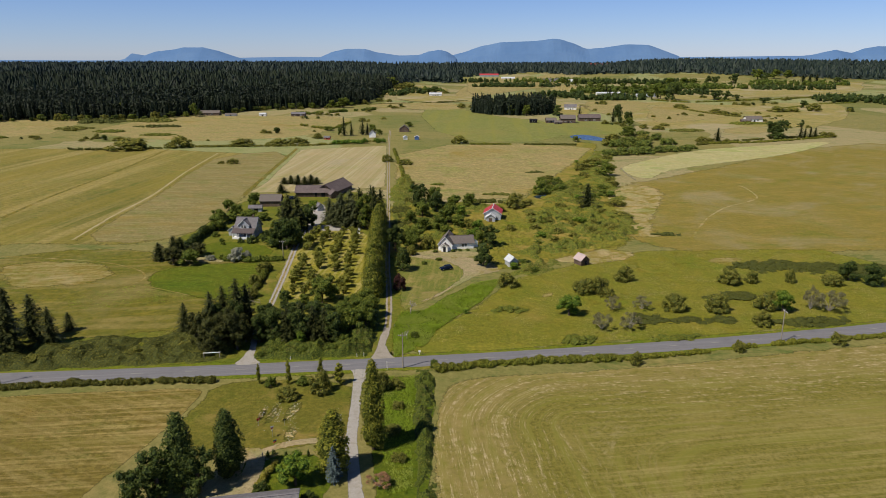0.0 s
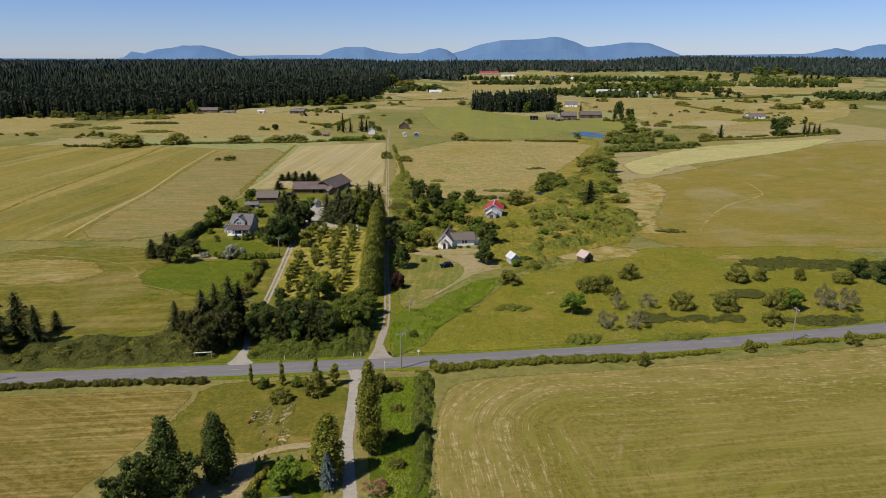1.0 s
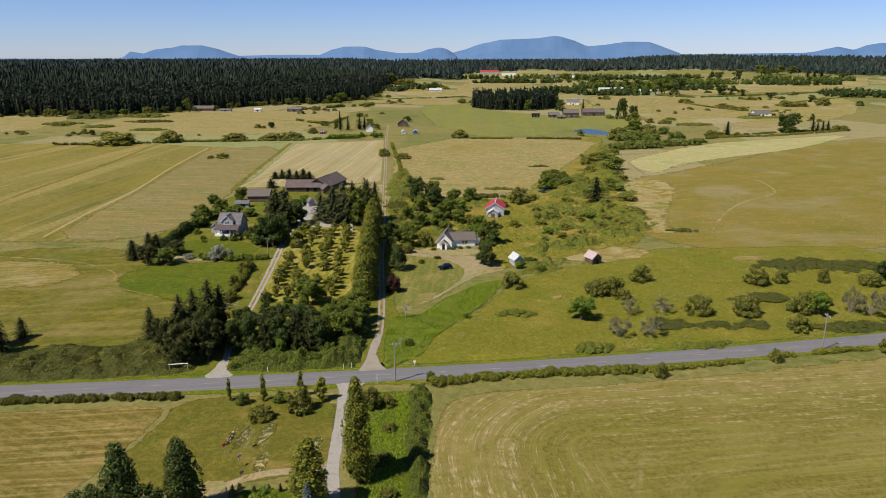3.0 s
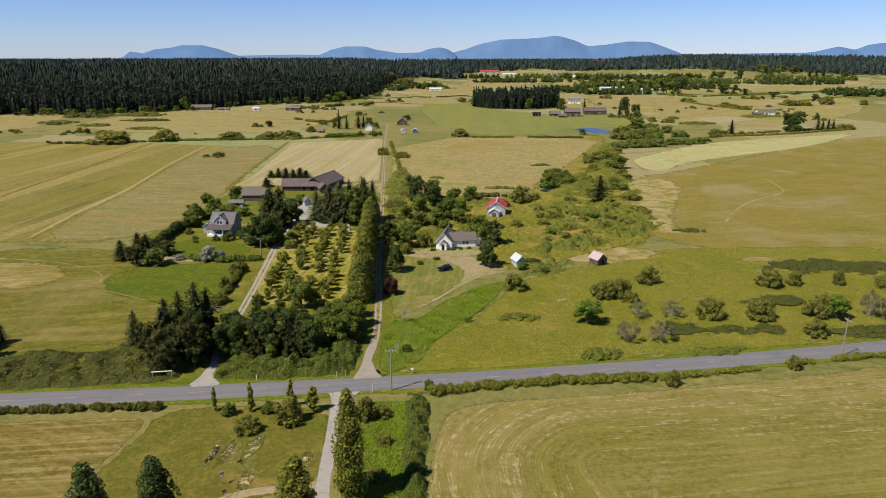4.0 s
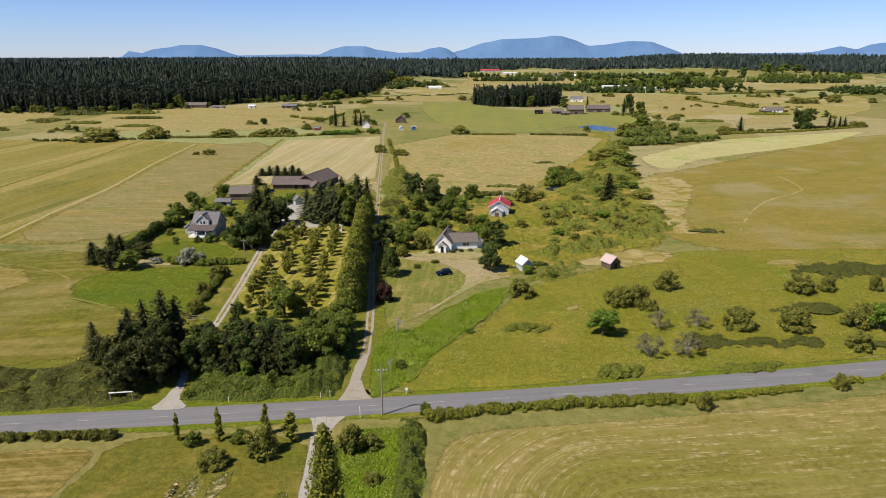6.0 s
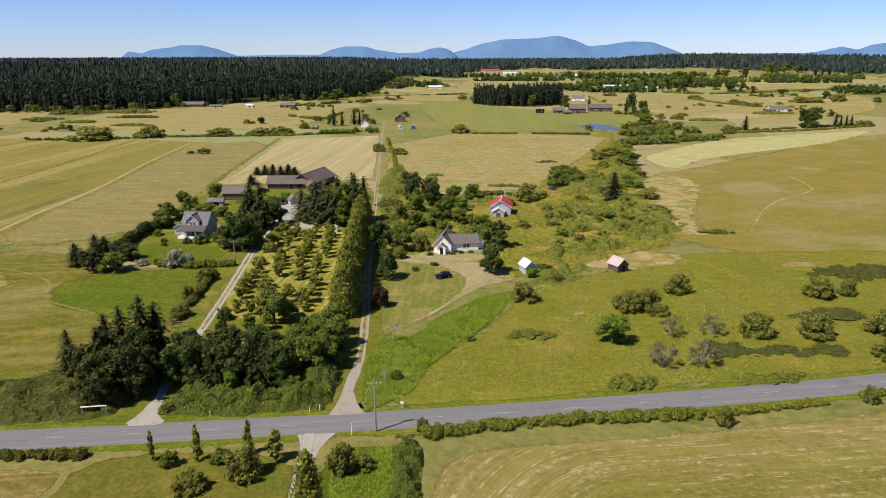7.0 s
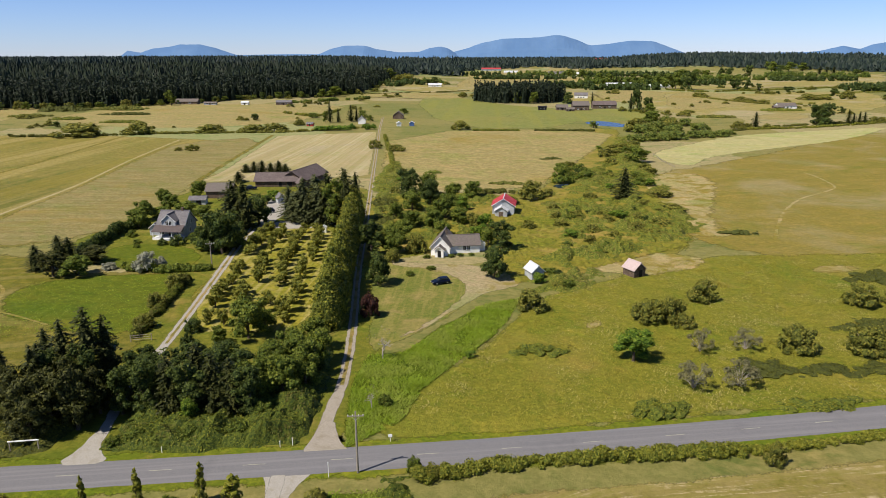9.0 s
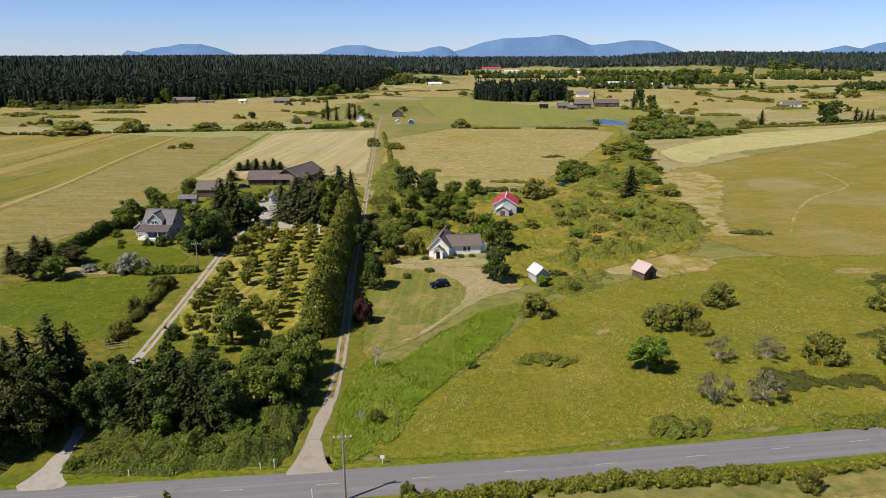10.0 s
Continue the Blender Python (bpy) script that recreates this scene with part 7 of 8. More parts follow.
plants("far_green", [(85, 879, 6.5, 11.9), (103, 869, 6.5, 13.0), (198, 742, 6.6, 8.7), (351, 1191, 11.1, 23.8), (366, 1190, 11.1, 25.6), (346, 1228, 9.4, 18.9), (304, 1464, 12.5, 18.2), (298, 1361, 10.4, 19.0), (307, 1654, 12.8, 20.7), (296, 1731, 12.0, 19.0), (355, 1406, 13.2, 17.5), (363, 1356, 11.6, 18.9), (522, 1634, 15.5, 20.5), (550, 1631, 16.8, 20.4), (587, 1663, 14.3, 18.2), (-304, 861, 7.1, 16.8), (-97, 656, 2.6, 9.5), (-69, 680, 4.9, 7.9)])
plants("far_green", [(-60, 659, 3.7, 5.8), (-144, 1008, 11.8, 13.8), (-160, 1008, 9.3, 10.7), (-132, 1448, 8.7, 13.5), (-106, 1472, 15.1, 22.9), (-149, 1452, 8.7, 15.8), (861, 1949, 20.3, 27.7), (913, 1965, 20.5, 24.8), (959, 1982, 17.2, 21.9)])
plants("far_scrub", [(332, 984, 12.3, 7.5), (495, 1054, 6.2, 5.6), (439, 922, 15.3, 8.3), (456, 921, 11.5, 6.9), (490, 930, 10.0, 12.6), (629, 1209, 4.1, 4.7), (697, 1204, 7.1, 5.6), (356, 858, 8.5, 5.8), (355, 916, 10.6, 5.5), (357, 895, 9.6, 4.7), (222, 597, 7.1, 6.8), (230, 600, 5.2, 4.3), (243, 596, 3.8, 4.7), (347, 636, 5.1, 6.4), (354, 636, 5.1, 5.5), (235, 740, 5.4, 3.3), (301, 879, 3.6, 4.0), (206, 716, 5.8, 5.3)])
plants("far_scrub", [(217, 704, 7.4, 5.2), (-114, 632, 6.0, 5.5), (-155, 881, 6.5, 4.0), (-113, 632, 4.0, 6.4), (5, 1371, 8.2, 6.4), (-69, 993, 6.6, 3.8), (-58, 1004, 5.0, 3.8), (-70, 825, 4.7, 3.1), (-100, 938, 5.5, 4.3), (203, 945, 3.9, 3.6), (253, 845, 3.5, 3.2), (264, 819, 3.4, 3.7), (-76, 1480, 21.6, 16.1), (-89, 1466, 15.1, 13.7)])
for i, (x, y, rx, ry, h) in enumerate([(-330, 690, 20, 8, 2.2), (-300, 740, 26, 9, 2.0), (-380, 720, 22, 10, 2.2), (-270, 660, 18, 7, 2.0), (-390, 790, 34, 14, 5.0), (-330, 800, 30, 13, 5.0), (-420, 640, 22, 8, 2.0),
                                       (60, 445, 6, 3, 1.0), (30, 372, 9, 3.5, 1.0), (-2, 402, 5, 3, 1.0), (95, 285, 7, 2.4, 0.9), (240, 690, 20, 8, 2.2), (330, 760, 24, 9, 2.2)]):
    thicket("field_scrub", (x, y), rx, ry, h, ("bramble", "bracken", "leaf_olive")[i % 3], int(min(2600, rx * ry * 7)), 0.5 if y > 500 else 0.25, "patch of low scrub in dry grassland", seed=400 + i)
rng_s = np.random.default_rng(77)
for x0, x1, y0, y1, n, big in ((170, 420, 640, 900, 26, 3.6), (250, 640, 900, 1300, 34, 5.0), (-440, -150, 610, 690, 14, 3.4), (-200, -70, 640, 900, 14, 3.6), (-130, 60, 1000, 1400, 14, 6.0), (60, 260, 980, 1250, 12, 6.0)):
    cx, cy = 0.0, 0.0
    for i in range(n):
        if i % 3 == 0:
            cx, cy = rng_s.uniform(x0, x1), rng_s.uniform(y0, y1)
        px, py = cx + rng_s.normal(0, 12), cy + rng_s.normal(0, 5)
        r = big * rng_s.uniform(0.5, 1.3)
        plant("far_scrub" if i % 4 else "far_bush", px, py, r, r * rng_s.uniform(0.8, 1.3), i, terrain(px, py))



# ---- buildings ----
def slope_roof(bm, w, d0, d1, eave, ridge, over, thick, side):
    """One roof slope with thickness; the ridge runs along y."""
    run = w / 2
    drop = (ridge - eave) / run * over
    x_e, z_e = side * (run + over), eave - drop
    pts = [(0, ridge), (x_e, z_e)]
    for (xa, za), (xb, zb) in (((0, ridge), (x_e, z_e)),):
        v = [bm.verts.new(p) for p in ((xa, d0, za), (xb, d0, zb), (xb, d1, zb), (xa, d1, za), (xa, d0, za + thick), (xb, d0, zb + thick), (xb, d1, zb + thick), (xa, d1, za + thick))]
        for f in ((0, 1, 2, 3), (7, 6, 5, 4), (0, 4, 5, 1), (1, 5, 6, 2), (2, 6, 7, 3), (3, 7, 4, 0)):
            bm.faces.new([v[i] for i in f])
    return bm


def gable_walls(w, d, eave, ridge, base=0.0):
    bm = bmesh.new()
    prof_ = ((-w / 2, base), (w / 2, base), (w / 2, eave), (0, ridge), (-w / 2, eave))
    a = [bm.verts.new((x, -d / 2, z)) for x, z in prof_]
    b = [bm.verts.new((x, d / 2, z)) for x, z in prof_]
    bm.faces.new(a)
    bm.faces.new(b[::-1])
    for i in range(5):
        bm.faces.new((a[i], b[i], b[(i + 1) % 5], a[(i + 1) % 5]))
    return bm


def window_on(parent, m, w, h, name="window", frame_mat="trim"):
    """A window set on a wall: m maps its own plane (x along the wall, z up, -y outwards)."""
    bm = bmesh.new()
    t = 0.09
    for x0, x1, z0, z1 in ((-w / 2, w / 2, -t, 0), (-w / 2, w / 2, h, h + t), (-w / 2 - t, -w / 2, -t, h + t), (w / 2, w / 2 + t, -t, h + t), (-0.025, 0.025, 0, h)):
        box(bm, x0, x1, -0.07, 0.02, z0, z1, m)
    win = part(name, bm, M[frame_mat], parent)
    part("pane", box(bmesh.new(), -w / 2, w / 2, -0.03, 0.015, 0, h, m), M["glass"], win, "dark window glass")
    return win


def door_on(parent, m, w, h, material="brown_wall"):
    bm = box(bmesh.new(), -w / 2, w / 2, -0.05, 0.02, 0, h, m)
    dr = part("door", bm, M[material], parent)
    part("handle", box(bmesh.new(), w / 2 - 0.16, w / 2 - 0.08, -0.11, -0.05, 1.0, 1.08, m), M["steel"], dr)
    return dr


def face(side, w, d):
    """The pose of a wall of a house: front is -y, back +y, right +x, left -x."""
    return {"front": pose(0, -d / 2, 0), "back": pose(0, d / 2, 0, 0, 0, 180), "right": pose(w / 2, 0, 0, 0, 0, 90), "left": pose(-w / 2, 0, 0, 0, 0, -90)}[side]


def block(house, w, d, eave, ridge, wall, roof, at=(0, 0), turn=0.0, over=0.4, windows=(), doors=(), ribs=0, ridge_mat=None, boards=True):
    """One gabled block of a house, its parts under the house: walls, two roof slopes, ridge cap, bargeboards, windows, doors."""
    m = pose(at[0], at[1], 0, 0, 0, turn)

    def add(name, bm, mat_, label="", under=None):
        bmesh.ops.transform(bm, matrix=m, verts=bm.verts)
        return part(name, bm, mat_, under or house, label)

    add("wall", gable_walls(w, d, eave, ridge - 0.04), M[wall])
    for side in (-1, 1):
        sl = add("roof", slope_roof(bmesh.new(), w, -d / 2 - over, d / 2 + over, eave, ridge, over, 0.14, side), M[roof])
        if ribs:
            run = math.hypot(w / 2, ridge - eave)
            for i in range(ribs):
                y = -d / 2 - over + (d + 2 * over) * (i + 0.5) / ribs
                add("roof_rib", slope_roof(bmesh.new(), w, y - 0.04, y + 0.04, eave + 0.14, ridge + 0.14, over, 0.05, side), M[roof], under=sl)
    add("ridge_cap", box(bmesh.new(), -0.16, 0.16, -d / 2 - over - 0.02, d / 2 + over + 0.02, ridge + 0.09, ridge + 0.2), M[ridge_mat or roof])
    if boards:
        for y in (-d / 2 - over - 0.03, d / 2 + over):
            for side in (-1, 1):
                add("bargeboard", slope_roof(bmesh.new(), w, y, y + 0.03, eave - 0.12, ridge - 0.12, over, 0.2, side), M["trim"])
    for side, u, z, ww, hh in windows:
        window_on(house, m @ face(side, w, d) @ pose(u, 0, z), ww, hh)
    for side, u, ww, hh, mt in doors:
        door_on(house, m @ face(side, w, d) @ pose(u, 0, 0.05), ww, hh, mt)


def house_at(name, x, y, turn, label, category="house", group="", z=0.0):
    h = new(name)
    h.matrix_basis = pose(x, y, z, 0, 0, turn)
    h.empty_display_size = 1
    return tagged(h, label, category, group)


def post(bm, x, y, z0, z1, r):
    return box(bm, x - r, x + r, y - r, y + r, z0, z1)


# white cottage: a front gable wing with a porch, and a long side wing
cottage = house_at("cottage", 1.6, 265.0, 8, "white board cottage with brown shingle roofs")
block(cottage, 5.4, 10.5, 2.7, 5.6, "white_wall", "brown_shingle", at=(0.9, 0.9), turn=-17, windows=(("left", -1.5, 1.0, 0.9, 1.2), ("left", 1.8, 1.0, 0.9, 1.2)), doors=())
block(cottage, 5.2, 8.6, 2.5, 4.7, "white_wall", "brown_shingle", at=(6.6, 0.2), turn=90, windows=(("left", 0.0, 0.9, 0.8, 1.3), ("left", 1.1, 0.9, 0.8, 1.3)))
block(cottage, 2.4, 1.8, 2.3, 3.2, "white_wall", "brown_shingle", at=(-0.9, -5.0), turn=-17, over=0.35, doors=(("front", 0.0, 0.95, 1.95, "black_paint"),))
block(cottage, 2.2, 2.4, 2.0, 2.5, "white_wall", "pale_roof", at=(11.8, 0.6), over=0.15, boards=False)
part("chimney", box(bmesh.new(), 1.6, 2.2, 1.2, 1.8, 3.2, 6.0), M["brown_wall"], cottage, "brick chimney")

# barn with a red roof and a lean-to
red_barn = house_at("red_roofed_barn", 23.9, 315.5, -8, "small grey barn with a red metal roof", "barn")
block(red_barn, 7.6, 9.0, 3.6, 6.0, "grey_wall", "red_roof", over=0.5, ribs=9, ridge_mat="pale_roof")
block(red_barn, 4.2, 3.6, 2.3, 3.6, "grey_wall", "pale_roof", at=(-0.6, -6.0), over=0.4, doors=(("front", 0.0, 1.6, 1.9, "brown_wall"),), boards=False)

# sheds
white_shed = house_at("garden_shed", 25.4, 241.0, 20, "small white shed with a pale metal roof", "shed")
block(white_shed, 3.2, 4.2, 2.3, 3.7, "grey_wall", "pale_roof", over=0.35, ribs=5, windows=(("front", 0.0, 0.9, 0.7, 0.8),), boards=False)
brown_shed = house_at("old_shed", 51.2, 243.0, 26, "weathered brown board shed with a pink grey roof", "shed")
block(brown_shed, 3.6, 4.2, 2.1, 3.7, "brown_wall", "pink_roof", over=0.35, ribs=6, doors=(("front", 0.3, 1.0, 1.8, "black_paint"),), boards=False)
for i in range(9):
    part("board", box(bmesh.new(), -1.75 + i * 0.4, -1.42 + i * 0.4, -2.14, -2.11, 0.1, 2.0), M["brown_wall"], brown_shed)

# two storey house with dormer and porch
grey_house = house_at("farmhouse", -81.8, 285.4, -4, "grey shingled farmhouse with a dormer and a deep porch")
block(grey_house, 9.6, 8.4, 3.4, 7.6, "grey_wall", "shingle", at=(0, 0.6), turn=90, over=0.5, windows=(("front", -1.4, 3.6, 0.9, 1.3), ("front", 1.2, 3.6, 0.9, 1.3), ("front", 0, 1.0, 1.2, 1.3)))
block(grey_house, 4.4, 5.2, 5.4, 7.4, "grey_wall", "shingle", at=(-0.3, -1.6), over=0.35, windows=(("front", -0.55, 4.1, 0.8, 1.2), ("front", 0.55, 4.1, 0.8, 1.2)))
bm = bmesh.new()
v = [bm.verts.new(p) for p in ((-4.7, -7.2, 2.5), (4.7, -7.2, 2.5), (4.7, -4.0, 3.9), (-4.7, -4.0, 3.9), (-4.7, -7.2, 2.64), (4.7, -7.2, 2.64), (4.7, -4.0, 4.04), (-4.7, -4.0, 4.04))]
for f in ((0, 1, 2, 3), (7, 6, 5, 4), (0, 4, 5, 1), (1, 5, 6, 2), (2, 6, 7, 3), (3, 7, 4, 0)):
    bm.faces.new([v[i] for i in f])
part("porch_roof", bm, M["dark_shingle"], grey_house, "dark shingle porch roof")
part("porch_floor", box(bmesh.new(), -4.5, 4.5, -7.1, -4.22, 0.0, 0.6), M["white_wall"], grey_house)
for x in (-4.3, -1.6, 1.6, 4.3):
    part("porch_post", post(bmesh.new(), x, -6.9, 0.6, 2.55, 0.1), M["trim"], grey_house)
part("steps", box(box(bmesh.new(), -1.0, 1.0, -8.0, -7.12, 0, 0.22), -1.0, 1.0, -7.6, -7.12, 0.22, 0.44), M["grey_wall"], grey_house)
m_f = pose(0, -4.22, 0.6)
door_on(grey_house, m_f, 1.0, 2.0, "dark_shingle")
for x in (-2.6, 2.6):
    window_on(grey_house, pose(x, -4.22, 1.2), 1.4, 1.2)
block(grey_house, 3.4, 4.0, 2.5, 3.8, "grey_wall", "shingle", at=(-6.3, 0.5), over=0.3)
part("chimney", box(bmesh.new(), 2.0, 2.7, 0.4, 1.1, 5.5, 8.6), M["brown_wall"], grey_house, "brick chimney")

# brown barn: a long low wing and a tall cross wing
big_barn = house_at("brown_barn", -69.5, 371.0, 0, "long brown board barn with brown metal roofs", "barn")
block(big_barn, 9.5, 17.5, 2.7, 5.4, "brown_wall", "barn_roof", at=(-0.2, 0.0), turn=90, over=0.7, ribs=17, doors=(("left", 6.0, 2.0, 2.2, "black_paint"), ("left", 2.0, 1.2, 2.1, "black_paint")), boards=False)
for i in range(29):
    part("board", box(bmesh.new(), -8.9 + i * 0.6, -8.36 + i * 0.6, -4.79, -4.76, 0.1, 2.2), M["brown_wall"], big_barn)
block(big_barn, 11.0, 22.0, 2.9, 6.3, "brown_wall", "barn_roof", at=(9.8, 8.2), turn=-17, over=0.8, ribs=20, boards=False)
block(big_barn, 4.5, 6.0, 2.4, 4.2, "brown_wall", "barn_roof", at=(11.6, -6.0), turn=24, over=0.6, boards=False)

# outbuildings near the farmhouse
shed = house_at("garden_shed", -90.8, 331.5, 3, "low grey roofed open shed", "shed")
block(shed, 3.4, 6.0, 2.0, 3.0, "grey_wall", "shingle", turn=90, over=0.4, doors=(("left", 0.5, 2.0, 1.6, "black_paint"),), boards=False)
shop = house_at("workshop", -86.5, 346.0, 2, "brown grey workshop with a broad shingle roof", "shed")
block(shop, 8.0, 10.0, 3.0, 5.4, "brown_wall", "brown_shingle", turn=90, over=0.5, boards=False)
small = house_at("pump_house", -60.0, 333.5, 30, "small blue grey shed beside the gravel yard", "shed")
block(small, 3.0, 3.4, 2.2, 3.6, "grey_wall", "shingle", over=0.35, windows=(("front", 0, 0.9, 0.6, 0.8),), boards=False)
cabin = house_at("hut", -35.7, 287.7, 0, "small white box hut at the end of the orchard", "shed")
block(cabin, 1.8, 2.0, 1.7, 2.1, "white_wall", "pale_roof", over=0.1, boards=False)
south_house = house_at("bungalow", -30.2, 99.2, 10, "low house with a grey shingle roof", "house")
block(south_house, 8.0, 14.0, 2.5, 4.4, "white_wall", "shingle", turn=90, over=0.6, windows=(("right", 2, 1.0, 1.2, 1.1), ("right", -3, 1.0, 1.2, 1.1)))

# far farm buildings: x, y, turn, width, depth, eave, ridge, wall, roof, words
FAR = [
    (-38.3, 690, 0, 9, 9, 3.0, 6.4, "brown_wall", "brown_shingle", "far brown farmhouse by the lane"),
    (-33.6, 624, 10, 3.4, 3.6, 2.4, 3.4, "white_wall", "pale_roof", "far small white shed"),
    (-23.4, 624, 0, 3.6, 4.0, 2.6, 3.6, "blue_paint", "pale_roof", "far small blue and white shed"),
    (-65.1, 643.3, 5, 6, 7, 3.6, 6.4, "white_wall", "shingle", "far white cottage beside tall trees"),
    (-103.9, 626.0, 80, 3, 5, 2.0, 3.0, "red_paint", "shingle", "far low red painted shed"),
    (-178.9, 867.9, 90, 8, 17, 3.0, 5.0, "brown_wall", "shingle", "far dark shed at the field edge"),
    (-295.9, 883.3, 90, 10, 30, 3.2, 6.0, "brown_wall", "brown_shingle", "far long house under the forest"),
    (-223.8, 870.2, 90, 5, 8, 2.6, 4.0, "white_wall", "pale_roof", "far white shed under the forest"),
    (-263.8, 872.3, 90, 5, 14, 2.0, 3.2, "grey_wall", "brown_shingle", "far low shed under the forest"),
    (-547.9, 1045.0, 90, 8, 18, 3.5, 6.0, "grey_wall", "shingle", "far grey house before the forest"),
    (119.8, 778.9, 90, 8, 11, 3.0, 5.4, "brown_wall", "brown_shingle", "far brown farm shed"),
    (138.1, 778.1, 90, 11, 16, 5.0, 8.6, "brown_wall", "brown_shingle", "far tall brown barn with a lean-to"),
    (125.6, 764.1, 90, 5, 8, 2.2, 3.6, "brown_wall", "brown_shingle", "far low brown shed"),
    (166.4, 799.7, 90, 11, 24, 4.0, 7.4, "brown_wall", "barn_roof", "far long brown barn"),
    (100.4, 779.8, 90, 4, 8, 3.0, 4.0, "black_paint", "black_paint", "far dark hay shed"),
    (128.1, 942.9, 90, 12, 18, 3.6, 7.4, "grey_wall", "shingle", "far grey house before the firs"),
    (174.0, 963.2, 80, 10, 16, 4.2, 7.2, "white_wall", "shingle", "far white barn with a grey roof"),
    (349.5, 790.9, 90, 10, 18, 3.2, 5.6, "white_wall", "brown_shingle", "far white house with a brown roof"),
    (335.3, 776.4, 90, 6, 10, 2.6, 4.0, "brown_wall", "brown_shingle", "far brown board shed beside a house"),
    (307.7, 1318.2, 90, 9, 46, 3.2, 5.0, "white_wall", "pale_roof", "far long white building"),
    (357.5, 1248.1, 90, 10, 34, 3.2, 5.4, "grey_wall", "pale_roof", "far long pale roofed building"),
    (319.3, 1251.2, 90, 10, 20, 3.2, 5.4, "blue_paint", "blue_paint", "far blue roofed building"),
    (338.8, 1893.4, 90, 14, 40, 4.0, 8.0, "white_wall", "pale_roof", "far white farm building"),
    (286.6, 1900.1, 90, 14, 40, 5.0, 10.0, "grey_wall", "shingle", "far grey farm building"),
    (-14.6, 1278.2, 90, 8, 22, 3.5, 6.0, "white_wall", "pale_roof", "far white house by trees"),
    (145.0, 2280.4, 90, 16, 60, 5.0, 9.0, "grey_wall", "red_roof", "far red roofed building"),
    (603.9, 2730.8, 90, 20, 90, 8.0, 14.0, "grey_wall", "red_roof", "far large red roofed building"),
    (703.6, 2711.6, 90, 20, 90, 6.0, 10.0, "white_wall", "shingle", "far long grey roofed building"),
    (193.0, 2137.9, 90, 14, 40, 4.0, 7.0, "white_wall", "pale_roof", "far pale building among trees"),
]
for x, y, turn, w, d, eave, ridge, wall, roof, words in FAR:
    hs = house_at("farm_building", x, y, turn, words, "building", z=terrain(x, y))
    block(hs, w, d, eave, ridge, wall, roof, over=0.5, boards=False, windows=(("left", -d * 0.2, 1.0, d * 0.09, 1.2), ("left", d * 0.2, 1.0, d * 0.09, 1.2)), doors=(("left", 0.0, min(1.6, d * 0.2), 2.0, "black_paint"),))


# ---- vehicle ----
def suv(x, y, turn, paint, label, scale=1.0):
    """An estate car: body with sloping ends, glasshouse, four wheels, lamps."""
    car = new("car")
    car.matrix_basis = pose(x, y, 0.12, 0, 0, turn) @ Matrix.Diagonal((scale, scale, scale, 1))

    def loft(sections):
        bm = bmesh.new()
        rings = [[bm.verts.new(p) for p in ((xx, -hw * 0.96, z0), (xx, -hw, (z0 + z1) / 2), (xx, -hw * 0.9, z1), (xx, hw * 0.9, z1), (xx, hw, (z0 + z1) / 2), (xx, hw * 0.96, z0))] for xx, hw, z0, z1 in sections]
        for a, b in zip(rings, rings[1:]):
            for i in range(6):
                bm.faces.new((a[i], b[i], b[(i + 1) % 6], a[(i + 1) % 6]))
        bm.faces.new(rings[0])
        bm.faces.new(rings[-1][::-1])
        return bm

    part("body", loft([(-2.3, 0.8, 0.5, 0.85), (-2.2, 0.9, 0.35, 1.0), (-1.2, 0.93, 0.3, 1.05), (0.9, 0.93, 0.3, 1.05), (1.9, 0.9, 0.33, 0.95), (2.25, 0.82, 0.4, 0.8), (2.32, 0.75, 0.45, 0.7)]), M[paint], car)
    part("window", loft([(-2.1, 0.78, 1.0, 1.02), (-1.75, 0.76, 1.04, 1.5), (0.2, 0.76, 1.04, 1.55), (1.05, 0.76, 1.04, 1.06)]), M["glass"], car, "dark tinted glass")
    part("roof", loft([(-1.8, 0.66, 1.49, 1.56), (-0.8, 0.7, 1.53, 1.62), (0.2, 0.66, 1.53, 1.6), (0.45, 0.62, 1.46, 1.5)]), M[paint], car)
    for sx in (-1.4, 1.4):
        for sy in (-0.86, 0.86):
            bm = bmesh.new()
            bmesh.ops.create_cone(bm, cap_ends=True, segments=16, radius1=0.35, radius2=0.35, depth=0.22, matrix=pose(sx, sy, 0.35, 90, 0, 0))
            wheel = part("wheel", bm, M["rubber"], car)
            bm = bmesh.new()
            bmesh.ops.create_cone(bm, cap_ends=True, segments=12, radius1=0.21, radius2=0.18, depth=0.25, matrix=pose(sx, sy, 0.35, 90, 0, 0))
            part("rim", bm, M["steel"], wheel)
    for sy in (-0.6, 0.6):
        part("headlight", box(bmesh.new(), 2.24, 2.335, sy - 0.14, sy + 0.14, 0.58, 0.7), M["trim"], car)
        part("tail_light", box(bmesh.new(), -2.33, -2.2, sy - 0.1, sy + 0.1, 0.7, 0.9), M["red_paint"], car)
    return tagged(car, label, "car")


suv(1.8, 236.2, 205, "car_paint", "dark blue estate car parked on the lawn")
suv(-60.5, 316.0, 200, "car_paint", "dark car parked in the shade of trees")
suv(-78.5, 360.0, 20, "car_paint", "dark car parked beside the brown barn")


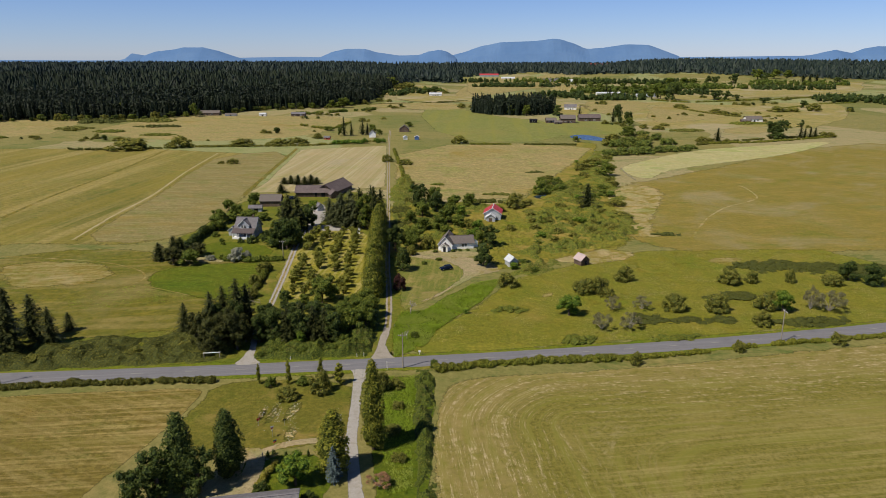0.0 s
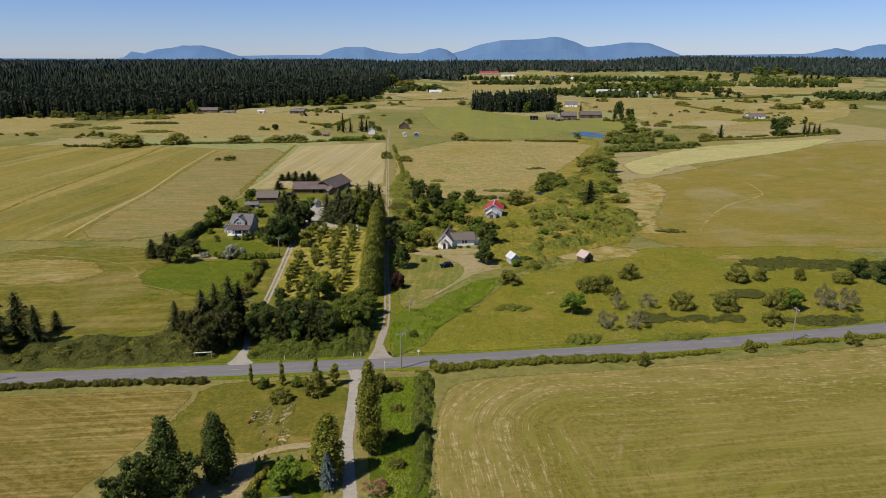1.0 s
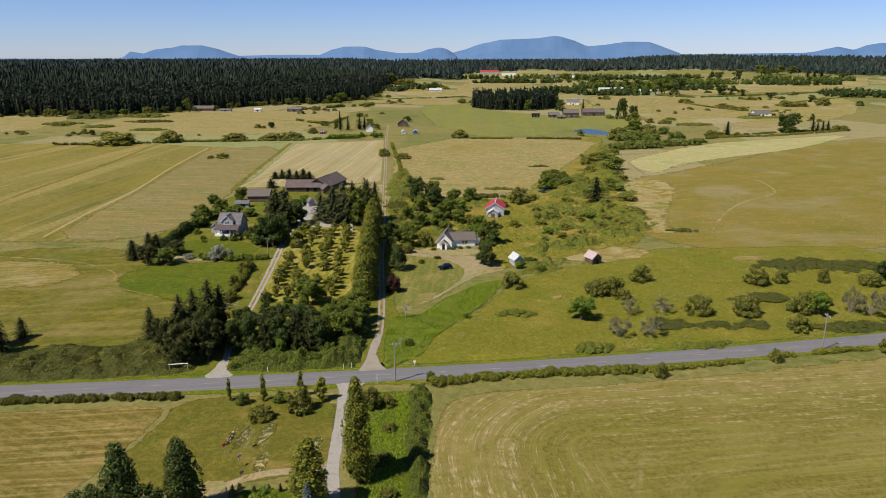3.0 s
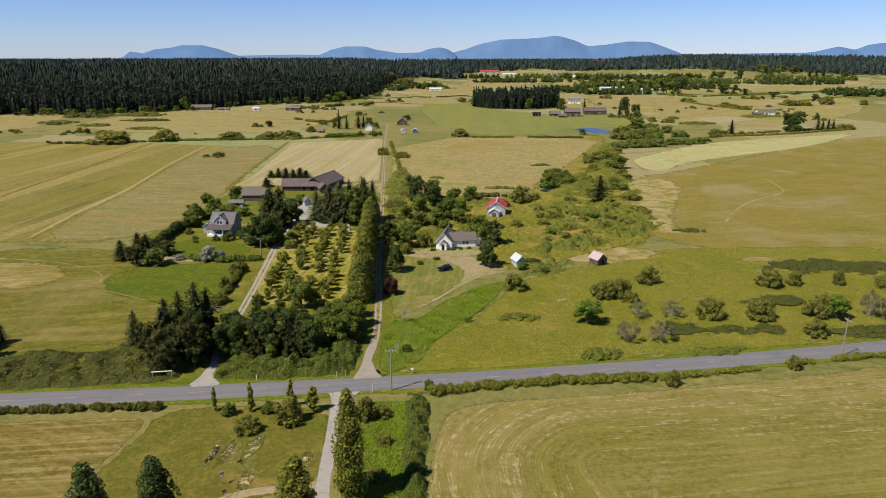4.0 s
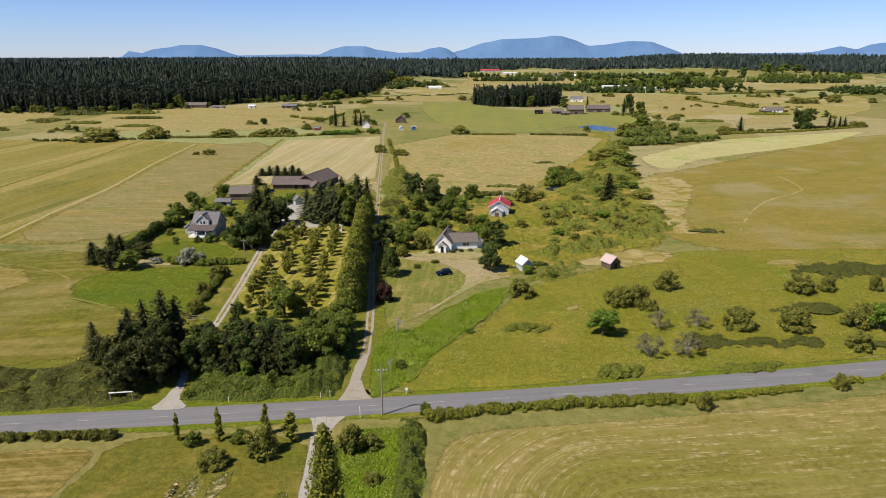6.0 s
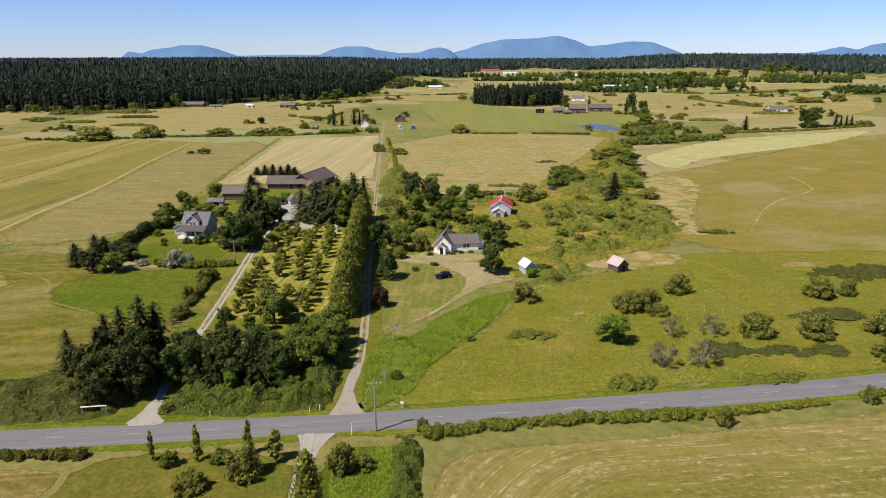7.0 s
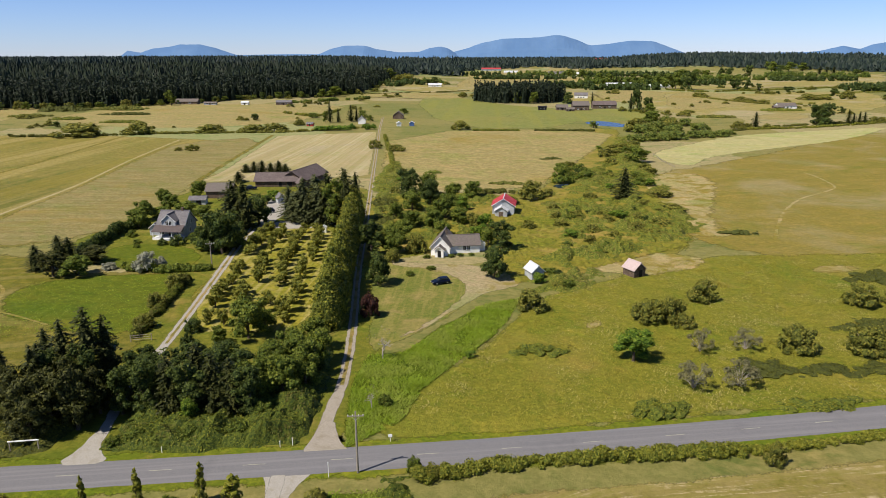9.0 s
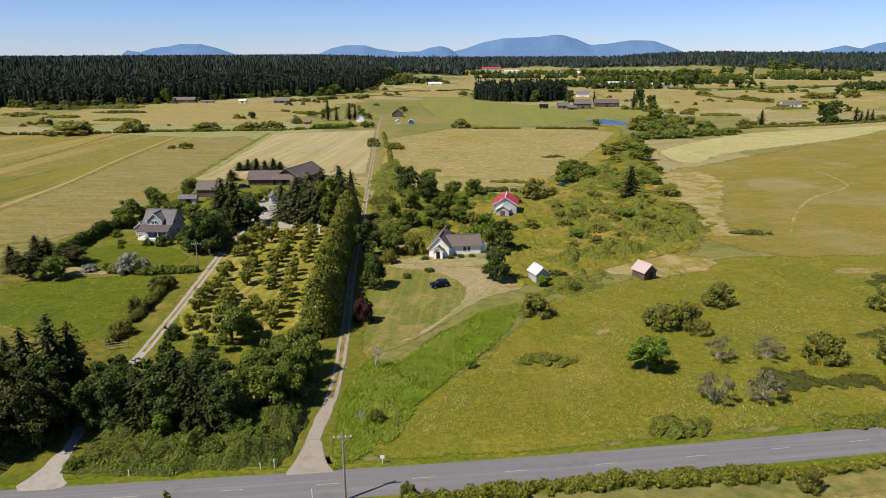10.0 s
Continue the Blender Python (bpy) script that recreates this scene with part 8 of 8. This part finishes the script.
# ---- poles, posts and small things ----
def utility_pole(x, y, h, turn, label):
    p = new("utility_pole")
    p.matrix_basis = pose(x, y, 0, 0, 0, turn)
    part("shaft", tube(bmesh.new(), [(0, 0, -0.2), (0, 0, h * 0.5), (0, 0, h)], [0.17, 0.145, 0.11], 9), M["pole_wood"], p)
    part("crossarm", box(bmesh.new(), -1.1, 1.1, -0.17, -0.05, h - 0.75, h - 0.6), M["pole_wood"], p)
    for s in (-1, 1):
        part("brace", tube(bmesh.new(), [(s * 0.6, -0.14, h - 0.7), (0, -0.14, h - 1.3)], [0.025, 0.025], 5), M["steel"], p)
    for ix in (-1.0, -0.4, 0.4, 1.0):
        part("insulator", tube(bmesh.new(), [(ix, -0.11, h - 0.6), (ix, -0.11, h - 0.5), (ix, -0.11, h - 0.4)], [0.035, 0.07, 0.04], 7), M["trim"], p)
    return tagged(p, label, "utility pole", "utility poles")


utility_pole(-8.9, 156.6, 9.3, 6, "grey wooden utility pole with a crossarm")
utility_pole(90.6, 172.4, 9.2, 96, "tall pale wooden utility pole beside the road")
utility_pole(-102.4, 148.6, 8.5, 6, "wooden utility pole beside the road")
utility_pole(-58.9, 249.4, 7.5, 20, "dark wooden pole beside the driveway")

goal = new("timber_frame")
goal.matrix_basis = pose(-57.2, 161.8, 0, 0, 0, 8)
for gx in (-1.9, 1.9):
    part("post", post(bmesh.new(), gx, 0, -0.1, 1.75, 0.07), M["pole_wood"], goal)
part("beam", box(bmesh.new(), -2.1, 2.1, -0.07, 0.07, 1.7, 1.85), M["white_wall"], goal)
tagged(goal, "weathered white timber sign frame beside the road", "frame")


def marker(x, y, h, label, cap=False):
    p = new("marker_post")
    p.matrix_basis = pose(x, y, 0.05)
    part("post", post(bmesh.new(), 0, 0, -0.1, h, 0.045), M["trim"], p)
    if cap:
        part("sign", box(bmesh.new(), -0.3, 0.3, -0.09, -0.06, h - 0.5, h), M["trim"], p, "blank white sign plate")
    return tagged(p, label, "post", "roadside posts")


marker(-12.7, 155.6, 2.2, "white wooden post at the lane mouth")
marker(-5.1, 164.4, 1.2, "white marker post in the verge", True)
marker(-19.2, 163.4, 1.2, "white marker post in the verge")
marker(-20.9, 162.9, 1.0, "white marker post in the verge")
marker(-37.4, 161.4, 1.0, "white marker post in the verge")


def whirligig(x, y, h, mats, label):
    p = new("garden_whirligig")
    p.matrix_basis = pose(x, y, 0, 0, 0, 35)
    part("pole", tube(bmesh.new(), [(0, 0, -0.1), (0, 0, h)], [0.03, 0.025], 6), M["steel"], p)
    for i, mt in enumerate(mats):
        part("vane", box(bmesh.new(), -0.35, 0.35, -0.02, 0.02, h - 0.3 * i - 0.26, h - 0.3 * i, pose(0, 0, 0, 0, 0, 25 * i)), M[mt], p)
    return tagged(p, label, "garden ornament", "garden ornaments")


whirligig(-37.1, 129.4, 1.8, ("red_paint", "red_paint"), "red garden wind vane on a thin pole")
whirligig(-33.2, 125.2, 2.4, ("trim", "red_paint", "trim", "blue_paint"), "red white and blue wind banner on a pole")
whirligig(-31.9, 121.8, 1.4, ("blue_paint", "red_paint"), "blue and red garden spinner")
whirligig(-31.7, 129.4, 1.6, ("black_paint",), "dark garden wind vane")


def stones(name, spots, label, seed, mat_key="stone"):
    """Loose pale stones lying in the grass."""
    rng = np.random.default_rng(seed)
    bm = bmesh.new()
    for cx, cy, rx, ry, n in spots:
        for _ in range(n):
            x, y, s = cx + rng.normal(0, rx), cy + rng.normal(0, ry), rng.uniform(0.04, 0.10)
            bmesh.ops.create_icosphere(bm, subdivisions=1, radius=s, matrix=pose(x, y, 0.1, 0, 0, rng.uniform(0, 360)) @ Matrix.Diagonal((rng.uniform(0.8, 1.5), 1, 0.5, 1)))
    return tagged(new(name, from_bm(name, bm, M[mat_key])), label, "stones", kind="stuff")


stones("loose_stones", [(*p, 0.5, 2.0, 40) for p in [(-34.1, 133.3), (-35.1, 136.3), (-30.9, 133.3), (-31.4, 137.4), (-29.8, 126.6), (-21.2, 132.2), (-37.6, 134.3)]], "scattered pale stones and bleached clods on the lawn", 9)


def rail_fence(name, pts, h, label, rails=3):
    line = [Vector((*p, 0)) for p in pts]
    f = new(name)
    f.matrix_basis = pose(*pts[0], 0)
    for a, b in zip(line, line[1:]):
        n = max(1, int((b - a).length / 2.6))
        for i in range(n + 1):
            q = a.lerp(b, i / n) - line[0]
            part("post", post(bmesh.new(), q.x, q.y, -0.1, h, 0.07), M["pole_wood"], f)
        for r in range(rails):
            z = h * (0.3 + 0.3 * r)
            part("rail", tube(bmesh.new(), [tuple(a - line[0] + Vector((0, 0, z))), tuple(b - line[0] + Vector((0, 0, z)))], [0.045, 0.045], 4), M["pole_wood"], f)
    return tagged(f, label, "fence")


rail_fence("rail_fence", [(-59.1, 200.7), (-55.4, 201.7)], 1.5, "weathered wooden rail fence beside the driveway")
rail_fence("garden_gate_fence", [(-34.5, 114.9), (-33.3, 117.9)], 1.1, "pale rail fence round the garden")
rail_fence("field_fence", [(118.6, 458.2), (116.3, 431.3), (116.6, 414.7)], 1.2, "thin wire and post fence at the field corner", 2)
